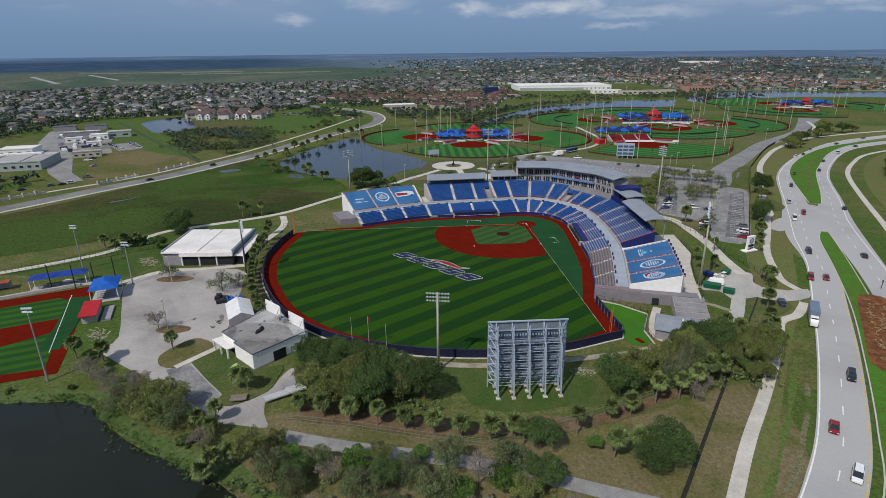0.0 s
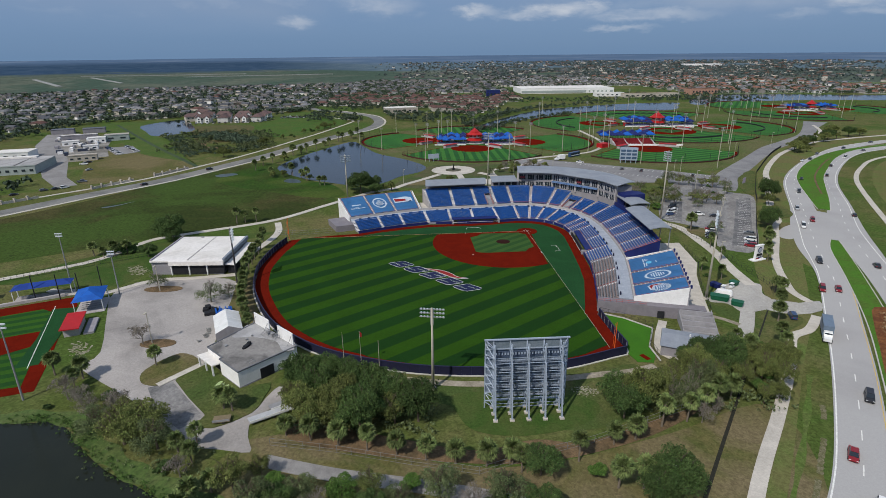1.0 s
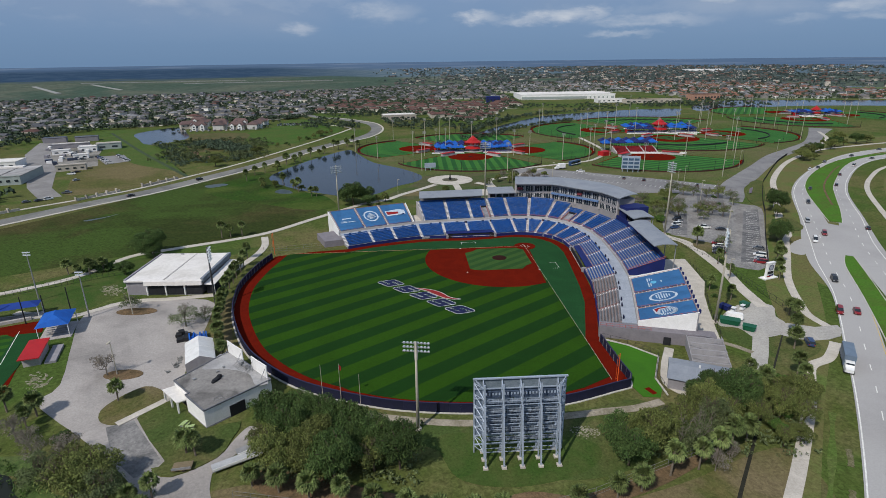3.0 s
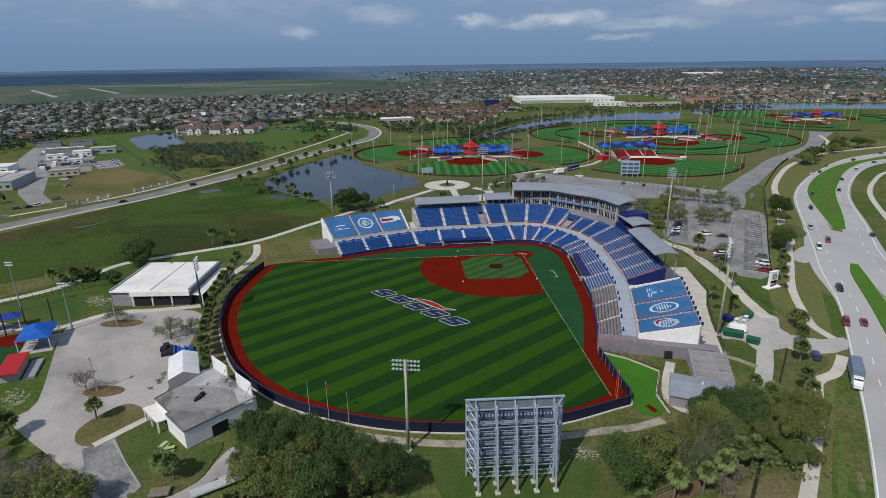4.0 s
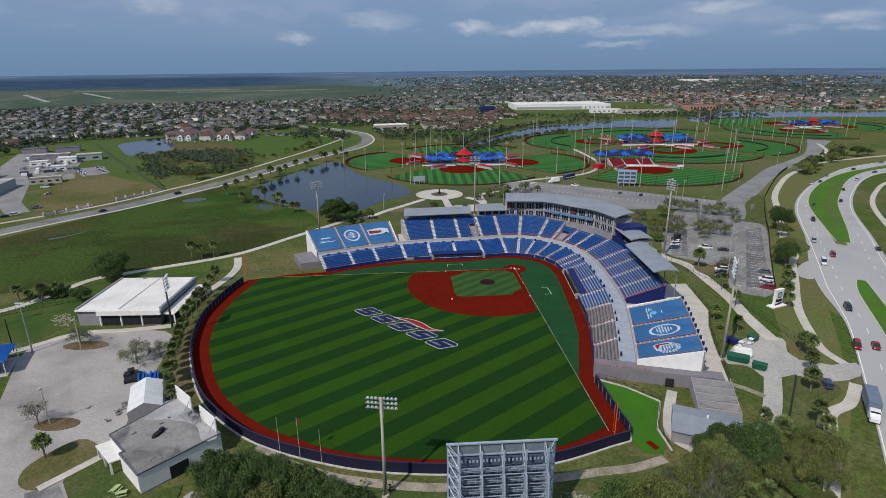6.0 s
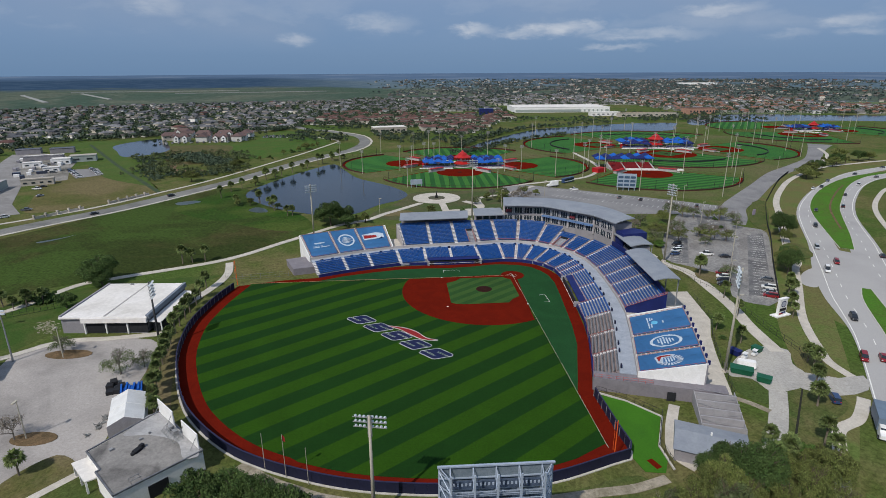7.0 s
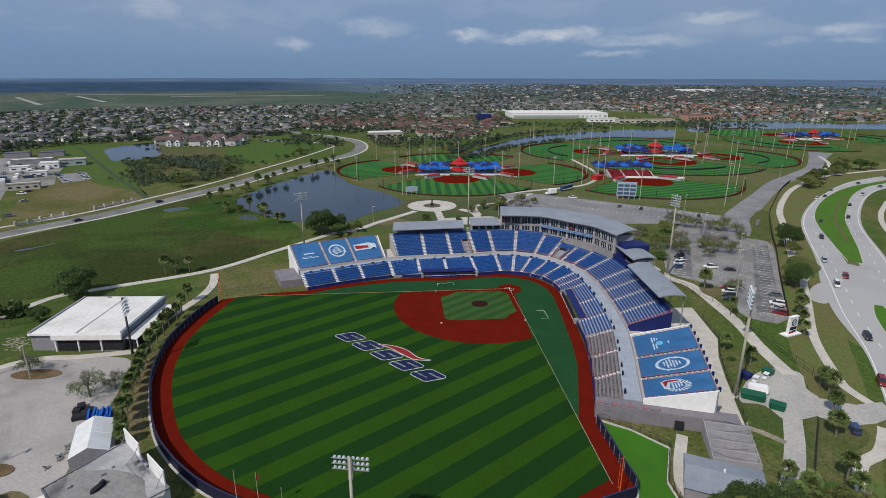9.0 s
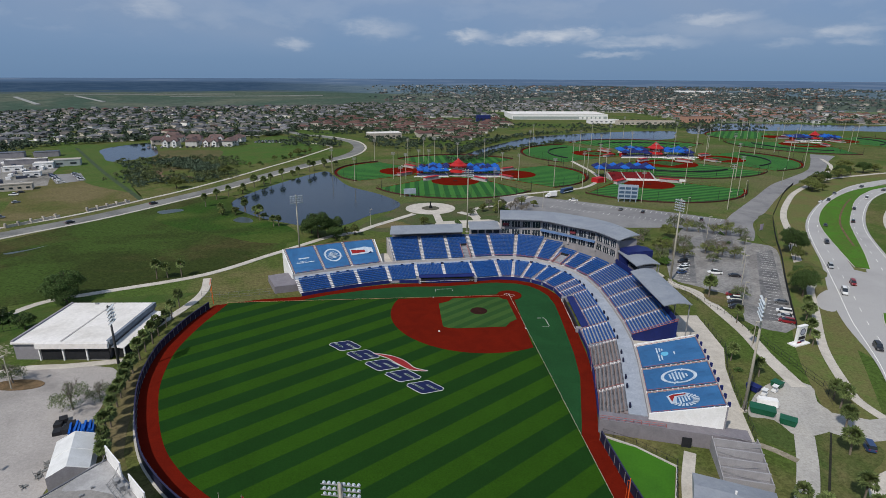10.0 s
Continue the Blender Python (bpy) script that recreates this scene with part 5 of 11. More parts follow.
        e0, e1 = p + out * (length - 0.3), q + out * (length - 0.3)
        w.hexa([(*e0, z0), (*e1, z0), (*(e1 + out * 0.3), z0), (*(e0 + out * 0.3), z0)], [(*e0, rmax[2] + 0.9), (*e1, rmax[2] + 0.9), (*(e1 + out * 0.3), rmax[2] + 0.9), (*(e0 + out * 0.3), rmax[2] + 0.9)])
        part("passage_opening", w, DARK, sec, "dark passage opening")
    return sec


LOWER = "lower grandstand block of blue plastic seats"
UPPER = "upper grandstand block of blue plastic seats"
for i in range(19):
    dug = i in (4, 5, 13, 14)
    for half in ((0, 1),) if i not in (12,) else ((0, 0.5), (0.5, 1)):
        s0, s1 = i + half[0], i + half[1]
        front = -depth((s0 + s1) / 2) + (3.4 if dug else 0.5)
        bench = i >= 16
        section(s0, s1, front, -0.3, 1.9 if dug else 1.1, 3.6, "lower block of grey benches on brownish terraces" if bench else LOWER, "bench" if bench else "seat")

# front wall of the bowl
fw = Geo()
front_pts = [bowl(i / 4, -depth(i / 4) + 0.3) for i in range(0, 77)]
fw.ribbon(front_pts, 0.3, 0, 1.25)
structure("field_wall", fw, ROYAL, "navy painted wall along the seats", "wall")

# concourse between lower and upper seats
con = Geo().ribbon([bowl(i / 4, 1.85) for i in range(0, 77)], 4.2, -0.1, 3.6)
structure("concourse", con, CONCOURSE, "blue-grey concrete concourse between the seating tiers", "concourse")
con = Geo().ribbon([bowl(i / 4, 4.0) for i in range(0, 77)], 0.25, 3.6, 4.5)
structure("concourse_wall", con, TERRACE, "low pale wall behind the concourse", "wall")

# upper tier
UD0, UZ0, UZ1 = 4.2, 4.4, 9.5
for s0, s1, d1, cut in ((3.36, 4.33, 18.5, None), (4.36, 5.33, 18.5, None), (5.36, 6.22, 18.5, (0.62, 0.98, 0.55)), (6.28, 7.02, 18, None), (7.05, 7.98, 18, None), (8.01, 8.98, 18, None),
                        (9.01, 9.72, 16.5, None), (9.74, 10.48, 13.5, (0.12, 0.92, 0.62)), (10.5, 11.2, 13.2, None), (11.22, 11.98, 14.0, None), (12.0, 12.96, 15, None), (13.0, 13.62, 15.5, None),
                        (13.65, 14.25, 15.5, None), (14.28, 15.0, 15.5, None), (15.03, 15.85, 15.5, None)):
    section(s0, s1, UD0, d1, UZ0, UZ0 + (UZ1 - UZ0) * (d1 - UD0) / 13.8, UPPER + (" round a dark passage" if cut else ""), cut=cut)

# back and end walls of the stand
bk = Geo().ribbon([bowl(3.3 + i / 4, 18.6) for i in range(0, 22)], 0.3, 0, 10.3)
structure("stand_back_wall", bk, GREYWALL, "grey wall behind the upper seats", "wall")
bk = Geo().ribbon([bowl(12.0 + i / 4, 15.9) for i in range(0, 16)], 0.3, 0, 10.6)
structure("stand_back_wall", bk, ROYAL, "navy wall behind the upper seats", "wall")


def wedge(s, d0, d1, z0, z1a, z1b, thick, material, name, label, side=1):
    p, q = Vector(bowl(s, d0)), Vector(bowl(s, d1))
    t = Vector((-(q - p).y, (q - p).x)).normalized() * thick * side
    a, b, c, d = p, q, q + t, p + t
    if side < 0:
        a, b, c, d = d, c, b, a
        hz = (z1a, z1b, z1b, z1a)
    else:
        hz = (z1a, z1b, z1b, z1a)
    g = Geo().hexa([(*v, z0) for v in (a, b, c, d)], [(*v, h) for v, h in zip((a, b, c, d), hz)])
    return structure(name, g, material, label, "wall")


wedge(15.9, 4.0, 16.0, 3.0, 5.4, 10.4, 0.3, ROYAL, "stand_end_wall", "dark navy end wall of the upper stand", -1)
rail = thing("stand_rail", "thin red rail on the navy end wall of the stand", "rail")
e0, e1 = Vector((*bowl(15.93, 4.0), 5.4)), Vector((*bowl(15.93, 16.0), 10.4))
for i in range(8):
    p = e0.lerp(e1, i / 7)
    part("post", Geo().tube(p, p + Vector((0, 0, 0.7)), 0.05, n=5), REDRAIL, rail)
for h in (0.1, 0.7):
    part("bar", Geo().tube(e0 + Vector((0, 0, h)), e1 + Vector((0, 0, h)), 0.08, n=5), REDRAIL, rail)
wedge(3.33, 4.0, 18.6, 3.0, 5.4, 10.4, 0.3, TERRACE, "stand_end_wall", "pale end wall of the upper stand", 1)


def tarp(s0, s1, d0, d1, z0, z1, emblem_kind):
    """Seats laid under a taut tarpaulin with printed shapes."""
    mx, my = bowl((s0 + s1) / 2, (d0 + d1) / 2)
    t = thing("covered_section", "seating block under a taut blue tarpaulin with printed emblem", "covered seating", Matrix.Translation((mx, my, 0)), "covered seating blocks")

    def at(u, w, h=0.0):
        s, d = s0 + (s1 - s0) * u, d0 + (d1 - d0) * w
        p = bowl(s, d)
        sag = -0.10 * math.sin(math.pi * min(max(u, 0), 1)) * math.sin(math.pi * min(max(w, 0), 1)) + 0.03 * math.sin(w * 40)
        return (p[0] - mx, p[1] - my, z0 + (z1 - z0) * w + sag + h)
    base = Geo()
    q = [at(-0.03, -0.02), at(1.03, -0.02), at(1.03, 1.02), at(-0.03, 1.02)]
    base.hexa([(p[0], p[1], 2.8) for p in q], [(p[0], p[1], p[2] - 0.25) for p in q])
    part("base", base, TERRACE, t, "pale concrete base")
    sheet_geo = Geo()
    nu, nw = 8, 16
    for j in range(nw + 1):
        for i in range(nu + 1):
            sheet_geo.v.append(at(i / nu, j / nw, 0.12))
    for j in range(nw):
        for i in range(nu):
            a = j * (nu + 1) + i
            sheet_geo.f.append((a, a + 1, a + nu + 2, a + nu + 1))
            sheet_geo.s.append(0)
    part("tarpaulin", sheet_geo, TARP, t, "taut blue tarpaulin", True)
    rail = Geo()
    edge = [at(0, 0, 0.35), at(0, 1, 0.35), at(1, 1, 0.35), at(1, 0, 0.35), at(0, 0, 0.35)]
    for p, q in zip(edge, edge[1:]):
        rail.tube(p, q, 0.05, n=4)
    part("edge_rail", rail, REDRAIL, t, "red edge rail")
    blocks = Geo()
    for i in range(14):
        for u in (-0.035, 1.035):
            p = at(u, i / 13.0, 0.0)
            blocks.box((p[0], p[1], p[2] - 0.2), (0.26, 0.24, 0.36))
    tagged(part("edging", blocks, WHITE, t, "pale block edging"), kind="stuff")

    def shape(name, pts, h, material, label=""):
        g = Geo().face([at(u, w, h) for u, w in pts])
        part(name, g, material, t, label)
    if emblem_kind == 0:
        for j, (w0, w1, u0, u1) in enumerate(((0.52, 0.57, 0.32, 0.70), (0.42, 0.432, 0.22, 0.58), (0.355, 0.385, 0.20, 0.46), (0.355, 0.385, 0.50, 0.82))):
            shape("printed_bar", [(u0, w0), (u1, w0), (u1, w1), (u0, w1)], 0.16, PRINT)
    elif emblem_kind == 1:
        ring = [(0.5 + 0.33 * math.cos(a), 0.52 + 0.27 * math.sin(a)) for a in (2 * math.pi * i / 28 for i in range(28))]
        rin = [(0.5 + 0.27 * math.cos(a), 0.52 + 0.22 * math.sin(a)) for a in (2 * math.pi * i / 28 for i in range(28))]
        g = Geo()
        for j in range(28):
            k = (j + 1) % 28
            g.face([at(*rin[j], 0.2), at(*ring[j], 0.2), at(*ring[k], 0.2), at(*rin[k], 0.2)])
        part("printed_ring", g, PRINT, t)
        for j, (u0, u1) in enumerate(((0.38, 0.60), (0.32, 0.70), (0.29, 0.66), (0.34, 0.72), (0.36, 0.64), (0.42, 0.58))):
            w0 = 0.375 + j * 0.048
            shape("printed_bar", [(u0, w0), (u1, w0 + 0.012), (u1, w0 + 0.036), (u0, w0 + 0.026)], 0.30, PRINT)
        shape("printed_bar", [(0.14, 0.60), (0.26, 0.56), (0.26, 0.64)], 0.18, PRINT)
        shape("printed_bar", [(0.86, 0.42), (0.74, 0.42), (0.74, 0.50)], 0.18, PRINT)
    elif emblem_kind == 2:
        shape("printed_panel", [(0.10, 0.40), (0.90, 0.44), (0.90, 0.64), (0.66, 0.72), (0.10, 0.66)], 0.20, PRINT)
        shape("printed_panel", [(0.14, 0.46), (0.62, 0.48), (0.62, 0.58), (0.14, 0.62)], 0.30, LOGORED)
        shape("printed_panel", [(0.66, 0.40), (0.86, 0.44), (0.80, 0.48)], 0.30, LOGONAVY)
    elif emblem_kind == 3:
        drop = [(0.5 + 0.09 * math.cos(a), 0.42 + 0.06 * math.sin(a)) for a in (2 * math.pi * i / 20 for i in range(20))]
        shape("printed_disc", drop, 0.16, surf("light_blue_print", (0.12, 0.42, 0.62), grain=0.1))
        for j, (w0, u0, u1) in enumerate(((0.30, 0.22, 0.46), (0.30, 0.50, 0.80), (0.345, 0.24, 0.40), (0.345, 0.56, 0.78), (0.385, 0.28, 0.36), (0.56, 0.46, 0.58))):
            shape("printed_bar", [(u0, w0), (u1, w0), (u1, w0 + 0.020), (u0, w0 + 0.026)], 0.24, PRINT)
    elif emblem_kind == 4:
        for j in range(13):
            a = radians(-50 + 17.5 * j)
            da = radians(5.5)
            shape("printed_ray", [(0.55 + 0.17 * math.cos(a - da), 0.50 + 0.11 * math.sin(a - da)), (0.55 + 0.32 * math.cos(a - da), 0.50 + 0.20 * math.sin(a - da)),
                                  (0.55 + 0.32 * math.cos(a + da), 0.50 + 0.20 * math.sin(a + da)), (0.55 + 0.17 * math.cos(a + da), 0.50 + 0.11 * math.sin(a + da))], 0.26, PRINT)
        shape("printed_panel", [(0.20, 0.34), (0.28, 0.26), (0.66, 0.30), (0.70, 0.38), (0.36, 0.40), (0.34, 0.56), (0.24, 0.60), (0.18, 0.50)], 0.26, PRINT)
        shape("printed_panel", [(0.24, 0.36), (0.30, 0.29), (0.60, 0.32), (0.33, 0.37), (0.30, 0.52), (0.25, 0.54)], 0.36, LOGORED)
        for j in range(4):
            w0 = 0.415 + j * 0.042
            shape("printed_bar", [(0.38, w0), (0.70 - 0.03 * j, w0 + 0.012), (0.70 - 0.03 * j, w0 + 0.034), (0.38, w0 + 0.024)], 0.30, PRINT)


PRINT = surf("white_print", (0.50, 0.56, 0.61), (0.36, 0.43, 0.50), scale=0.8, grain=0.15, rough=0.6)
for s0, s1, k_ in ((0.04, 0.96, 0), (1.04, 1.96, 1), (2.04, 2.88, 2)):
    tarp(s0, s1, 4.3, 20.0, 4.5, 9.4, k_)
for s0, s1, k_ in ((16.40, 17.32, 3), (17.42, 18.24, 1), (18.34, 19.02, 4)):
    tarp(s0, s1, 4.4, 19.0, 4.5, 8.9, k_)
wedge(-0.02, 3.9, 20.4, 0.0, 4.9, 9.7, 0.35, WHITE, "tarp_end_wall", "tall white end wall of the covered seats", 1)
wedge(19.06, 3.9, 19.4, 0.0, 4.9, 9.2, 0.35, WHITE, "tarp_end_wall", "white wedge-shaped end wall of the covered seats", -1)
wedge(16.34, 3.9, 19.2, 3.0, 4.9, 9.2, 0.3, WHITE, "tarp_end_wall", "white end wall of the covered seats", 1)
wedge(2.94, 3.9, 20.2, 3.0, 4.9, 9.6, 0.3, WHITE, "tarp_end_wall", "pale end wall of the covered seats", -1)
bk = Geo().ribbon([bowl(i / 4, 20.3) for i in range(0, 12)], 0.3, 0, 9.7)
structure("stand_back_wall", bk, GREYWALL, "grey wall behind the covered seats", "wall")
bk = Geo().ribbon([bowl(16.35 + i / 4, 19.2) for i in range(0, 12)], 0.3, 0, 9.1)
structure("stand_back_wall", bk, GREYWALL, "grey wall behind the covered seats", "wall")
speakm = Geo().box((0, 0, 0), (0.5, 0.5, 1.1)).mesh("bin", ROYAL)
for s in [16.4 + 0.29 * i for i in range(10)]:
    p = bowl(s, 19.6)
    tagged(part("navy_bollard", speakm, None, at=Matrix.Translation((p[0], p[1], 8.6))), "dark navy post block on the stand's back wall", "post", "posts behind the covered seats")

# concourse gap floors, at the ramps
for s0, s1, d in ((2.95, 3.33, 18), (15.92, 16.33, 16)):
    q = [bowl(s0, 4.0), bowl(s1, 4.0), bowl(s1, d), bowl(s0, d)]
    structure("concourse_ramp", Geo().prism(q, -0.1, 3.55), CONCRETE, "pale concrete ramp between seating blocks", "ramp")
# side wall of the concourse at both ends
LILAC = surf("lilac_grey_render", (0.205, 0.190, 0.205), (0.170, 0.158, 0.172), scale=0.4, fine=3.0, grain=0.1, rough=0.9)
structure("concourse_end_wall", Geo().prism([bowl(19.02, -6.6), bowl(19.02, 24), bowl(19.32, 24), bowl(19.30, -6.6)], -0.1, 3.5), LILAC, "lilac-grey rendered wall at the end of the stand", "wall")
rail = thing("end_rail", "thin red rail on the grey end wall of the stand", "rail")
ends = [bowl(19.30, -6.4 + 1.7 * i) for i in range(9)]
for p in ends:
    part("post", Geo().tube((*p, 3.5), (*p, 4.5), 0.05, n=5), REDRAIL, rail)
for h in (3.95, 4.5):
    part("bar", Geo().tube((*ends[0], h), (*ends[-1], h), 0.05, n=5), REDRAIL, rail)
structure("concourse_end_wall", Geo().prism([bowl(0.0, -2), bowl(0.0, 12), bowl(-0.7, 12), bowl(-0.7, -1)], -0.1, 2.7), LILAC, "grey rendered block at the end of the stand", "wall")

# trash bins and table ledges on the concourse
ledge = Geo().box((0, 0, 0.0), (1.1, 0.35, 0.85)).mesh("ledge", NAVY)
for i in range(52):
    s = 0.3 + i * 0.362
    p, n = bowl(s, 0.25), norm(s)
    a = math.atan2(n[1], n[0]) - math.pi / 2
    if i % 3 != 2:
        tagged(part("standing_ledge", ledge, None, at=Matrix.Translation((p[0], p[1], 3.6)) @ Matrix.Rotation(a, 4, "Z")), "short navy ledge along the concourse", "ledge", "ledges on the concourse")

# dugouts
for s0, s1, lab in ((4.05, 5.98, "navy dugout with flat roof and dark front"), (13.05, 14.95, "navy dugout with flat sloping roof")):
    p0, p1 = bowl((s0 + s1) / 2, -depth((s0 + s1) / 2) + 2)
    dg = thing("dugout", lab, "dugout", Matrix.Translation((p0, p1, 0)), "dugouts")

    def q(s, d):
        p = bowl(s, -depth(s) + d)
        return (p[0] - p0, p[1] - p1)
    c = [q(s0, 1.1), q(s1, 1.1), q(s1, 3.4), q(s0, 3.4)]
    part("roof", Geo().hexa([(*v, z) for v, z in zip(c, (1.65, 1.65, 1.95, 1.95))], [(*v, z) for v, z in zip(c, (1.85, 1.85, 2.2, 2.2))]), ROYAL, dg, "royal blue flat roof")
    c = [q(s0, 0.0), q(s1, 0.0), q(s1, 0.3), q(s0, 0.3)]
    part("front", Geo().hexa([(*v, 0) for v in c], [(*v, 1.6) for v in c]), DARK, dg, "dark open front")
    part("front_rail", Geo().tube((*q(s0, -0.7), 0.95), (*q(s1, -0.7), 0.95), 0.06, n=5), LINE, dg, "white front rail")
    for s in (s0, s1):
        c = [q(s - 0.04, -0.6), q(s + 0.04, -0.6), q(s + 0.04, 3.4), q(s - 0.04, 3.4)]
        part("side_wall", Geo().hexa([(*v, 0) for v in c], [(*v, 1.7) for v in c]), GREYWALL, dg)

# press box: two glazed storeys under a long metal roof
press = thing("press_box", "two-storey press box with dark windows and grey metal roof", "press box", Matrix.Translation((24, 40, 0)))
PF = [(2.0, 46.6), (19.4, 43.4), (29.0, 34.5), (37.8, 25.4), (42.4, 13.6)]
PB = [(2.6, 54.5), (21.5, 52.0), (35.0, 43.5), (45.0, 32.0), (50.2, 15.5)]


def loc(p, z):
    return (p[0] - 24, p[1] - 40, z)


for i in range(4):
    a, b, c, d = PF[i], PF[i + 1], PB[i + 1], PB[i]
    part("body", Geo().hexa([loc(p, 0) for p in (a, b, c, d)], [loc(p, 16.4) for p in (a, b, c, d)]), surf("beige_render" if i == 0 else "beige_render_%s" % "bcd"[i - 1], (0.29, 0.275, 0.28), (0.24, 0.23, 0.235), scale=0.3, grain=0.1), press, "beige-grey rendered body")
    A, B = Vector(a), Vector(b)
    ln = (B - A).length
    dirv = (B - A) / ln
    out = Vector((dirv.y, -dirv.x))
    ang = math.atan2(dirv.y, dirv.x)
    nb = max(int(ln / 4.2), 1)
    for j in range(nb):
        c0 = A + dirv * (ln * (j + 0.5) / nb) + out * 0.06
        w = ln / nb - 0.9
        for z, h in ((9.8, 2.4), (13.3, 2.5)):
            fr = part("window", Geo().box(loc(c0, z), (w, 0.16, h), ang), WINDOW, press, "dark tinted window band")
            m = Geo()
            for k_ in range(4):
                e = c0 + dirv * (w * (k_ / 3 - 0.5)) + out * 0.09
                m.box(loc(e, z), (0.09, 0.08, h), ang)
            part("mullion_grid", m, WHITE, fr, "pale window mullions")
        if i in (1, 2):
            c1 = c0 + out * 0.7
            part("balcony", Geo().box(loc(c1, 12.3), (w + 0.6, 1.3, 0.7), ang), surf("blue_balcony", (0.13, 0.22, 0.40), grain=0.1), press, "blue balcony front")
        if j == 0 and i in (0, 2):
            c1 = c0 + out * 0.5
            part("red_panel", Geo().box(loc(c1, 13.9), (w * 0.7, 0.3, 1.1), ang), surf("dull_red_panel", (0.22, 0.04, 0.05), grain=0.1), press, "dull red panel")
    for e in (A, B) if i == 3 else (A,):
        part("pillar", Geo().box(loc(e + out * 0.1, 9.0), (0.9, 0.9, 7.4), ang), surf("pale_pillar", (0.42, 0.39, 0.38), grain=0.1), press)
RF_ = [(1.2, 42.2), (18.2, 40.0), (28.3, 30.9), (36.5, 23.0), (41.6, 10.4)]
RB_ = [(2.6, 55.2), (22, 52.6), (35.6, 44.2), (45.6, 32.6), (51, 15)]
roof = Geo()
NR = 28
fr_, bk_ = spline(RF_, NR // 4), spline(RB_, NR // 4)
for k_, (p, q_) in enumerate(zip(fr_, bk_)):
    for w in range(5):
        t = w / 4
        x, y = p[0] + (q_[0] - p[0]) * t, p[1] + (q_[1] - p[1]) * t
        z = 16.7 + 1.5 * math.sin(math.pi * (0.12 + 0.5 * t))
        roof.v += [loc((x, y), z + 0.35), loc((x, y), z)]
cols = 5
for k_ in range(len(fr_) - 1):
    for w in range(cols - 1):
        a = (k_ * cols + w) * 2
        b = ((k_ + 1) * cols + w) * 2
        roof.f += [(a, b, b + 2, a + 2), (a + 3, b + 3, b + 1, a + 1)]
    a, b = k_ * cols * 2, (k_ + 1) * cols * 2
    roof.f += [(a, a + 1, b + 1, b), (a + 8, b + 8, b + 9, a + 9)]
last = (len(fr_) - 1) * cols * 2
for w in range(cols - 1):
    roof.f += [(2 * w, 2 * w + 2, 2 * w + 3, 2 * w + 1), (last + 2 * w, last + 2 * w + 1, last + 2 * w + 3, last + 2 * w + 2)]
roof.s = [0] * len(roof.f)
part("roof", roof, METALROOF, press, "long curved grey metal roof")
seams = Geo()
for k_ in range(1, len(fr_) - 1):
    p, q_ = fr_[k_], bk_[k_]
    for w in range(4):
        t0, t1 = w / 4, (w + 1) / 4
        seams.tube(loc((p[0] + (q_[0] - p[0]) * t0, p[1] + (q_[1] - p[1]) * t0), 17.07 + 1.5 * math.sin(math.pi * (0.12 + 0.5 * t0))),
                   loc((p[0] + (q_[0] - p[0]) * t1, p[1] + (q_[1] - p[1]) * t1), 17.07 + 1.5 * math.sin(math.pi * (0.12 + 0.5 * t1))), 0.025, n=4)
part("roof_ribbing", seams, METALROOF, press, "raised roof seams")
part("end_block", Geo().prism([loc(p, 0)[:2] for p in ((42.8, 12.0), (50.6, 15.4), (53.5, 13.0), (54.0, 8.5), (44.0, 6.5))], 0, 14.2), ROYAL, press, "navy end block")

# left box beside the press box
box_l = thing("suite_box", "low glazed suite box with flat grey roof", "suite box", Matrix.Translation((-4.6, 48, 0)))
part("body", Geo().box((0, 1, 0), (13, 6, 12.4), radians(4)), surf("suite_render", (0.38, 0.36, 0.36), grain=0.1), box_l)
for j in range(4):
    part("window", Geo().box((-4.8 + j * 3.2, -2.2 + j * 0.2, 9.9), (2.5, 0.3, 1.9), radians(4)), WINDOW, box_l, "dark tinted window")
c = [(-7.0, -4.6), (6.4, -3.6), (6.0, 6.6), (-7.2, 5.6)]
part("roof", Geo().hexa([(*p, z) for p, z in zip(c, (12.4, 12.4, 13.2, 13.2))], [(*p, z) for p, z in zip(c, (12.75, 12.75, 13.5, 13.5))]), METALROOF, box_l, "flat grey metal roof")

# canopy over the western upper seats
can = thing("stand_canopy", "flat grey metal canopy on steel posts", "canopy", Matrix.Translation((-30, 44, 0)))
c = [(-15.4, -7.2), (15.2, -3.4), (15.6, 7.2), (-15.6, 3.6)]
part("roof", Geo().hexa([(*p, z) for p, z in zip(c, (12.2, 12.2, 12.9, 12.9))], [(*p, z) for p, z in zip(c, (12.5, 12.5, 13.2, 13.2))]), METALROOF, can, "flat grey metal roof")
for j in range(6):
    x = -14.5 + j * 5.8
    part("post", Geo().tube((x, 2.4 + j * 0.6, 9.0), (x, 2.4 + j * 0.6, 12.7), 0.16, n=6), STEELFAR, can)
    part("rafter", Geo().tube((x, -6.6 + j * 0.6, 12.2), (x, 3.8 + j * 0.6, 12.85), 0.14, n=5), STEELFAR, can)
part("back_screen", Geo().hexa([(-15.4, 3.0, 0), (15.4, 6.6, 0), (15.4, 6.8, 0), (-15.4, 3.2, 0)], [(-15.4, 3.0, 10.6), (15.4, 6.6, 10.6), (15.4, 6.8, 10.6), (-15.4, 3.2, 10.6)]), GREYWALL, can, "grey back wall")


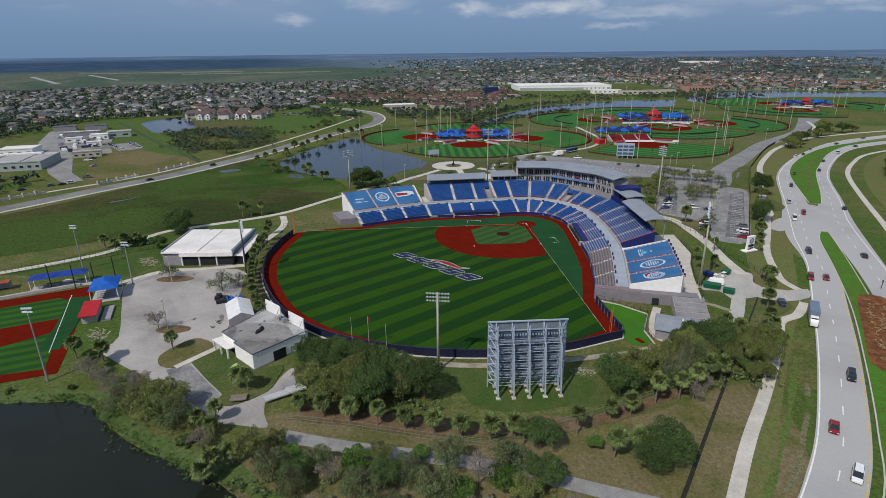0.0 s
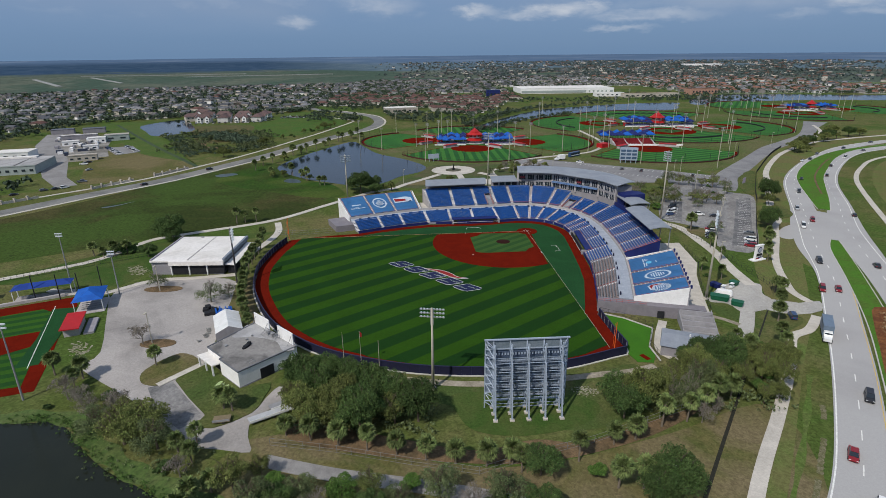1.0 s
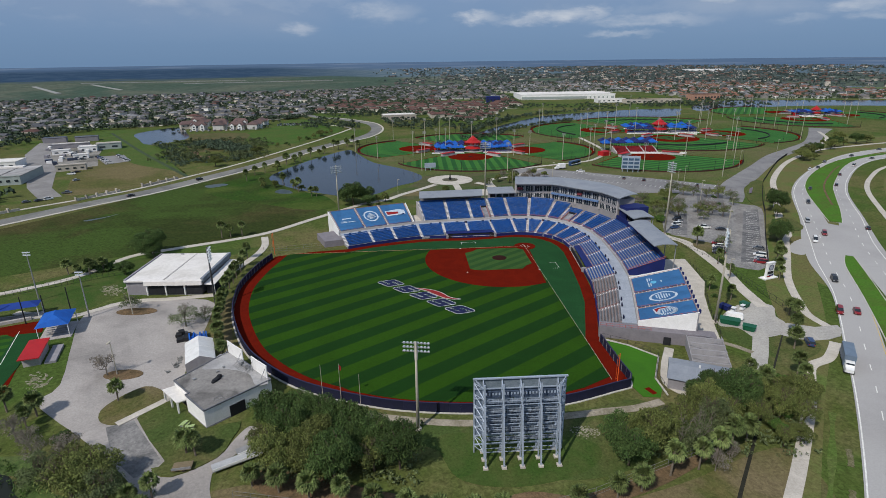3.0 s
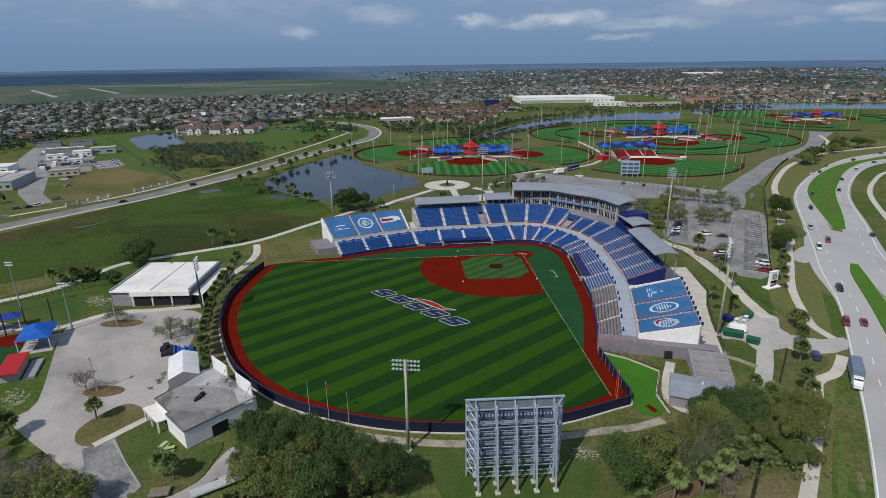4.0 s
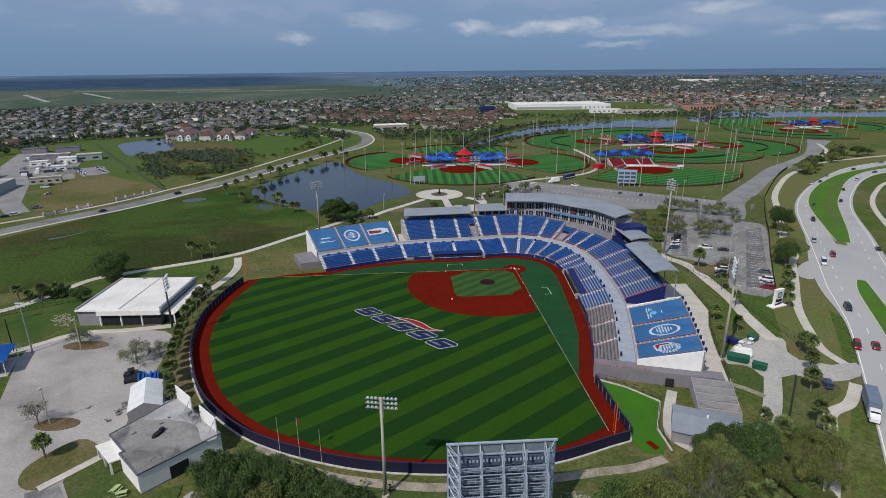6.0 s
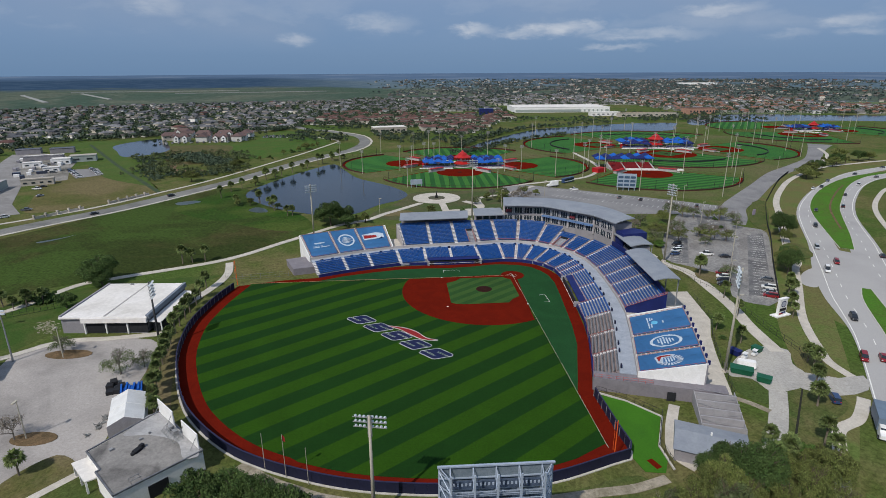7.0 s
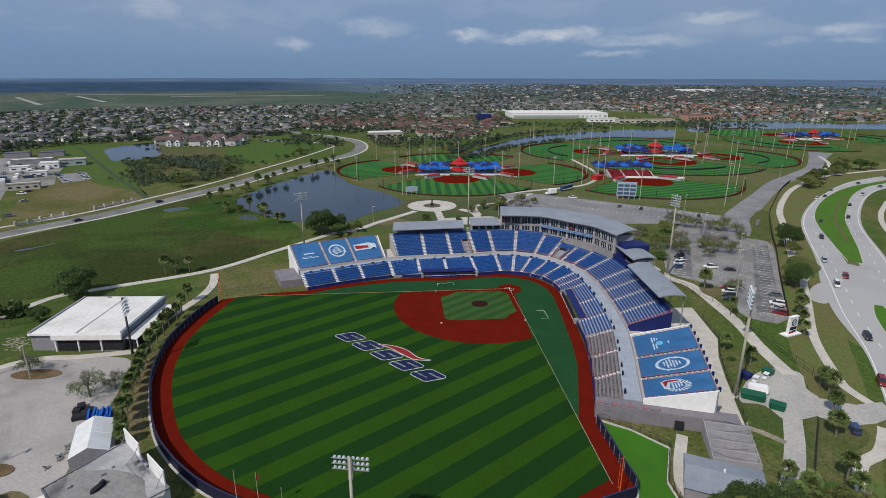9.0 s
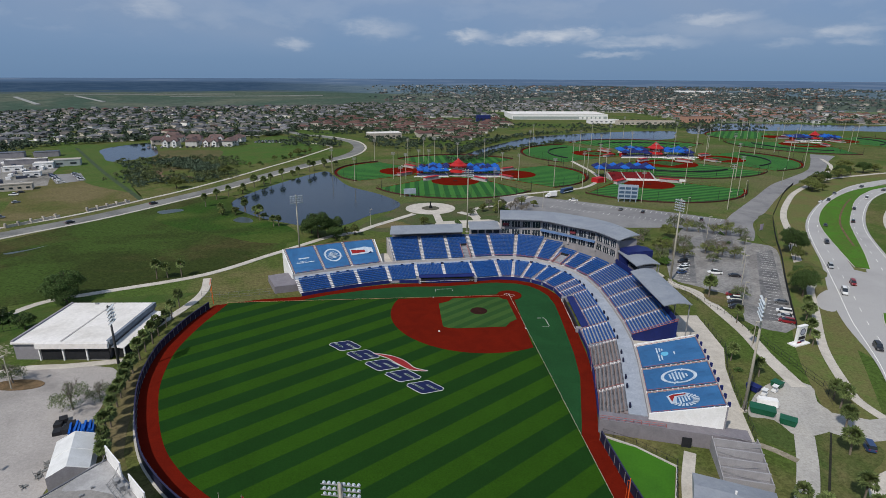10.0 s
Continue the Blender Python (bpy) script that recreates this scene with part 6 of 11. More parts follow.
def barrel(name, label, corners, z, rise, parent_at, material=METALROOF):
    """A curved sheet roof over four corners on posts."""
    t = thing(name, label, "canopy", Matrix.Translation((*parent_at, 0)))
    a, b, c, d = [Vector((p[0] - parent_at[0], p[1] - parent_at[1])) for p in corners]
    g = Geo()
    nu, nw = 6, 10
    for j in range(nw + 1):
        w = j / nw
        for i in range(nu + 1):
            u = i / nu
            p = (a.lerp(b, u)).lerp(d.lerp(c, u), w)
            h = z + rise * math.sin(math.pi * (0.10 + 0.62 * w)) - 0.6 * w
            g.v += [(p.x, p.y, h + 0.3), (p.x, p.y, h)]
    for j in range(nw):
        for i in range(nu):
            k0, k1 = (j * (nu + 1) + i) * 2, ((j + 1) * (nu + 1) + i) * 2
            g.f += [(k0, k0 + 2, k1 + 2, k1), (k0 + 1, k1 + 1, k1 + 3, k0 + 3)]
    for i in range(nu):
        k0 = i * 2
        g.f.append((k0, k0 + 1, k0 + 3, k0 + 2))
        k0 = (nw * (nu + 1) + i) * 2
        g.f.append((k0, k0 + 2, k0 + 3, k0 + 1))
    for j in range(nw):
        for i in (0, nu):
            k0, k1 = (j * (nu + 1) + i) * 2, ((j + 1) * (nu + 1) + i) * 2
            g.f.append((k0, k1, k1 + 1, k0 + 1))
    g.s = [0] * len(g.f)
    part("roof", g, material, t, "curved grey metal roof")
    for j in range(4):
        p = d.lerp(c, 0.05 + 0.3 * j)
        part("post", Geo().tube((p.x, p.y, 0), (p.x, p.y, z + 0.2), 0.18, n=6), STEELFAR, t)
        q_ = a.lerp(b, 0.05 + 0.3 * j)
        tr = Geo()
        for i in range(4):
            w0, w1 = i / 4, (i + 1) / 4
            e0, e1 = q_.lerp(p, w0), q_.lerp(p, w1)
            tr.tube((*e0, z + rise * math.sin(math.pi * (0.10 + 0.62 * w0)) - 0.6 * w0 - 0.1), (*e1, z + rise * math.sin(math.pi * (0.10 + 0.62 * w1)) - 0.6 * w1 - 0.1), 0.09, n=4)
            tr.tube((*e0, z + rise * math.sin(math.pi * (0.10 + 0.62 * w0)) - 0.6 * w0 - 0.1), (*e1, z - 0.2), 0.06, n=4)
        part("truss", tr, STEELFAR, t, "light steel truss")
    return t


barrel("stand_canopy", "curved grey metal canopy over the upper seats", [(38.3, -40.2), (38.6, -11.5), (47.2, -9.5), (46.6, -39.8)], 12.6, 1.5, (42, -26))
sm = barrel("suite_roof", "small curved grey metal roof on glazed box", [(43.2, -4.8), (42.2, 12.6), (50.8, 16.0), (52.4, -2.6)], 12.2, 1.2, (47, 5))
part("box", Geo().box((0.8, 0.5, 0), (6.5, 15.5, 12.0), radians(3)), GREYWALL, sm, "grey rendered box under the roof")
for j in range(4):
    part("window", Geo().box((-2.6, -5.2 + j * 3.7, 10.0), (0.25, 2.8, 1.6), radians(3)), WINDOW, sm, "dark tinted window")
# red and white rail round the upper tier's front
rail = Geo()
pts = [(*bowl(6.2 + i / 4, 4.1), 5.3) for i in range(0, 40)]
for p, q_ in zip(pts, pts[1:]):
    rail.tube(p, q_, 0.05, n=4)
structure("stand_rail", rail, REDRAIL, "thin red rail along the upper seats", "rail")

# ---------------------------------------------------------------- floodlights, scoreboard, buildings round the field
lamp_head = Geo().tube((0, 0, 0), (0, -0.36, -0.2), 0.13, 0.29, 8).mesh("floodlight", [LAMPGLASS])


def stadium_lamp(x, y, h, face, cols=8, rows=4, label="tall concrete mast with a rack of floodlights", pole_mat=POLE):
    t = thing("floodlight_mast", label, "floodlight mast", Matrix.Translation((x, y, 0)), "floodlight masts")
    part("pole", Geo().tube((0, 0, 0), (0, 0, h), 0.40, 0.19, 10), pole_mat, t, "tapered concrete pole", True)
    part("foot", Geo().tube((0, 0, 0), (0, 0, 0.5), 0.75, 0.75, 10), CONCRETE, t, "concrete foot")
    r = Matrix.Rotation(face, 4, "Z")
    w = cols * 0.72
    for j in range(rows):
        z = h - 0.6 - j * 0.95
        g = Geo()
        g.box((0, -0.25, z), (w, 0.12, 0.12))
        b = part("crossarm", g, STEELFAR, t, at=r)
        for i in range(cols):
            part("floodlight", lamp_head, None, b, at=Matrix.Translation((-w / 2 + (i + 0.5) * w / cols, -0.35, z + 0.1)))
    part("ladder_cage", Geo().box((0, 0.25, h - 4.2), (0.7, 0.5, 3.9)), STEELFAR, t, "steel service cage")
    part("control_cabinet", Geo().box((0, 0, 0.5), (0.7, 0.5, 2.2)), STEELFAR, t, "steel control cabinet")
    return t


DARKPOLE = surf("dark_mast_steel", (0.06, 0.06, 0.06), (0.045, 0.045, 0.045), rough=0.6)


def facing(x, y, tx=-30, ty=-40):
    return math.atan2(ty - y, tx - x) + math.pi / 2


for x, y, h, c_, r_ in ((-109, -55, 20.4, 6, 5), (-40.9, -119.6, 21.3, 8, 3), (46, -72, 29, 8, 5), (64.8, 14.6, 32.5, 6, 5), (-87, 52, 26, 8, 4), (-10, 84, 32, 8, 4)):
    if x < -100:
        stadium_lamp(x, y, h, facing(x, y), c_, r_, "tall dark steel mast with a rack of floodlights", DARKPOLE)
    else:
        stadium_lamp(x, y, h, facing(x, y), c_, r_)

# scoreboard seen from behind: open steel frame
board = thing("scoreboard", "tall open grey steel scoreboard frame seen from behind", "scoreboard", Matrix.Translation((-20.4, -128.0, 0)) @ Matrix.Diagonal((1.08, 1, 0.88, 1)))
BA = radians(3.0)
bw, bh = 16.6, 19.6


def bp(u, w, z):
    """u along the board, w behind it."""
    x, y = u, -w
    return (x * math.cos(BA) - y * math.sin(BA), x * math.sin(BA) + y * math.cos(BA), z)


for i in range(5):
    u = -6.7 + 3.35 * i
    part("rear_leg", Geo().hexa([bp(u - .14, 3.9, 0), bp(u + .14, 3.9, 0), bp(u + .14, 3.4, 0), bp(u - .14, 3.4, 0)], [bp(u - .14, 1.9, 14.5), bp(u + .14, 1.9, 14.5), bp(u + .14, 1.4, 14.5), bp(u - .14, 1.4, 14.5)]), STEEL, board)
    part("column", Geo().box(bp(u, 1.2, 0), (0.24, 0.24, bh), BA), STEEL, board)
    part("front_leg", Geo().box(bp(u, -1.2, 0), (0.24, 0.24, bh), BA), STEEL, board)
    for w in (3.65, 1.2, -1.2):
        part("footing", Geo().box(bp(u, w, 0), (0.9, 0.9, 0.45), BA), CONCRETE, board, "concrete footing")
    for j in range(6):
        z = 2.2 + j * 2.9
        part("brace", Geo().tube(bp(u, 1.2, z), bp(u, -1.2, min(z + 2.9, bh)), 0.08, n=4), STEEL, board)
        part("strut", Geo().tube(bp(u, 1.2, z), bp(u, -1.2, z), 0.09, n=4), STEEL, board)
for s in (-1, 1):
    u = s * bw / 2
    for j in range(7):
        z = 2.0 + j * 2.75
        part("strut", Geo().tube(bp(s * 6.7, 1.2, z), bp(u, -1.2, z), 0.09, n=4), STEEL, board)
        part("brace", Geo().tube(bp(s * 6.7, 1.2, z), bp(u, -1.2, min(z + 2.75, bh)), 0.08, n=4), STEEL, board)
        part("strut", Geo().tube(bp(s * 6.7, 3.0 - z * 0.1, z), bp(s * 6.7, 1.2, z), 0.08, n=4), STEEL, board)
    part("side_column", Geo().box(bp(u, -1.3, 0), (0.24, 0.24, bh), BA), STEEL, board)
GRATE = surf("blue_grey_grating", (0.24, 0.285, 0.34), (0.19, 0.225, 0.275), scale=1.0, rough=0.6, metal=0.3)
CABINET = surf("dark_cabinet", (0.075, 0.10, 0.145), (0.045, 0.064, 0.10), scale=1.2, rough=0.5)
for j in range(8):
    z = 2.2 + j * 2.45
    part("beam", Geo().hexa([bp(-bw / 2, -1.0, z), bp(-bw / 2, -1.3, z), bp(bw / 2, -1.3, z), bp(bw / 2, -1.0, z)], [bp(-bw / 2, -1.0, z + .22), bp(-bw / 2, -1.3, z + .22), bp(bw / 2, -1.3, z + .22), bp(bw / 2, -1.0, z + .22)]), STEEL, board)
    if j > 5:
        continue
    for w in (1.2, 0.1):
        part("ledger", Geo().tube(bp(-6.8, w, z), bp(6.8, w, z), 0.09, n=4), STEEL, board)
    if j == 0:
        continue
    part("walkway", Geo().hexa([bp(-6.9, 0.55, z), bp(-6.9, -0.5, z), bp(6.9, -0.5, z), bp(6.9, 0.55, z)], [bp(-6.9, 0.55, z + .06), bp(-6.9, -0.5, z + .06), bp(6.9, -0.5, z + .06), bp(6.9, 0.55, z + .06)]), GRATE, board, "blue-grey steel grating walkway")
    for h in (0.55, 1.1):
        part("walkway_rail", Geo().tube(bp(-6.8, 0.6, z + h), bp(6.8, 0.6, z + h), 0.05, n=4), STEEL, board)
    for i in range(17):
        u = -6.7 + 0.8375 * i
        part("baluster", Geo().tube(bp(u, 0.6, z), bp(u, 0.6, z + 1.1), 0.035, n=4), STEEL, board)
    # dark backs of the display cabinets
    for i in range(4):
        u = -5.0 + 3.35 * i
        if j < 5:
            part("cross_bar", Geo().tube(bp(u - 1.6, -0.9, z + 0.9), bp(u + 1.6, -0.9, z + 0.9), 0.08, n=4).tube(bp(u - 1.6, -0.9, z + 1.7), bp(u + 1.6, -0.9, z + 1.7), 0.08, n=4), STEEL, board)
            part("junction_box", Geo().box(bp(u + 0.5 - 0.25 * (j % 3), -0.7, z + 0.9), (0.8, 0.3, 0.7), BA), CABINET, board, "small dark cabinet")
            continue
        part("cabinet_back", Geo().box(bp(u, -0.9, z + 0.5), (3.0, 0.4, 1.5), BA), CABINET, board, "dark display cabinet back")
        for k_ in range(5):
            part("cabinet_fan", Geo().box(bp(u - 1.2 + 0.6 * k_, -0.66, z + 1.2), (0.30, 0.12, 0.55), BA), STEEL, board, "pale grey cabinet fan")
part("top_screen", Geo().hexa([bp(-8.2, -1.2, 16.9), bp(8.2, -1.2, 16.9), bp(8.2, -1.35, 16.9), bp(-8.2, -1.35, 16.9)], [bp(-8.2, -1.2, 19.4), bp(8.2, -1.2, 19.4), bp(8.2, -1.35, 19.4), bp(-8.2, -1.35, 19.4)]), surf("blue_grey_mesh", (0.17, 0.205, 0.235), (0.125, 0.16, 0.185), scale=1.0, grain=0.2), board, "blue-grey backing panel")
part("display_back", Geo().hexa([bp(-8.2, -1.45, 4.2), bp(8.2, -1.45, 4.2), bp(8.2, -1.7, 4.2), bp(-8.2, -1.7, 4.2)], [bp(-8.2, -1.45, 16.8), bp(8.2, -1.45, 16.8), bp(8.2, -1.7, 16.8), bp(-8.2, -1.7, 16.8)]), surf("display_back_sheet", (0.23, 0.285, 0.35), (0.16, 0.20, 0.26), scale=0.8, grain=0.2), board, "blue-grey back of the display")
for u in (-6.7, -3.35, 0, 3.35, 6.7):
    part("post", Geo().tube(bp(u, -1.1, 16.9), bp(u, -1.1, 19.5), 0.11, n=4), STEEL, board)
for s_ in (-1, 1):
    part("brace", Geo().tube(bp(s_ * 6.7, -0.9, 16.6), bp(s_ * 8.2, -1.1, 19.4), 0.09, n=4), STEEL, board)
part("top_beam", Geo().box(bp(0, -1.0, bh - 0.1), (bw + 0.5, 0.4, 0.3), BA), STEEL, board)

# foul poles and flagpoles
for a, b, lab in ((105.6, 0.2, "orange foul pole at the outfield wall"), (0.2, 103.6, "orange foul pole at the outfield wall")):
    x, y = fld(a, b)
    t = thing("foul_pole", lab, "foul pole", Matrix.Translation((x, y, 0)), "foul poles")
    part("pole", Geo().tube((0, 0, 0), (0, 0, 9.5), 0.11, 0.09, 8), ORANGE, t)
    part("screen", Geo().tube((-0.45, 0, 2.6), (-0.45, 0, 9.2), 0.04, n=5).tube((-0.45, 0, 2.7), (0, 0, 2.7), 0.04, n=4).tube((-0.45, 0, 9.1), (0, 0, 9.1), 0.04, n=4), ORANGE, t, "thin orange wing rail")
for x, y, h in ((-64.0, -106.6, 8.5), (-59.2, -109, 10.0), (-54.4, -111, 8.5)):
    t = thing("flagpole", "slim pale flagpole behind the outfield wall", "flagpole", Matrix.Translation((x, y, 0)), "flagpoles")
    part("pole", Geo().tube((0, 0, 0), (0, 0, h), 0.08, 0.05, 6), POLE, t)
    g = Geo()
    for i in range(5):
        g.face([(0.05 + 0.10 * i, 0.1 * math.sin(i), h - 0.2 - i * 0.05), (0.05 + 0.10 * i, 0.1 * math.sin(i), h - 1.6), (0.15 + 0.10 * i, 0.1 * math.sin(i + 1), h - 1.65), (0.15 + 0.10 * i, 0.1 * math.sin(i + 1), h - 0.25 - i * 0.05)])
    if h > 9:
        part("flag", g, LOGORED, t, "limp hanging flag")

# batting building with a white roof
cage = thing("batting_building", "low grey building with a broad white membrane roof", "building", Matrix.Translation((-130, -32, 0)))
cw, cl = 25.5, 26.5
part("wall", Geo().box((0, 0, 0), (cw, cl, 5.0), radians(-1)), GREYWALL, cage, "grey corrugated walls")
part("roof", Geo().hexa([(-cw / 2 - .3, -cl / 2 - .6, 5.0), (cw / 2 + .3, -cl / 2 - .6, 5.0), (cw / 2 + .3, cl / 2 + .3, 5.0), (-cw / 2 - .3, cl / 2 + .3, 5.0)], [(-cw / 2 - .3, -cl / 2 - .6, 5.5), (cw / 2 + .3, -cl / 2 - .6, 5.5), (cw / 2 + .3, cl / 2 + .3, 5.6), (-cw / 2 - .3, cl / 2 + .3, 5.6)]), WHITEROOF, cage, "white membrane roof")
part("ridge_seam", Geo().box((0.5, 0, 5.55), (0.5, cl, 0.10), radians(-1)), surf("roof_seam", (0.45, 0.43, 0.40), grain=0.1), cage, "raised roof seam")
part("fascia", Geo().box((3.6, -cl / 2 - 0.9, 3.9), (19.6, 0.8, 1.5)), WHITEROOF, cage, "deep white fascia")
part("parapet", Geo().box((-cw / 2 - 0.1, 0, 4.6), (0.6, cl + 0.4, 1.3)), GREYWALL, cage, "grey parapet")
part("parapet", Geo().box((cw / 2 + 0.4, 0, 4.4), (0.9, cl, 1.5)), surf("blue_grey_gutter", (0.20, 0.23, 0.27), grain=0.1), cage, "blue-grey gutter band")
part("lean_to_roof", Geo().hexa([(cw / 2 + .8, -cl / 2, 3.6), (cw / 2 + 4.2, -cl / 2, 3.3), (cw / 2 + 4.2, cl / 2 - 2, 3.3), (cw / 2 + .8, cl / 2 - 2, 3.6)], [(cw / 2 + .8, -cl / 2, 3.8), (cw / 2 + 4.2, -cl / 2, 3.5), (cw / 2 + 4.2, cl / 2 - 2, 3.5), (cw / 2 + .8, cl / 2 - 2, 3.8)]), WHITEROOF, cage, "white lean-to roof")
for i in range(3):
    part("opening", Geo().box((-2.6 + i * 6.4, -cl / 2 - 0.12, 0.3), (5.6, 0.3, 3.2)), DARK, cage, "dark netted opening")
    part("opening_post", Geo().box((-5.8 + i * 6.4, -cl / 2 - 0.4, 0), (0.35, 0.35, 3.9)), WHITE, cage, "white post")
for i in range(4):
    part("side_post", Geo().box((cw / 2 + 4.1, -cl / 2 + 0.3 + i * 8, 0), (0.3, 0.3, 3.4)), WHITE, cage)
part("side_netting", Geo().box((cw / 2 + 2.4, 0, 0), (2.4, cl - 2, 3.2)), DARK, cage, "dark netting under the lean-to")
part("roof_unit", Geo().box((-4.5, cl / 2 - 0.9, 5.5), (1.0, 0.6, 0.5)), STEELFAR, cage)

# white clubhouse with a flat dirty roof
hut = thing("clubhouse", "white flat-roofed building with dirty grey roof", "building", Matrix.Translation((-86.9, -118.2, 0)) @ Matrix.Rotation(math.atan2(11.9, 11.0), 4, "Z"))
HL = 16.2
ring = [(0, 0), (HL, 0), (HL, 20.0), (0.8, 16.8), (0.8, 9.0), (0, 9.0)]
part("wall", Geo().prism(ring, 0, 4.5), WHITE, hut, "white rendered walls")
part("plinth", Geo().prism([(-0.06, -0.06), (HL + 0.06, -0.06), (HL + 0.06, 20.1), (0.74, 16.9), (0.74, 9.06), (-0.06, 9.06)], 0, 0.35), GREYWALL, hut, "grey plinth at the foot of the walls")
part("roof", Geo().prism([(0.2, 0.2), (HL - .2, 0.2), (HL - .2, 19.75), (1.0, 16.55), (1.0, 8.8), (0.2, 8.8)], 4.4, 4.56), FLATROOF, hut, "dirty grey roof membrane")
part("roof_sheet", Geo().prism(spline([(12.6, 0.5), (15.8, 0.5), (15.8, 19.3), (9.0, 17.9), (7.6, 16.6), (9.6, 14.6), (11.0, 13.2), (12.4, 10.8), (13.4, 8.6), (14.0, 5.4)], 3, True), 4.5, 4.568),
     surf("clean_roof_membrane", (0.36, 0.355, 0.35), (0.29, 0.285, 0.28), scale=0.25, fine=1.5, grain=0.15, rough=0.85), hut, "paler clean part of the roof membrane")
EAVE = surf("dark_roof_edge", (0.15, 0.155, 0.17), (0.11, 0.115, 0.125), scale=0.5, rough=0.6, grain=0.15)
rim = Geo()
for p, q_ in zip(ring, ring[1:] + ring[:1]):
    rim.ribbon([p, q_], 0.26, 4.42, 4.74)
part("parapet", rim, EAVE, hut, "thin dark roof edging")
part("porch_roof", Geo().prism([(-1.9, 9.6), (0.78, 9.1), (0.78, 17.0), (-1.9, 17.4)], 2.95, 3.2), WHITEROOF, hut, "pale porch roof")
for y in (9.9, 13.4, 17.0):
    part("porch_post", Geo().box((-1.65, y, 0), (0.35, 0.35, 2.95)), WHITE, hut)
# shade under the porch roof, put in as a near-black wall panel
part("porch_shade", Geo().box((0.72, 13, 0.36), (0.2, 6.0, 2.4)), DARK, hut, "dark panel standing for porch shade")
part("garage_door", Geo().box((7.4, -0.08, 0), (3.6, 0.2, 2.8)), DARK, hut, "dark open garage door")
part("door", Geo().box((13.2, -0.08, 0), (1.1, 0.2, 2.2)), DARK, hut, "dark door")
part("roof_unit", Geo().box((7.6, 9.4, 4.56), (1.7, 1.0, 0.55), 0.4).box((8.6, 9.9, 4.56), (0.8, 0.7, 0.8), 0.4).tube((6.6, 9.0, 4.56), (6.6, 9.0, 4.95), 0.45, 0.4, 10), DARK, hut, "dark roof fan and ducts")
part("roof_vents", Geo().box((9.4, 12.6, 4.56), (0.6, 0.5, 0.4)).box((4.2, 13.6, 4.56), (0.7, 0.7, 0.35)).box((11.4, 13.4, 4.56), (0.4, 0.4, 0.4)), STEELFAR, hut, "small roof vents")
hatch = Geo()
for y in (0.3, 1.3):
    hatch.tube((3.2, y, 5.5), (4.9, y, 5.5), 0.05, n=4)
    for u in (3.2, 4.9):
        hatch.tube((u, y, 4.56), (u, y, 5.5), 0.05, n=4)
part("ladder_rail", hatch, STEELFAR, hut, "grey guard rail at the roof ladder")
rack = Geo()
for i in range(7):
    rack.tube((HL - 2.9, 6.4 + i * 1.0, 4.56), (HL - 1.0, 6.4 + i * 1.0, 6.0), 0.05, n=4)
    rack.tube((HL - 1.0, 6.4 + i * 1.0, 4.56), (HL - 1.0, 6.4 + i * 1.0, 6.0), 0.05, n=4)
for k_ in range(4):
    rack.tube((HL - 2.9 + 0.6 * k_, 6.2, 4.7 + 0.42 * k_), (HL - 2.9 + 0.6 * k_, 12.6, 4.7 + 0.42 * k_), 0.05, n=4)
rack.box((HL - 1.4, 8.8, 4.9), (0.9, 1.1, 0.9)).box((HL - 1.4, 11.0, 4.9), (0.9, 1.1, 0.9))
tagged(part("air_handler", rack, STEELFAR, hut, "grey rooftop air units on a rack"), kind="stuff")
for y0, y1 in ((1.0, 8.0), (12.2, 19.7)):
    part("windscreen", Geo().hexa([(HL - .32, y0, 4.56), (HL - .1, y0, 4.56), (HL - .1, y1, 4.56), (HL - .32, y1, 4.56)], [(HL - .32, y0, 7.9), (HL - .1, y0, 7.9), (HL - .1, y1, 7.9), (HL - .32, y1, 7.9)]), WHITE, hut, "tall plain white panel")
    for yy in (y0 + 0.7, y1 - 0.7):
        part("windscreen_brace", Geo().tube((HL - 1.7, yy, 4.56), (HL - 0.25, yy, 6.9), 0.07, n=4), STEELFAR, hut)

# two pale green picnic benches on the plot
BENCHGREEN = surf("pale_green_bench_paint", (0.36, 0.46, 0.20), (0.28, 0.37, 0.15), scale=1.0, fine=4.0, grain=0.2, rough=0.6)
for x, y, a in ((-92.1, -117.2, 75), (-90.4, -118.4, 20)):
    t = thing("picnic_bench", "pale green picnic bench on the grass plot", "bench", Matrix.Translation((x, y, 0.19)) @ Matrix.Rotation(radians(a), 4, "Z"), "picnic benches")
    part("tabletop", Geo().box((0, 0, 0.68), (1.9, 0.8, 0.07)), BENCHGREEN, t)
    for sy in (-0.72, 0.72):
        part("seat", Geo().box((0, sy, 0.40), (1.9, 0.3, 0.06)), BENCHGREEN, t)
    for sx in (-0.6, 0.6):
        part("leg", Geo().box((sx, 0, 0.0), (0.09, 1.5, 0.40)).box((sx, 0, 0.40), (0.09, 0.5, 0.28)), STEELFAR, t, "grey metal leg")

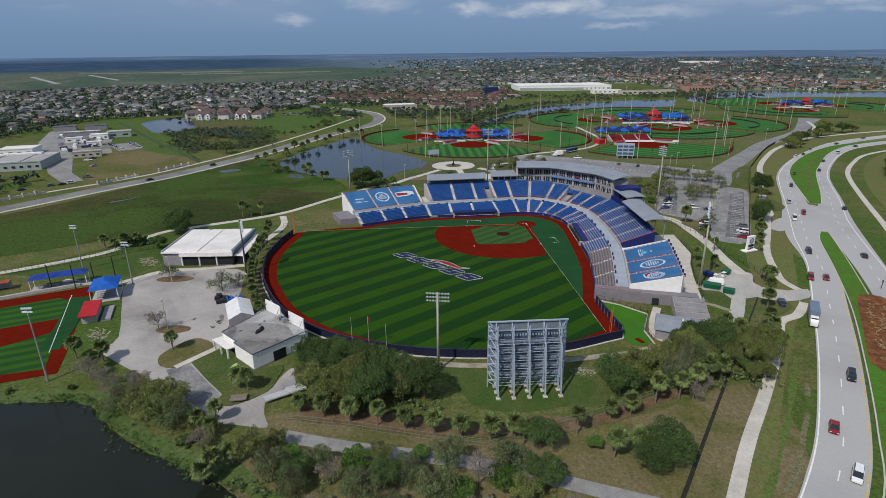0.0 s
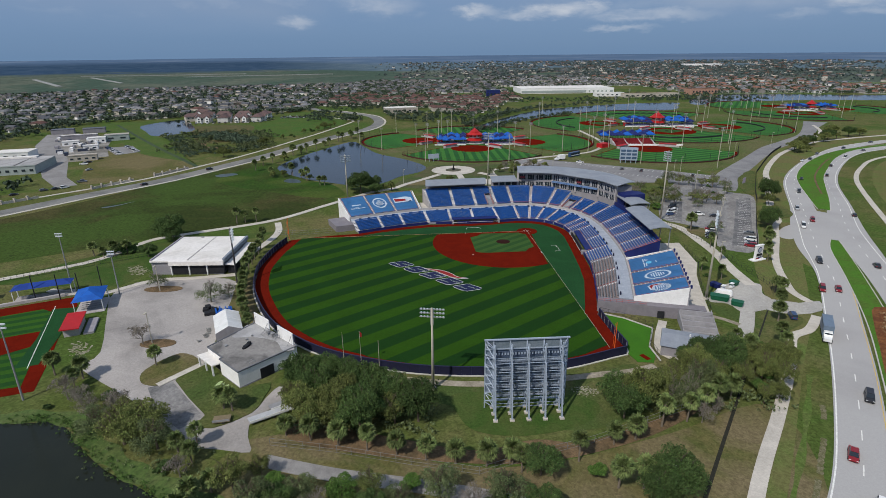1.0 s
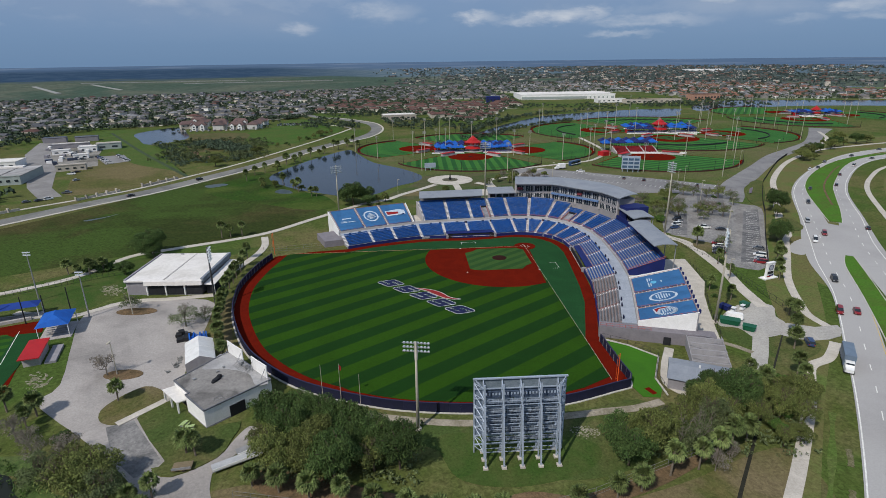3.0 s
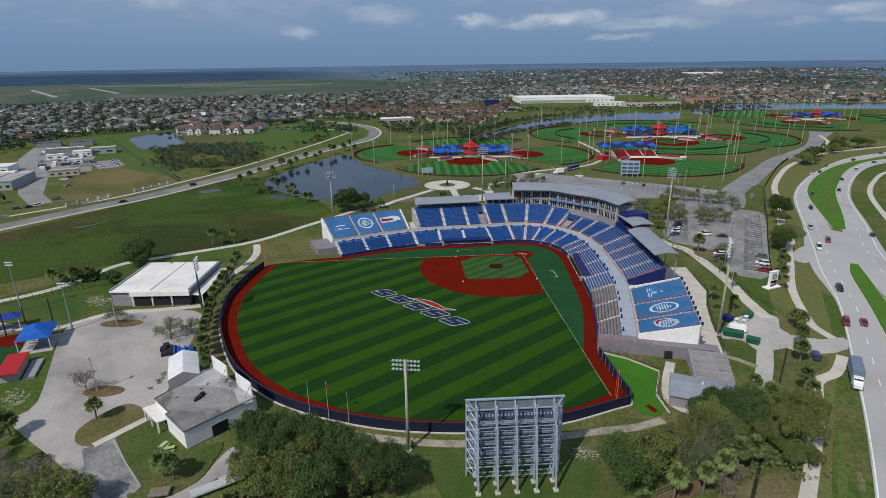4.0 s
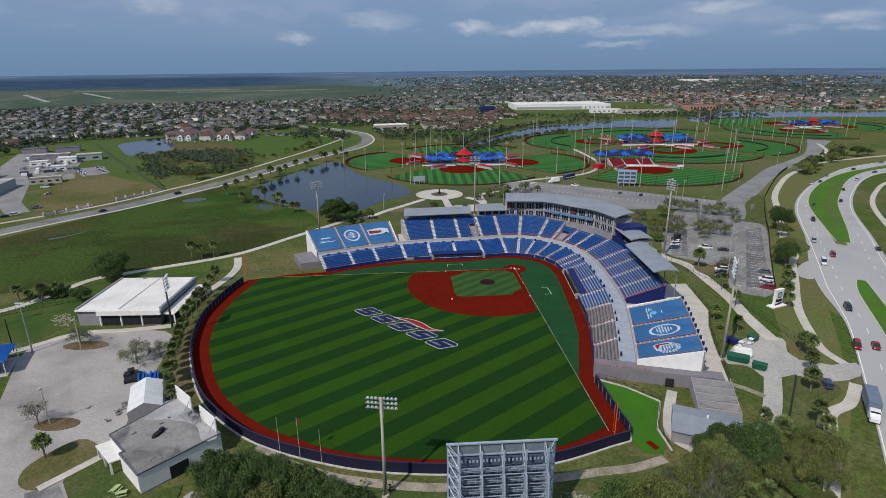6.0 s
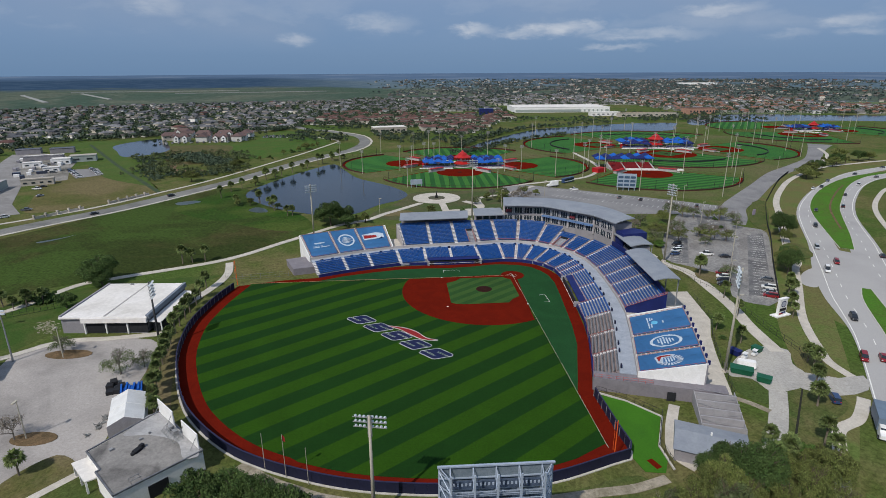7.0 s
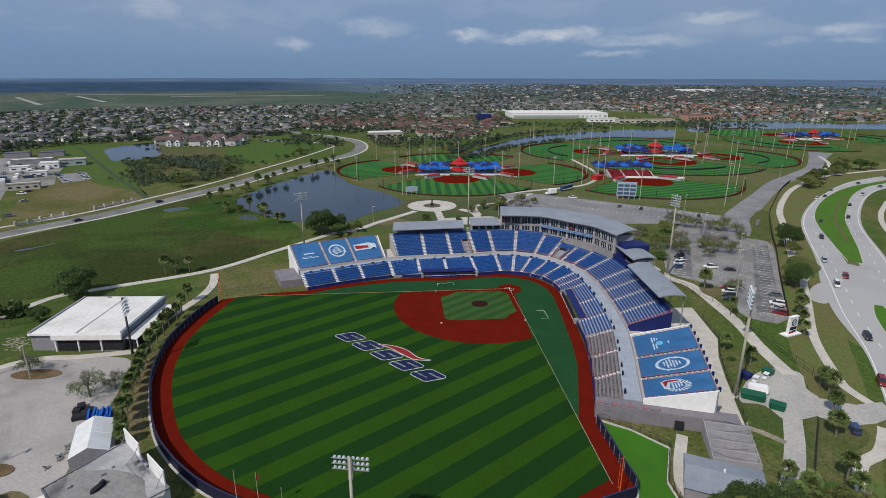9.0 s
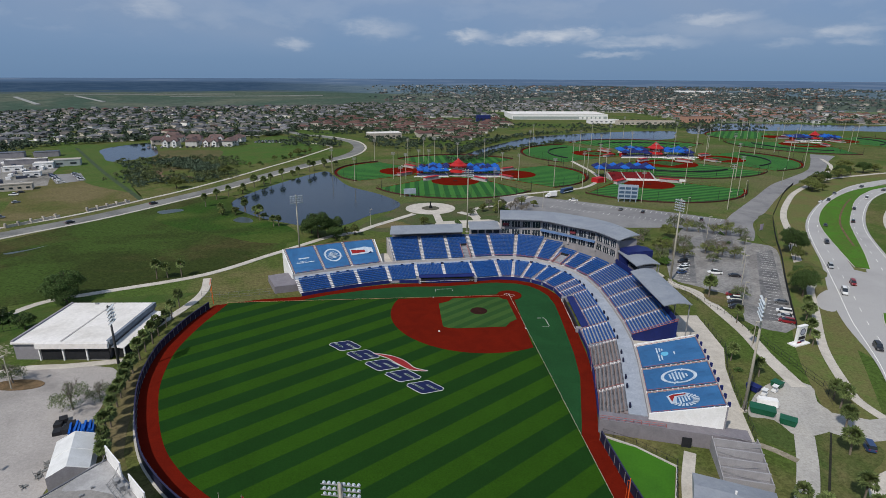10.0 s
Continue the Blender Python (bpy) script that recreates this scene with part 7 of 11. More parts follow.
# white gabled tent
tent = thing("store_tent", "white gabled fabric store beside the clubhouse", "tent", Matrix.Translation((-99.8, -89.4, 0)) @ Matrix.Rotation(radians(24), 4, "Z"))
tw, tl = 7.2, 12.0
g = Geo()
for s in (-1, 1):
    g.face([(0, -tl / 2, 4.6), (0, tl / 2, 4.6), (s * tw / 2, tl / 2, 3.0), (s * tw / 2, -tl / 2, 3.0)][::s])
    g.face([(s * tw / 2, -tl / 2, 3.0), (s * tw / 2, tl / 2, 3.0), (s * tw / 2, tl / 2, 0), (s * tw / 2, -tl / 2, 0)][::s])
part("cover", g, surf("white_fabric", (0.66, 0.66, 0.64), (0.58, 0.58, 0.56), scale=0.4, grain=0.08, rough=0.6), tent, "white fabric cover")
for s in (-1, 1):
    part("end_wall", Geo().face([(-tw / 2, s * tl / 2, 0), (tw / 2, s * tl / 2, 0), (tw / 2, s * tl / 2, 3.0), (0, s * tl / 2, 4.6), (-tw / 2, s * tl / 2, 3.0)][::-s]), GREYWALL, tent, "grey gable end")
for s in (-1, 0, 1):
    part("rib", Geo().tube((0, s * tl / 2 * 0.98, 4.63), (tw / 2, s * tl / 2 * 0.98, 3.03), 0.06, n=4).tube((0, s * tl / 2 * 0.98, 4.63), (-tw / 2, s * tl / 2 * 0.98, 3.03), 0.06, n=4), WHITE, tent)

# heaps of stacked equipment beside the tent
crate = thing("blue_stack", "stack of blue tarpaulin-covered barriers", "equipment stack", Matrix.Translation((-105.5, -77.5, 0)) @ Matrix.Rotation(radians(24), 4, "Z"))
rng = random.Random(5)
for i in range(9):
    part("barrier", Geo().box((-2.2 + i * 0.55, rng.uniform(-.5, .5), 0), (0.42, 4.2 + rng.uniform(-1, .6), 1.1 + rng.uniform(-.3, .4)), rng.uniform(-.05, .05)), CANVASBLUE, crate, "bright blue barrier")
crate = thing("dark_stack", "stack of dark folded equipment on the car park", "equipment stack", Matrix.Translation((-110.0, -76.0, 0)) @ Matrix.Rotation(radians(20), 4, "Z"))
for i in range(6):
    part("pallet", Geo().box((rng.uniform(-1.6, 1.6), rng.uniform(-2.6, 2.6), 0), (1.6, 2.0, 0.8 + rng.uniform(0, .5)), rng.uniform(-.2, .2)), BLACK, crate)
for i in range(7):
    x, y = -104.6 - rng.uniform(0, 1.6), -91 + rng.uniform(-5, 3)
    t = thing("scrap_frame", "loose pile of grey metal frames", "scrap", Matrix.Translation((x, y, 0.07)) @ Matrix.Rotation(rng.uniform(0, 3), 4, "Z"), "scrap beside the tent")
    g = Geo()
    for j in range(4):
        g.tube((rng.uniform(-.9, .9), rng.uniform(-.9, .9), 0.08), (rng.uniform(-.9, .9), rng.uniform(-.9, .9), rng.uniform(.1, .9)), 0.06, n=4)
    part("bars", g, MESHWIRE, t)
    part("plate", Geo().box((0.3, 0, 0), (0.9, 0.7, 0.25)), MESHWIRE, t)

# grey shed and ramp at the end of the stand
shed = thing("grey_shed", "grey shed with a low hipped metal roof", "shed", Matrix.Translation((26.4, -104.0, 0)) @ Matrix.Rotation(radians(-24), 4, "Z"))
part("wall", Geo().box((0, 0, 0), (13.4, 9.6, 3.0)), GREYWALL, shed, "grey walls")
g = Geo()
a, b, h = 7.1, 5.3, 3.9
q = [(-a, -b, 3.0), (a, -b, 3.0), (a, b, 3.0), (-a, b, 3.0)]
r0, r1 = (-a + 0.2, 0.8, h), (a - 0.2, 0.8, h)
g.face([q[0], q[1], r1, r0]).face([q[2], q[3], r0, r1]).face([q[1], q[2], r1]).face([q[3], q[0], r0]).face(q[::-1])
part("roof", g, METALROOF, shed, "grey metal roof")
part("vents", Geo().tube((0, 1.0, 3.7), (0, 1.0, 4.5), 0.2, n=6).tube((2.6, -1.0, 3.5), (2.6, -1.0, 4.2), 0.2, n=6).tube((3.4, -2.2, 3.3), (3.4, -2.2, 3.8), 0.15, n=6), WHITE, shed, "small white roof vents")
ramp = thing("access_ramp", "switchback concrete ramp with grey walls", "ramp", Matrix.Translation((34.2, -91.9, 0)) @ Matrix.Rotation(radians(-14), 4, "Z") @ Matrix.Diagonal((0.86, 0.95, 1, 1)))
RAMPTOP = surf("ramp_concrete", (0.215, 0.208, 0.215), (0.175, 0.17, 0.177), grain=0.15)
RAMPWALL = surf("ramp_wall", (0.33, 0.322, 0.33), (0.28, 0.272, 0.28), grain=0.1)
for i in range(5):
    y, z = 5.2 - i * 2.5, 2.9 - 0.5 * i
    part("flight", Geo().hexa([(-5.2, y - 1.25, 0), (5.2, y - 1.25, 0), (5.2, y + 1.25, 0), (-5.2, y + 1.25, 0)], [(-5.2, y - 1.25, z - .25 * (i % 2)), (5.2, y - 1.25, z - .25 * ((i + 1) % 2)), (5.2, y + 1.25, z - .25 * ((i + 1) % 2)), (-5.2, y + 1.25, z - .25 * (i % 2))]), RAMPTOP, ramp)
    part("wall", Geo().hexa([(-5.2, y - 1.3, 0), (5.2, y - 1.3, 0), (5.2, y - 1.0, 0), (-5.2, y - 1.0, 0)], [(-5.2, y - 1.3, z + .95), (5.2, y - 1.3, z + .85), (5.2, y - 1.0, z + .85), (-5.2, y - 1.0, z + .95)]), RAMPWALL, ramp, "thin grey ramp wall")
    part("handrail", Geo().tube((-5.0, y + 0.9 - 1.8 * (i % 2), z + .9), (5.0, y - 0.9 + 1.8 * (i % 2), z + .9), 0.04, n=4), STEELFAR, ramp)
for sx in (-5.2, 5.2):
    part("end_wall", Geo().hexa([(sx - .1, -6.2, 0), (sx + .1, -6.2, 0), (sx + .1, 6.4, 0), (sx - .1, 6.4, 0)], [(sx - .1, -6.2, 1.3), (sx + .1, -6.2, 1.3), (sx + .1, 6.4, 3.5), (sx - .1, 6.4, 3.5)]), RAMPWALL, ramp, "grey side wall of the ramp")
structure("door_service", Geo().box((*bowl(19.36, 11.5), 0), (1.9, 0.25, 2.3), radians(-15)), DARK, "dark service door in the grey wall", "door")

# bullpen
bull = [(9.2, -81.4), (15.6, -85.1), (21.4, -91.3), (16.8, -101.4), (17, -106), (15.3, -109.4), (11.4, -109), (10.3, -104.9), (10.5, -101), (10.0, -95), (9.5, -88)]
sheet("turf_bullpen", bull, 0.10, TURF_BULL, "bright green turf bullpen", "bullpen")
structure("bullpen_plate", Geo().box((14.0, -106.8, 0.10), (1.4, 2.8, 0.05), radians(24)), CLAY, "small red clay patch in the bullpen", "field marking")


def mesh_fence(pts, h, label, post=3.0, name="fence", posts=MESHWIRE, top=True, kerb=0.0):
    t = thing(name, label, "fence", Matrix.Translation((*pts[0], 0)))
    ox, oy = pts[0]
    pm = Geo().tube((0, 0, 0), (0, 0, h), 0.05, n=5).mesh("post", posts)
    for p, q_ in zip(pts, pts[1:]):
        ln = math.dist(p, q_)
        n = max(int(ln / post), 1)
        for i in range(n):
            part("post", pm, None, t, at=Matrix.Translation((p[0] + (q_[0] - p[0]) * i / n - ox, p[1] + (q_[1] - p[1]) * i / n - oy, 0)))
        g = Geo()
        for z in ((h, h * 0.5, 0.1) if top else (h,)):
            g.tube((p[0] - ox, p[1] - oy, z), (q_[0] - ox, q_[1] - oy, z), 0.035, n=4)
        if kerb:
            g.ribbon([(p[0] - ox, p[1] - oy), (q_[0] - ox, q_[1] - oy)], 0.3, 0, kerb)
        part("rail", g, posts, t)
    return t


mesh_fence([(9.6, -80.8), (15.6, -84.7), (21.7, -91.1)], 1.8, "chain-link fence with pale base along the bullpen", posts=BLACK, post=2.0)
mesh_fence([(21.7, -91.1), (17.1, -101.4), (17.3, -108.6)], 2.2, "chain-link fence along the bullpen", posts=BLACK, post=2.0)
mesh_fence([(59.6, -24), (57.5, -41), (52.3, -52.2), (48.7, -62.6), (44.7, -76), (42.3, -84)], 1.8, "black chain-link fence along the walk", posts=BLACK)
mesh_fence([(62, 10), (70.5, -20), (71, -46), (72, -62), (69, -70)], 2.0, "black chain-link fence beside the path", posts=BLACK)
mesh_fence([(-110, 0), (-100, -1), (-90, 1.5), (-80, 4)], 2.0, "chain-link fence by the stand's end", posts=MESHWIRE)
mesh_fence([(-74, -138.5), (-60, -141), (-45, -144.8), (-32, -147.6), (-20, -143), (-8, -139.2), (8, -132), (22, -126)], 1.8, "thin wire fence along the trees", posts=MESHWIRE)
mesh_fence([(-240, -72), (-198.9, -52), (-186.7, -45.9), (-176.3, -38.8), (-153, -23.8)], 2.0, "black wire fence along the meadow", posts=BLACK, post=1.8)
kerbline = Geo().ribbon([(9.4, -80.9), (15.6, -84.9), (21.7, -91.3)], 0.35, 0, 0.35)
kerbline.ribbon([(21.7, -91.3), (17.1, -101.4), (17.3, -108.6)], 0.35, 0, 0.3)
structure("kerb_bullpen", kerbline, KERB, "pale concrete kerb round the bullpen", "kerb")

# practice diamond in the west
prac = [(-250, -104), (-183, -75), (-160, -64), (-155, -70), (-147, -92), (-142, -103), (-136, -118), (-150, -123), (-250, -150)]
sheet("practice_track", prac, 0.06, CLAY, "red clay practice diamond", "ball field")
sheet("practice_turf", [(-250, -112), (-186, -84), (-164, -73), (-158, -76), (-151, -92), (-146, -104), (-140.5, -116), (-152, -119), (-250, -144)], 0.09, turf("practice_turf", (0.032, 0.098, 0.010), (0.016, 0.064, 0.012), radians(24), 2.2), "striped green practice turf", "ball field")
sheet("practice_clay", [(-250, -132), (-200, -110), (-168, -94), (-154, -87.5), (-150.5, -96), (-160, -104.5), (-200, -124), (-250, -142)], 0.12, CLAY, "red clay base path", "ball field")
sheet("practice_foul", [(-161, -73), (-154, -72), (-147, -92), (-143, -106), (-148, -108), (-153, -92)], 0.12, TURF_FOUL, "dark green foul ground", "ball field")
structure("practice_line", Geo().ribbon([(-161.4, -71), (-144.6, -108)], 0.16, 0.1, 0.16), LINE, "white foul line", "field marking")
structure("practice_wall", Geo().ribbon([(-250, -102), (-190, -77.5), (-179, -70.8), (-163.5, -62.8)], 1.0, 0, 0.9), TERRACE, "pale block wall behind home plate", "wall")


def shelter(name, label, x, y, rz, w, l, h, rise, roofmat, open_sides=True):
    t = thing(name, label, "shelter", Matrix.Translation((x, y, 0)) @ Matrix.Rotation(rz, 4, "Z"))
    g = Geo()
    r = 0.28 * w if rise else 0
    q = [(-w / 2, -l / 2, h), (w / 2, -l / 2, h), (w / 2, l / 2, h), (-w / 2, l / 2, h)]
    e = max(l / 2 - w / 2, 0.05)
    r0, r1 = (0, -e, h + rise), (0, e, h + rise)
    g.face([q[0], q[1], r0]).face([q[1], q[2], r1, r0]).face([q[2], q[3], r1]).face([q[3], q[0], r0, r1])
    g.face([q[0], q[3], q[2], q[1]])
    part("roof", g, roofmat, t)
    for px, py in ((-w / 2 + .4, -l / 2 + .4), (w / 2 - .4, -l / 2 + .4), (w / 2 - .4, l / 2 - .4), (-w / 2 + .4, l / 2 - .4)):
        part("post", Geo().tube((px, py, 0), (px, py, h), 0.12, n=6), WHITE if open_sides else STEELFAR, t)
    part("floor", Geo().box((0, 0, 0), (w - 0.2, l - 0.2, 0.16)), TERRACE, t, "pale concrete floor")
    return t


sh = shelter("canvas_shelter", "bright blue hipped canvas shelter over bleachers", -149.6, -71.0, radians(22), 8.4, 11.5, 4.2, 2.0, CANVASBLUE)
for i in range(4):
    part("bench", Geo().box((0, -2.2 + i * 0.9, 0.3 + 0.3 * i), (5.6, 0.4, 0.1)), STEELFAR, sh)
sh = shelter("canvas_shelter", "long royal blue canvas shelter over bleachers", -170.0, -62.8, radians(-68), 5.6, 17, 4.2, 1.2, surf("blue_canvas", (0.012, 0.045, 0.24), grain=0.1))
for i in range(4):
    part("bench", Geo().box((-2.0 + i * 0.9, 0, 0.3 + 0.3 * i), (0.4, 15, 0.1)), STEELFAR, sh)
dg = thing("red_dugout", "small dugout with bright red flat roof", "dugout", Matrix.Translation((-145.6, -86.6, 0)) @ Matrix.Rotation(radians(22), 4, "Z"))
part("roof", Geo().hexa([(-2.4, -6.0, 2.7), (2.4, -6.0, 2.5), (2.4, 6.0, 2.5), (-2.4, 6.0, 2.7)], [(-2.4, -6.0, 2.95), (2.4, -6.0, 2.75), (2.4, 6.0, 2.75), (-2.4, 6.0, 2.95)]), RED, dg, "bright red flat roof")
part("back_wall", Geo().box((1.8, 0, 0), (0.3, 9.2, 2.5)), TERRACE, dg)
part("end_wall", Geo().box((0, -4.5, 0), (3.8, 0.3, 2.6)), TERRACE, dg)
part("end_wall", Geo().box((0, 4.5, 0), (3.8, 0.3, 2.6)), TERRACE, dg)
part("walk", Geo().box((4.2, 0, 0), (2.6, 10, 0.6)), GREYWALL, dg, "grey ramp beside the dugout")
dg = thing("red_shelter", "long low shelter with faded red roof", "shelter", Matrix.Translation((-193, -67.5, 0)) @ Matrix.Rotation(radians(24), 4, "Z"))
part("roof", Geo().box((0, 0, 2.6), (16, 3.4, 0.25)), surf("faded_red", (0.26, 0.07, 0.035), grain=0.1), dg, "faded red flat roof")
part("back_wall", Geo().box((0, 1.4, 0), (15.6, 0.3, 2.6)), TERRACE, dg)
for x, y, h in ((-163, -66, 9), (-155.5, -67, 10), (-152, -61.0, 10), (-171, -66, 9)):
    t = thing("net_pole", "black pole of the backstop net", "pole", Matrix.Translation((x, y, 0)), "backstop poles")
    part("pole", Geo().tube((0, 0, 0), (0, 0, h), 0.18, 0.14, 6), BLACK, t)
for x, y, h in ((-136.0, -121.5, 19.5), (-171, -48.5, 17), (-146, -62, 15)):
    t = thing("field_lamp", "slim steel lamp mast of the practice field", "lamp mast", Matrix.Translation((x, y, 0)), "practice field lamps")
    part("pole", Geo().tube((0, 0, 0), (0, 0, h), 0.24, 0.12, 8), STEELFAR, t)
    part("lamp_rack", Geo().box((0, 0, h), (2.4, 0.3, 0.35)).box((0, 0, h - 0.9), (2.4, 0.3, 0.35)), LAMPGLASS, t, "rack of pale floodlights")
for x, y in ((-133.2, -60.5), (-118.6, -95.9)):
    t = thing("street_lamp", "pale lamp post in the car park", "street lamp", Matrix.Translation((x, y, 0)), "car park lamps")
    part("pole", Geo().tube((0, 0, 0), (0, 0, 9.5), 0.16, 0.09, 8), POLE, t)
    part("lantern", Geo().box((0, -0.5, 9.4), (0.5, 1.3, 0.22)), POLE, t)


# dark screened fence between the car park and the road
line = spline([(87, -28), (108, 11), (126.5, 44), (140, 70), (162, 109), (172, 124), (211, 178), (238, 210)], 12)
fence = thing("screen_fence", "black screened chain-link fence beside the car park", "fence", kind="structure")
screen = Geo().box((0, 0, 0.1), (4.0, 0.05, 1.7)).mesh("screen_panel", surf("black_screen", (0.016, 0.020, 0.018), (0.024, 0.028, 0.024), rough=0.9, rand=0.2))
fpost = Geo().tube((0, 0, 0), (0, 0, 2.0), 0.05, n=5).mesh("fence_post", BLACK)
run, last = 0.0, line[0]
for p, q in zip(line, line[1:]):
    run += math.dist(p, q)
    if run >= 4.0:
        ln, a = math.dist(last, q), math.atan2(q[1] - last[1], q[0] - last[0])
        part("screen_panel", screen, None, fence, at=Matrix.Translation(((q[0] + last[0]) / 2, (q[1] + last[1]) / 2, 0)) @ Matrix.Rotation(a, 4, "Z") @ Matrix.Diagonal((ln / 4.0, 1, 1, 1)))
        part("fence_post", fpost, None, fence, at=Matrix.Translation((*q, 0)))
        run, last = 0.0, q

# ---------------------------------------------------------------- trees
def crown_mesh(name, seed, blobs, leaves, size, material):
    """A crown of small bent leaf clumps scattered over the outer part of some lobes."""
    r = np.random.default_rng(seed)
    weights = np.array([b[3] ** 2 for b in blobs])
    weights = weights / weights.sum()
    pick = r.choice(len(blobs), leaves, p=weights)
    c = np.array([b[:3] for b in blobs])[pick]
    rad = np.array([b[3] for b in blobs])[pick]
    d = r.normal(size=(leaves, 3))
    d /= np.linalg.norm(d, axis=1)[:, None]
    d[:, 2] = np.where(d[:, 2] < -0.35, -d[:, 2], d[:, 2])
    depth_ = r.uniform(0.45, 1.10, leaves) ** 0.7
    lumps = 1 + 0.13 * np.sin(d[:, 0] * 5 + seed) * np.cos(d[:, 1] * 6 + d[:, 2] * 4)
    p = c + d * (rad * depth_ * lumps)[:, None] * np.array([1, 1, 0.82])
    a = d + r.normal(scale=0.75, size=(leaves, 3))
    a /= np.linalg.norm(a, axis=1)[:, None]
    u = np.cross(a, r.normal(size=(leaves, 3)))
    u /= np.linalg.norm(u, axis=1)[:, None]
    w = np.cross(a, u)
    s = size * r.uniform(0.6, 1.35, leaves)[:, None]
    t = s * r.uniform(0.45, 0.9, leaves)[:, None]
    bend = a * s * 0.28
    v = np.stack([p - u * s - bend, p - w * t, p + u * s - bend, p + w * t], axis=1).reshape(-1, 3)
    me = bpy.data.meshes.new(name)
    faces = []
    for i in range(leaves):
        k = 4 * i
        faces += [(k, k + 1, k + 3), (k + 1, k + 2, k + 3)]
    me.from_pydata(v.tolist(), [], faces)
    me.materials.append(material)
    me.update()
    return me


def limbs_mesh(name, seed, h, spread, n, material, levels=2, r0=0.22):
    rng = random.Random(seed)
    g = Geo()

    def grow(p, d, ln, r, level):
        q = p + d * ln
        g.tube(p, q, r, r * 0.62, 6 if level == 0 else 4, caps=False)
        if level >= levels:
            return
        for _ in range(n if level == 0 else rng.randint(2, 3)):
            nd = (d * 0.7 + Vector((rng.uniform(-1, 1), rng.uniform(-1, 1), rng.uniform(0.0, 0.7))) * spread).normalized()
            grow(p.lerp(q, rng.uniform(0.6, 1.0)), nd, ln * rng.uniform(0.55, 0.8), r * 0.55, level + 1)

    grow(Vector((0, 0, -0.1)), Vector((rng.uniform(-.06, .06), rng.uniform(-.06, .06), 1)).normalized(), h, r0, 0)
    return g.mesh(name, material)


def lobes(seed, r, h0, n, flat=0.8):
    rng = random.Random(seed)
    out = [(0, 0, h0 + r * 0.5 * flat, r * 0.62)]
    for i in range(n):
        a = 2 * math.pi * (i + rng.uniform(-.3, .3)) / n
        k = rng.uniform(0.40, 0.90)
        top_ = 1.15 * math.sqrt(max(1 - 0.8 * k * k, 0.1))
        out.append((r * k * math.cos(a * 2.4), r * k * math.sin(a * 2.4), h0 + r * flat * rng.uniform(0.1, 1.0) * top_, r * rng.uniform(0.22, 0.40)))
    return out


def tree_kind(name, label, seed, r, h0, n, leaves, size, material, levels=2, bark=BARK, flat=0.9, group="trees"):
    t = thing(name, label, "tree", Matrix.Translation((0, 0, -500)), group)
    part("trunk", limbs_mesh("trunk", seed, h0 + r * 0.35, 0.75, 5, bark, levels, 0.16 + r * 0.025), None, t)
    part("crown", crown_mesh("crown", seed, lobes(seed, r, h0, n, flat), leaves, size, material), None, t)
    return t


KINDS = {
    "oak1": tree_kind("oak_tree", "dense dark green live oak tree", 1, 4.2, 2.0, 26, 10500, 0.150, OAK, 2),
    "oak2": tree_kind("oak_tree", "dense dark green live oak with uneven crown", 2, 4.6, 2.4, 30, 11500, 0.150, OAK, 2),
    "oak3": tree_kind("oak_tree", "spreading olive-green oak with leafy crown", 3, 4.0, 2.2, 26, 9500, 0.150, OLIVE, 3),
    "thin1": tree_kind("thin_tree", "thin grey-green tree with open crown", 4, 3.4, 1.6, 16, 4200, 0.125, OLIVE, 4),
    "thin2": tree_kind("thin_tree", "scraggy tree with sparse scrub foliage", 5, 3.6, 1.4, 16, 4400, 0.125, SCRUB, 4),
    "bright": tree_kind("bright_tree", "bright green bushy young tree", 6, 2.6, 0.8, 14, 4400, 0.14, BRIGHT, 2),
    "small": tree_kind("small_tree", "small round green car park tree", 7, 2.3, 1.4, 6, 1500, 0.20, OLIVE, 2),
    "shrub": tree_kind("shrub", "low dark green shrub", 8, 1.6, 0.1, 6, 700, 0.20, OAK, 1),
}


def bare_tree(seed, h):
    t = thing("bare_tree", "leafless grey tree with bare twigs", "tree", Matrix.Translation((0, 0, -500)), "trees")
    part("trunk", limbs_mesh("trunk", seed, h * 0.34, 0.9, 6, TWIG, 4, 0.16), None, t)
    part("twig_crown", crown_mesh("twig_crown", seed, lobes(seed, h * 0.42, h * 0.25, 7, 0.9), 900, 0.13, TWIG), None, t, "sparse grey twigs")
    return t


KINDS["sparse1"] = tree_kind("sparse_tree", "half-bare grey-green car park tree with thin crown", 41, 3.3, 1.6, 14, 2200, 0.12, SCRUB, 5, TWIG)
KINDS["sparse2"] = tree_kind("sparse_tree", "half-bare brownish car park tree with twiggy crown", 42, 3.0, 1.4, 14, 1700, 0.12, OLIVE, 5, TWIG)
KINDS["spread"] = tree_kind("sparse_tree", "spreading half-bare tree with thin grey-green crown", 43, 4.0, 1.7, 18, 2600, 0.12, SCRUB, 5, TWIG, 0.7)
KINDS["bare1"], KINDS["bare2"] = bare_tree(21, 6.5), bare_tree(22, 7.5)


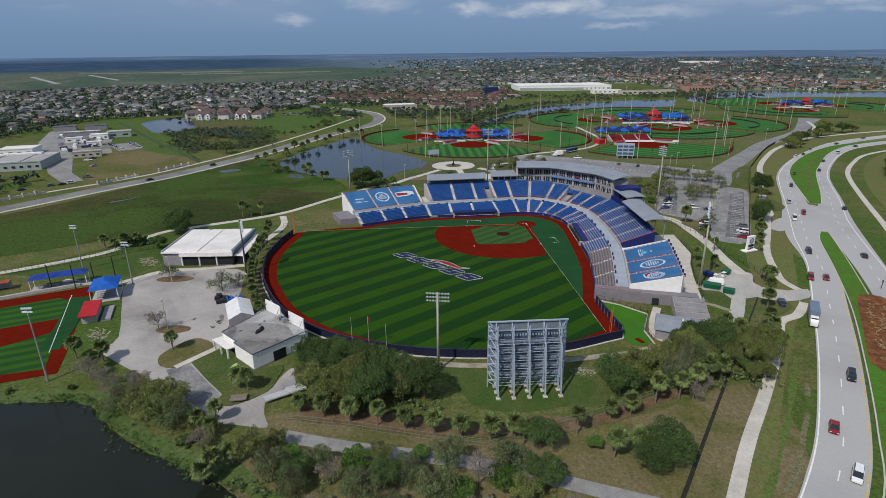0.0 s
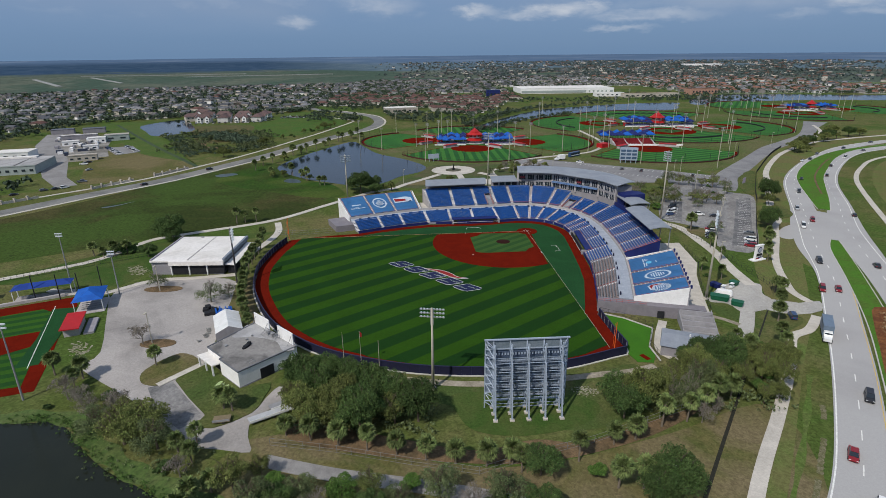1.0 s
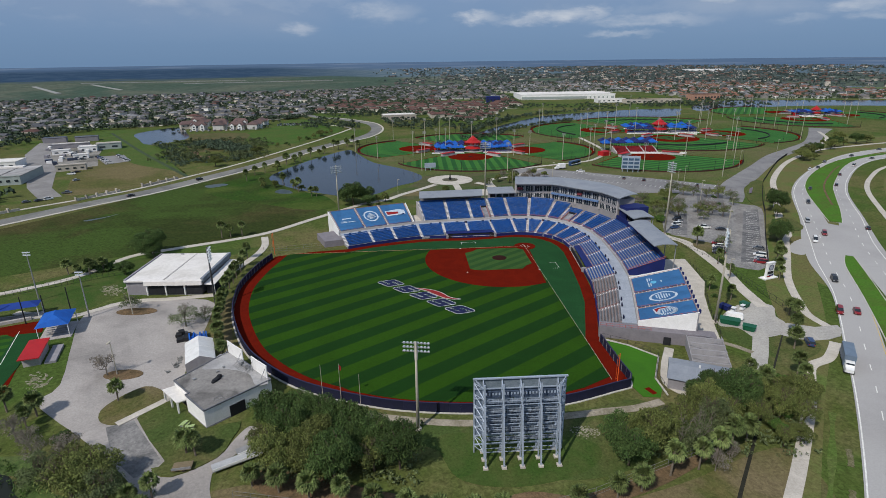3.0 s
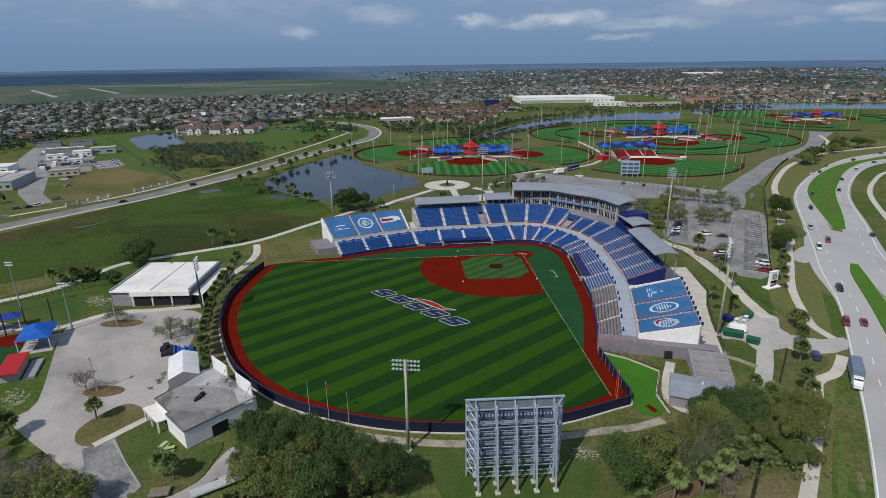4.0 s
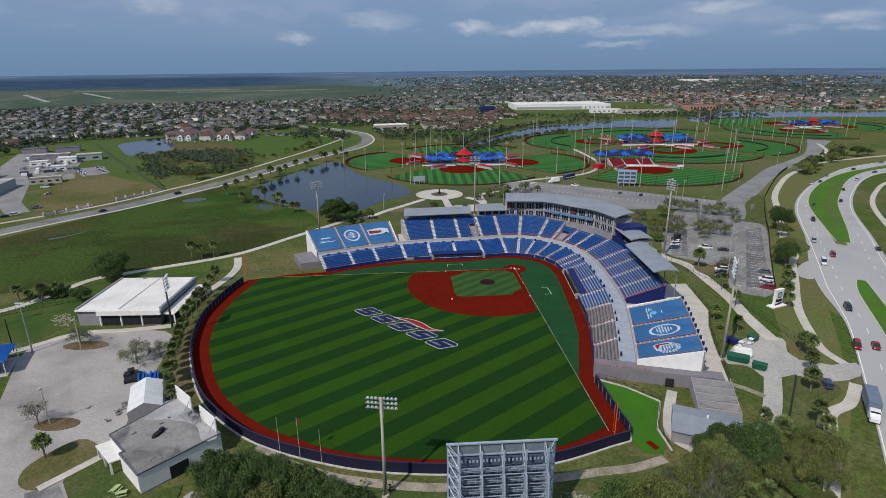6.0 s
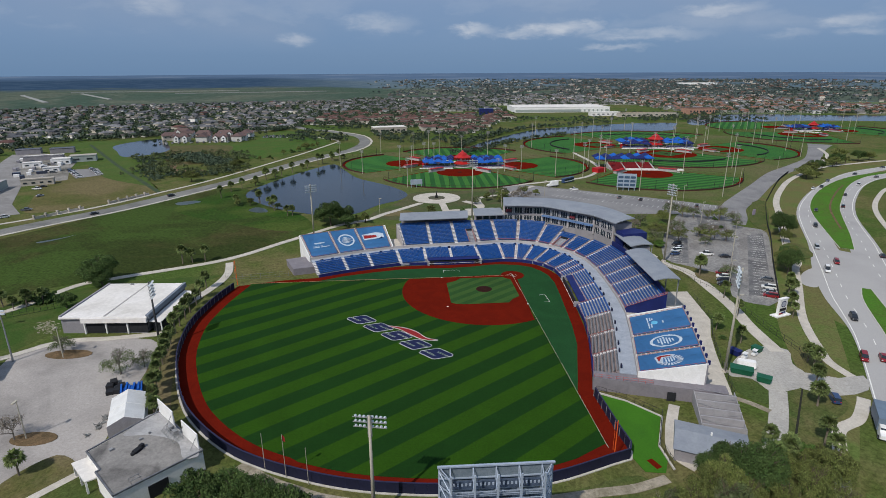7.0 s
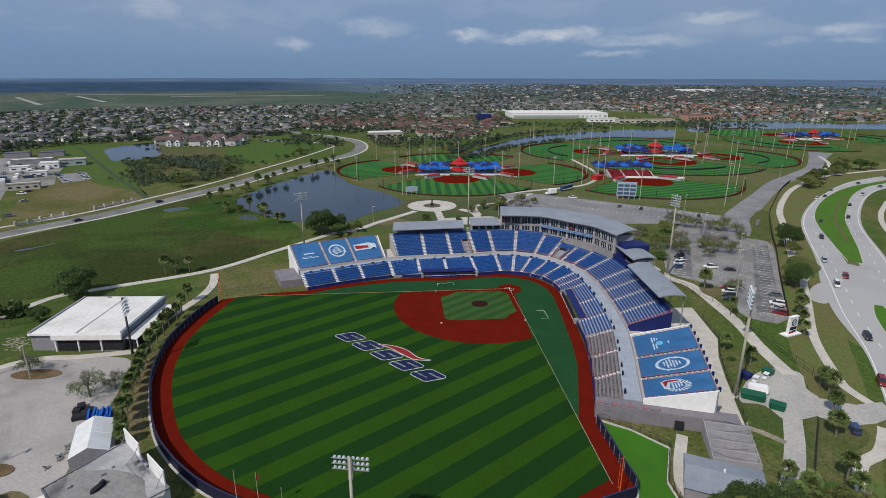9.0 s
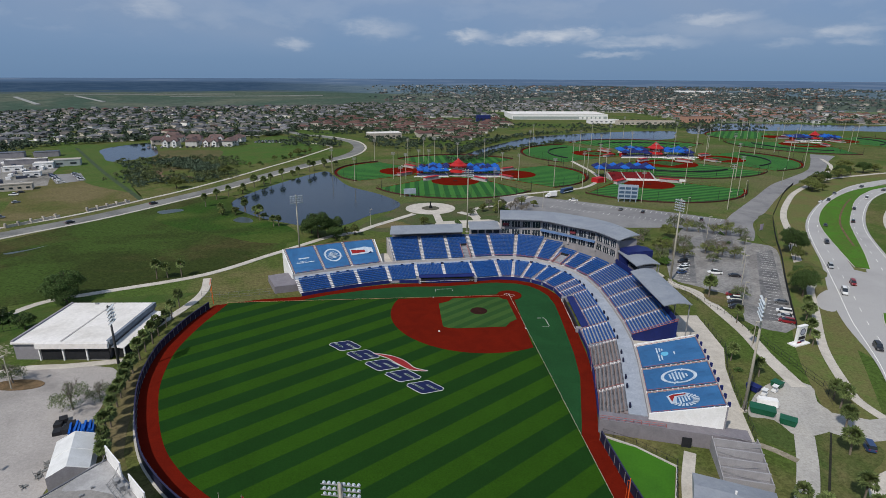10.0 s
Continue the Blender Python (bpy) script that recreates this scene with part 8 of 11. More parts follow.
def palm(seed, h, fronds, ln, full=True):
    rng = random.Random(seed)
    t = thing("palm_tree", "cabbage palm with fan fronds and rough trunk", "palm", Matrix.Translation((0, 0, -500)), "palms")
    tr = Geo()
    lean = Vector((rng.uniform(-.25, .25), rng.uniform(-.25, .25), h))
    tr.tube((0, 0, -0.1), lean * 0.5 + Vector((0.05, 0, 0)), 0.22, 0.19, 8, caps=False).tube(lean * 0.5 + Vector((0.05, 0, 0)), lean, 0.19, 0.24, 8)
    part("trunk", tr, PALMBARK, t)
    g = Geo()
    for i in range(fronds):
        az = rng.uniform(0, 2 * math.pi)
        el = rng.uniform(-0.6, 1.35)
        d = Vector((math.cos(az) * math.cos(el), math.sin(az) * math.cos(el), math.sin(el)))
        base = lean
        mid = base + d * ln * 0.55
        g.tube(base, mid, 0.03, 0.02, 3, caps=False)
        side = d.cross(Vector((0, 0, 1)))
        side = side.normalized() if side.length > 0.05 else Vector((1, 0, 0))
        upv = side.cross(d)
        for k_ in range(7):
            a = radians(-78 + 26 * k_)
            tip_d = (d * math.cos(a) + side * math.sin(a)).normalized()
            tip = mid + tip_d * ln * 0.62 * rng.uniform(0.8, 1.05) - Vector((0, 0, ln * rng.uniform(0.2, 0.5) * (0.4 + abs(math.sin(a))))) + upv * 0.05
            w = (tip - mid).cross(upv).normalized() * 0.15 * ln / 1.6
            m2 = mid.lerp(tip, 0.5) + Vector((0, 0, 0.06))
            g.face([mid, m2 - w, tip]).face([mid, tip, m2 + w])
    part("crown", g, FROND, t, "fan-shaped green fronds")
    if full:
        s = Geo()
        for i in range(9):
            az = rng.uniform(0, 2 * math.pi)
            d = Vector((math.cos(az), math.sin(az), 0))
            p0 = lean + Vector((0, 0, -0.2))
            p1 = p0 + d * 0.6 + Vector((0, 0, -1.2))
            w = Vector((-d.y, d.x, 0)) * 0.3
            s.face([p0, p1 - w, p1 + w])
        part("dead_fronds", s, PALMBARK, t, "brown hanging dead fronds")
    return t


KINDS["palm1"], KINDS["palm2"], KINDS["palm3"] = palm(31, 4.7, 64, 1.95), palm(32, 5.9, 58, 1.95), palm(33, 4.0, 66, 2.0)
PLANTED = []


def plant(kind, places, scale=1.0, jitter=0.15, seed=0, tall=1.0):
    rng = random.Random(seed * 97 + len(places))
    for p in places:
        s = scale * (p[2] if len(p) > 2 else 1.0) * (1 + rng.uniform(-jitter, jitter))
        k = kind if isinstance(kind, str) else rng.choice(kind)
        m = Matrix.Translation((p[0], p[1], 0)) @ Matrix.Rotation(rng.uniform(0, 6.28), 4, "Z") @ Matrix.Diagonal((s, s, s * tall * (1 + rng.uniform(-jitter, jitter) * 0.6), 1))
        PLANTED.append(copy_thing(KINDS[k], m))


# the wood before the outfield
plant(["oak3", "oak1", "oak3", "oak2", "thin1"], [(-72, -119), (-66.5, -117.5), (-61, -119.5), (-67, -125), (-61, -126), (-55.5, -123), (-55, -129), (-49.5, -126.5), (-49, -132), (-72.5, -126), (-44, -131.5), (-62, -132), (-68, -132), (-56, -135)], 0.97, 0.14, 1, 1.32)
plant(["palm1", "palm3"], [(-71.5, -135.5), (-66, -137.2), (-60, -139), (-54, -140.6), (-48, -141.8), (-42.2, -143.6), (-36.4, -144.6), (-30.5, -145.5), (-25.5, -145.0)], 1.0, 0.1, 2)
plant(["oak3", "oak2"], [(-20.5, -148.0, 0.8)], 1, 0.05, 3)
plant(["palm1", "palm3", "palm2"], [(-12.5, -144.5), (-24, -147.2), (-4.2, -139.8), (0.6, -138.4), (7.5, -134.5), (-7.0, -151.5), (-2.5, -151.8), (13.5, -133.0), (18.0, -130.5), (22.5, -127.5), (27.0, -125.0)], 1.0, 0.1, 4)
plant("oak2", [(0.5, -131.5, 0.9), (-0.2, -126.5, 0.8), (2.5, -153.2, 1.0), (-1.5, -155.5, 0.75)], 1, 0.05, 5, 1.2)
plant(["thin2", "thin1", "oak3", "sparse1"], [(6, -128.5), (11.5, -129), (16.5, -126.5), (9, -123.5), (15, -121), (20.5, -122), (25.5, -119.5), (12.5, -118.5, .7), (32, -120), (19, -118), (23, -116.5)], 1.0, 0.15, 6, 1.35)
plant("oak2", [(26.5, -112.5, .95), (30.5, -114.5, .95), (23, -112, .7)], 1, 0.08, 7, 1.3)
plant(["thin1", "oak3"], [(37.5, -118.5), (41, -121, .8), (40, -114, .8), (45, -110.5, .8), (47.5, -112, .7), (44, -115, .8), (33.5, -127, .7), (37.5, -126, .6), (35, -113, .7)], 0.95, 0.15, 8, 1.35)
plant("bare2", [(16.5, -133.5, .8), (21.0, -130.0, .7)], 1, 0.1, 9)
plant("bright", [(45, -106, .8), (35, -123, .8), (39.5, -117, .8), (-10, -148.5, .7)], 1, 0.1, 10)
# lower edge of the view
plant(["thin2", "bare2", "thin1"], [(-77, -151), (-73, -147.5, .7), (-64.5, -153), (-60.5, -157), (-52, -153), (-46, -156.5), (-39.5, -154), (-34, -158), (-28.5, -155), (-67, -159), (-55, -161), (-42, -162), (-26, -162), (-72, -156), (-49, -166), (-34, -167), (-18, -166), (-62, -167)], 0.95, 0.2, 11, 1.2)
plant("bright", [(-57, -152.6), (-44.8, -150.9, .7), (-29, -158.5, 1.2), (-70, -150, .8), (-37, -161, 1.0)], 1.0, 0.1, 12)
plant("oak1", [(-68, -155.5, .8), (-22, -158, .8), (-51, -158, .8)], 1, 0.1, 13)
# pond bank
plant(["thin2", "oak3", "thin1"], [(-111, -133.5), (-106, -132.5, 1.1), (-101, -136, 1.1), (-96.5, -139), (-104, -137.5)], 1.2, 0.12, 14)
plant(["bare1", "bare2"], [(-110, -128, 1.1), (-125.6, -121.5, 1.2), (-117, -128, 1.0), (-88.5, -147), (-121, -124, .9)], 1, 0.1, 15)
plant("shrub", [(-128, -125), (-115, -131), (-142, -126), (-116, -121), (-92, -145)], 0.9, 0.3, 16)
plant(["palm1", "palm3"], [(-135.5, -111), (-127.4, -112.8), (-127, -116.8, .8), (-112, -107.4), (-87.9, -126.1), (-85.6, -127.0), (-83.5, -154), (-81, -151, .9), (-84.5, -156.5, .9), (-88, -143, .8), (-92, -140, .9), (-89, -138, .8)], 1, 0.1, 17)
# row of palms by the western wall
plant(["palm2", "palm1"], [(-107.0 + 0.9 * i + (0.05 * i * i), -53 - 3.9 * i) for i in range(10)], 0.9, 0.12, 18)
plant(["palm2"], [(-113.5, -10), (-112, -19), (-111, -25), (-110.6, -31), (-110, -36), (-109.6, -41), (-108.6, -46)], 0.85, 0.1, 19)
plant("spread", [(-135.0, -57.5, .85), (-112.5, -69.4, 1.15), (-108, -66, .8)], 1.0, 0.1, 20)
plant(["bare1", "bare2"], [(-121, -96.2)], 1.2, 0.1, 41)
# meadow and lake side
plant("oak2", [(-155, -4, 1.35), (-152, -8, .8)], 1, 0.05, 21)
plant(["palm2", "palm1"], [(-134, 17.5), (-130.4, 18.6), (-125.8, 20.2), (-176, -25), (-168, -25), (-164.5, -22), (-171, -27, .8)], 1.0, 0.1, 22)
plant("shrub", [(-166, -21), (-170, -21), (-163, -20)], 1.5, 0.2, 23)
plant("oak1", [(-153.7, -26.5, .85), (-167, -19, .6)], 1, 0.1, 40)
plant(["oak1", "oak2"], [(-83, 74, 1.7), (-77, 79, 1.4), (-74, 71, 1.0), (-88, 82, 1.1)], 1, 0.1, 24)
plant(["small"], [(-66, 79, 1.3), (-70, 66, .8)], 1, 0.1, 25)
plant(["palm2", "palm1", "small"], [(-134, 124), (-136, 128), (-127, 118.5), (-125, 116.5), (-121, 107), (-119.5, 109), (-110.5, 95.5), (-107.8, 95.5), (-145.5, 119, 1.2), (-148, 123), (-163, 140), (-139, 121, 1.2), (-70, 80)], 1.05, 0.12, 26)
plant(["palm2", "palm1", "small", "palm2"], [(-164, 160), (-159.4, 168), (-153, 176.7, 1.2), (-154.5, 182), (-152, 198, 1.2), (-149.6, 212), (-145, 214), (-139.5, 226, 1.2), (-137, 247), (-133, 249), (-128, 266), (-124.5, 269), (-147, 205), (-119, 285), (-121, 290), (-115, 296, 1.2), (-112, 300)], 1.1, 0.12, 27)
plant(["small", "shrub", "oak3", "small"], [(-205, 196), (-198, 222), (-190, 250), (-181, 309), (-176, 300), (-173, 328), (-166, 338), (-162.5, 345), (-158, 356), (-154, 370), (-152, 384), (-155, 398), (-184, 290), (-192, 270), (-160, 366), (-170, 346)], 1.15, 0.2, 28)
# stadium's east side and car park
plant(["palm1", "palm2"], [(55.4, -48.1, .9), (58.5, -56.5, .8), (69.8, -71.2, 1.0), (64.9, -79.5, 1.0), (59.8, -87.9, 1.0), (70.8, -67.5), (67.5, -38, .8), (70, -24, .8), (38.7, -103.3, .9), (36.3, -109, .9), (39.4, -110.5, .9), (51.5, -102.3, .95), (49.2, -107.9, .95), (42, -105, .9), (40, -107.2)], 1.0, 0.1, 29)
plant(["oak1", "oak2", "oak3"], [(133, 46, 1.05), (137, 54, .8), (129, 38, .7), (109, 4, 1.05), (106, -2, .95), (113, 10, .8), (142, 66, .6)], 1, 0.06, 30, 1.45)
plant(["palm1", "palm2"], [(91, -26), (95, -22.5), (88, -33, .9), (98, -16, .8), (71.7, -2.2, 1.2), (84, -40, .8)], 1, 0.1, 37)
plant(["oak3", "bright"], [(76, 50, 1.0), (70, 33, .9), (66, 44, 1.0), (60, 38, .9), (82, 62, 1.0), (88, 74, .9), (77, 60, .8)], 1, 0.1, 38)
plant(["sparse1", "sparse2", "sparse1", "bare1"], [(97, 42), (101.5, 46.5), (94.5, 48), (104, 41), (99, 52), (119, 77), (124.5, 74), (114, 80), (103, 85), (97.5, 88), (108, 83), (82, 41), (79, 46), (86, 52), (70, 38), (58, 60), (62, 52), (82, -4, .7), (120, 62, .8), (92, 36, .8), (68, 60), (74, 68)], 1.3, 0.15, 31)
plant(["shrub", "small"], [(56, 28), (60, 34), (54, 40), (57, 20), (60, 10), (58, 2)], 1.0, 0.2, 32)
plant(["small", "oak3", "shrub"], [(-32, 96, 1.2), (-14, 100, 1.1), (14, 104), (20, 98), (28, 100), (10, 92)], 1.0, 0.2, 33)
plant(["thin1", "thin2", "bare1", "small"], [(6, 134), (12, 131), (18, 128), (22, 134), (28, 131), (27, 144), (2, 128), (14, 138), (9, 124), (24, 124), (34, 140), (-6, 118, .8)], 1.1, 0.15, 39)
plant(["oak3", "oak1", "small"], [(240, 196), (250, 204), (258, 212), (266, 220), (236, 186), (276, 228), (290, 236), (300, 246), (312, 252), (330, 262), (344, 268), (246, 190), (356, 280), (300, 262), (322, 274)], 1.3, 0.15, 34)
plant(["oak1", "oak2", "shrub"], [(236, 82), (244, 92), (252, 102), (240, 70), (256, 90), (262, 110), (250, 78), (228, 66), (270, 104), (232, 52), (268, 120), (222, 54), (246, 62)], 1.3, 0.15, 35)
plant("shrub", [(112, 62), (117, 78), (124, 92), (54.5, -54, .7)], 1.0, 0.2, 36)
for k in list(KINDS.values()):
    for o in (*k.children_recursive, k):
        bpy.data.objects.remove(o)
# brush between road and houses
rng = random.Random(77)


def clump_field(name, label, category, places, seed, material, clumps=16, size=0.55, flat=0.8):
    """Many far trees as one stuff mesh of small leaf clumps; places are x, y, radius."""
    r = np.random.default_rng(seed)
    P = np.array(places)
    n = len(P)
    d = r.normal(size=(n, clumps, 3))
    d /= np.linalg.norm(d, axis=2)[:, :, None]
    d[:, :, 2] = np.abs(d[:, :, 2]) * 1.2 - 0.25
    rad = P[:, 2][:, None, None]
    base_z = P[:, 3] if P.shape[1] > 3 else 0.0
    c = np.stack([P[:, 0], P[:, 1], P[:, 2] * 0.85 + base_z], axis=1)[:, None, :]
    p = c + d * rad * r.uniform(0.45, 1.0, (n, clumps, 1)) * np.array([1, 1, flat])
    u = r.normal(size=(n, clumps, 3))
    u /= np.linalg.norm(u, axis=2)[:, :, None]
    w = np.cross(u, d)
    w /= np.linalg.norm(w, axis=2)[:, :, None] + 1e-6
    s = rad * size * r.uniform(0.6, 1.2, (n, clumps, 1))
    v = np.stack([p - u * s, p - w * s * 0.8 - np.array([0, 0, 0.2]) * s, p + u * s, p + w * s * 0.8 + np.array([0, 0, 0.3]) * s], axis=2).reshape(-1, 3)
    k = n * clumps
    me = bpy.data.meshes.new(name)
    base = np.arange(k) * 4
    faces = np.concatenate([np.stack([base, base + 1, base + 2], 1), np.stack([base, base + 2, base + 3], 1)])
    me.from_pydata(v.tolist(), [], faces.tolist())
    me.materials.append(material)
    me.update()
    return tagged(new(name, me), label, category, "", "stuff")


clump_field("brush", "thick dark scrub beside the road", "scrub", [(x + rng.gauss(0, 9), y + rng.gauss(0, 9), rng.uniform(1.0, 3.0)) for x, y in spline([(-296, 312), (-262, 322), (-226, 330), (-205, 292), (-196, 240), (-214, 226), (-246, 232), (-256, 262), (-240, 300), (-214, 300)], 12) for _ in range(5)], 5, SCRUB, 40, 0.22)
thick = [(x + rng.gauss(0, 5), y + rng.gauss(0, 7), rng.uniform(2.0, 3.6)) for x, y in spline([(-264, 300), (-250, 302), (-234, 290), (-218, 274), (-204, 264)], 8) for _ in range(7)]
thick += [(x + rng.gauss(0, 4), y + rng.gauss(0, 5), rng.uniform(0.9, 2.0)) for x, y in spline([(-296, 304), (-278, 284), (-262, 254), (-248, 228), (-234, 204)], 8) for _ in range(6)]
thick += [(x + rng.gauss(0, 4), y + rng.gauss(0, 4), rng.uniform(1.0, 2.4)) for x, y in spline([(-228, 220), (-212, 216), (-200, 222), (-196, 236)], 6) for _ in range(3)]
clump_field("thicket", "dense olive green thicket beside the road", "scrub", thick, 31, FARLEAF, 54, 0.24)
clump_field("reeds", "low reeds along the pond bank", "reeds", [(x + rng.gauss(0, 1.2), y + rng.gauss(0, 0.9), rng.uniform(0.2, 0.55)) for x, y in spline([(-200, -126), (-138, -129.6), (-126, -129), (-118, -132.4), (-109, -141), (-96, -148.6), (-87, -153.8), (-78, -158.6)], 30) for _ in range(2)], 6, BRIGHT, 10, 0.35)
clump_field("undergrowth", "low undergrowth among the trees", "undergrowth", [(rng.uniform(-72, -40), rng.uniform(-136, -117), rng.uniform(0.5, 1.2)) for _ in range(160)] + [(rng.uniform(-80, -20), rng.uniform(-170, -156), rng.uniform(0.3, 0.9)) for _ in range(260)] + [(rng.uniform(4, 40), rng.uniform(-130, -119), rng.uniform(0.4, 1.2)) for _ in range(150)] + [(rng.uniform(-108, -84), rng.uniform(-148, -136), rng.uniform(0.25, 0.7)) for _ in range(70)], 7, SCRUB, 16, 0.30)

# ---------------------------------------------------------------- vehicles
wheel_tyre = Geo().tube((0, -0.11, 0), (0, 0.11, 0), 0.34, n=12).mesh("tyre", RUBBER)
wheel_rim = Geo().tube((0, -0.12, 0), (0, 0.12, 0), 0.19, n=8).mesh("rim", STEELFAR)
CAR_LABEL = {"white": "white", "black": "black", "red": "dark red", "silver": "silver", "blue": "dark blue", "grey": "dark grey"}
MODELS = {}


def loft(sections):
    """A hull through cross-sections: x, half width low and high, z low and high."""
    g = Geo()
    for x, w0, w1, z0, z1 in sections:
        g.v += [(x, -w0, z0), (x, w0, z0), (x, w1, z1), (x, -w1, z1)]
    for i in range(len(sections) - 1):
        a, b = 4 * i, 4 * i + 4
        for k in range(4):
            g.f.append((a + k, b + k, b + (k + 1) % 4, a + (k + 1) % 4))
    n = 4 * (len(sections) - 1)
    g.f += [(0, 1, 2, 3), (n + 3, n + 2, n + 1, n)]
    g.s = [0] * len(g.f)
    return g


def car_model(kind, colour):
    key = (kind, colour)
    if key in MODELS:
        return MODELS[key]
    names = {"sedan": "sedan car", "suv": "sport utility car", "pickup": "pickup truck", "van": "van"}
    t = thing("car" if kind != "pickup" else "pickup_truck", "%s %s with dark windows" % (CAR_LABEL[colour], names[kind]), "car", Matrix.Translation((0, 0, -400)), "vehicles")
    h = {"sedan": 1.45, "suv": 1.75, "pickup": 1.85, "van": 2.2}[kind]
    ln = {"sedan": 4.6, "suv": 4.8, "pickup": 5.6, "van": 5.4}[kind]
    x0, x1 = -ln / 2, ln / 2
    bel = 0.95 if kind == "sedan" else 1.08
    part("body", loft([(x0, 0.78, 0.74, 0.42, bel - 0.12), (x0 + 0.35, 0.90, 0.86, 0.30, bel), (0, 0.92, 0.88, 0.28, bel), (x1 - 1.1, 0.92, 0.86, 0.30, bel - 0.05), (x1 - 0.25, 0.88, 0.80, 0.34, bel - 0.22), (x1, 0.74, 0.68, 0.42, bel - 0.36)]), PAINTS[colour], t)
    if kind == "sedan":
        cab = [(x0 + 0.55, 0.80, 0.76, bel - 0.04, bel), (x0 + 1.2, 0.80, 0.62, bel - 0.04, h - 0.04), (0.5, 0.80, 0.62, bel - 0.04, h - 0.04), (1.35, 0.80, 0.74, bel - 0.06, bel - 0.02)]
        roofx = (x0 + 1.25, 0.45)
    elif kind == "pickup":
        cab = [(-0.9, 0.82, 0.80, bel - 0.04, bel), (-0.75, 0.82, 0.68, bel - 0.04, h - 0.04), (0.9, 0.82, 0.66, bel - 0.04, h - 0.04), (1.6, 0.82, 0.76, bel - 0.06, bel - 0.02)]
        roofx = (-0.72, 0.85)
        part("load_bed", Geo().box((x0 + 1.0, 0, bel - 0.02), (1.7, 1.4, 0.03)), BLACK, t, "dark load bed")
    else:
        cab = [(x0 + 0.12, 0.84, 0.82, bel - 0.04, bel), (x0 + 0.3, 0.84, 0.70, bel - 0.04, h - 0.04), (0.6, 0.84, 0.68, bel - 0.04, h - 0.04), (1.5, 0.84, 0.78, bel - 0.06, bel - 0.02)]
        roofx = (x0 + 0.34, 0.55)
    part("glasshouse", loft(cab), CARGLASS, t, "dark car windows")
    part("roof", Geo().box(((roofx[0] + roofx[1]) / 2, 0, h - 0.05), (roofx[1] - roofx[0], 1.26, 0.07)), PAINTS[colour], t)
    for sx in (x0 + 0.85, x1 - 0.9):
        for sy in (-0.83, 0.83):
            ty = part("tyre", wheel_tyre, None, t, at=Matrix.Translation((sx, sy, 0.34)))
            part("rim", wheel_rim, None, ty)
    for sy in (-0.6, 0.6):
        part("headlight", Geo().box((x1 - 0.10, sy, bel - 0.44), (0.16, 0.34, 0.16)), LAMPWHITE, t)
        part("tail_light", Geo().box((x0 + 0.04, sy, bel - 0.28), (0.12, 0.30, 0.18)), LAMPRED, t)
    MODELS[key] = t
    return t


def put_car(x, y, heading, kind="sedan", colour="grey", z=0.08):
    return copy_thing(car_model(kind, colour), Matrix.Translation((x, y, z)) @ Matrix.Rotation(heading, 4, "Z"))


def along(line, x, y):
    best = min(range(len(line) - 1), key=lambda i: math.dist(line[i][:2], (x, y)))
    a, b = line[best], line[best + 1]
    return math.atan2(b[1] - a[1], b[0] - a[0])


for x, y, k_, c_ in ((123.5, 1.0, "van", "white"), (133.5, 10.0, "suv", "red"), (138.5, 29.5, "suv", "silver"), (161, 64, "suv", "black"), (228, 158, "sedan", "black"), (218.5, 152, "sedan", "white"), (246, 178, "sedan", "grey"),
                     (283, 202, "sedan", "black"), (325, 229, "sedan", "grey"), (92.0, -67.0, "sedan", "red"), (87.0, -66.5, "suv", "red"), (41.0, -144.5, "sedan", "red"), (36.0, -158.0, "suv", "white"), (58.0, -126.0, "suv", "black"), (102.5, -41.5, "suv", "black"), (182, 95, "sedan", "black")):
    put_car(x, y, along(cw1, x, y) + math.pi, k_, c_)
for x, y, k_, c_ in ((158, 17, "sedan", "black"), (203, 103, "suv", "black"), (226, 133, "sedan", "black"), (257, 163, "van", "white"), (120, -47, "sedan", "black"), (290, 190, "sedan", "grey")):
    put_car(x, y, along(cw2, x, y), k_, c_)
# parked
for x, y, a, k_, c_ in ((79, 36, 205, "suv", "black"), (77.4, 30.6, 200, "sedan", "white"), (75, 27, 200, "suv", "white"), (72.6, 22.6, 200, "sedan", "blue"), (86, 22, 165, "pickup", "white"), (92, 18.6, 165, "sedan", "black"),
                        (81, -1, 160, "suv", "red"), (79.4, -5, 160, "suv", "white"), (77.6, -8.8, 160, "suv", "black"), (76, -12.4, 160, "suv", "black"), (90.5, -16, 150, "suv", "white"), (88.5, -20, 150, "sedan", "silver"), (86.6, -23.6, 150, "suv", "red"), (94.5, -8, 150, "sedan", "grey"),
                        (62, 156.0, 170, "pickup", "white"), (95, 125, 60, "sedan", "black"), (84, 131, 60, "sedan", "grey"), (121, 107, 60, "suv", "black"), (65.4, -85.6, 70, "suv", "blue"), (-264, 112, 20, "pickup", "grey"), (-268, 92.6, 50, "sedan", "black"), (-273, 89.6, 50, "sedan", "grey"), (-264.6, 96, 50, "suv", "white"), (-283, 79, 50, "sedan", "black"),
                        (-299, 172, 10, "pickup", "white"), (-197, 146.5, 63, "suv", "black"), (-219.6, 102, 60, "sedan", "black")):
    put_car(x, y, radians(a), k_, c_)
rng = random.Random(12)
for i in range(26):
    x, y = (-323 + (i % 13) * 2.2, 246 - (i % 13) * 2.5) if i < 13 else (-310 + (i % 13) * 1.8, 253 - (i % 13) * 2.2)
    if rng.random() < 0.85:
        put_car(x, y, radians(38), rng.choice(["sedan", "suv"]), rng.choice(["white", "black", "silver", "grey", "blue"]))
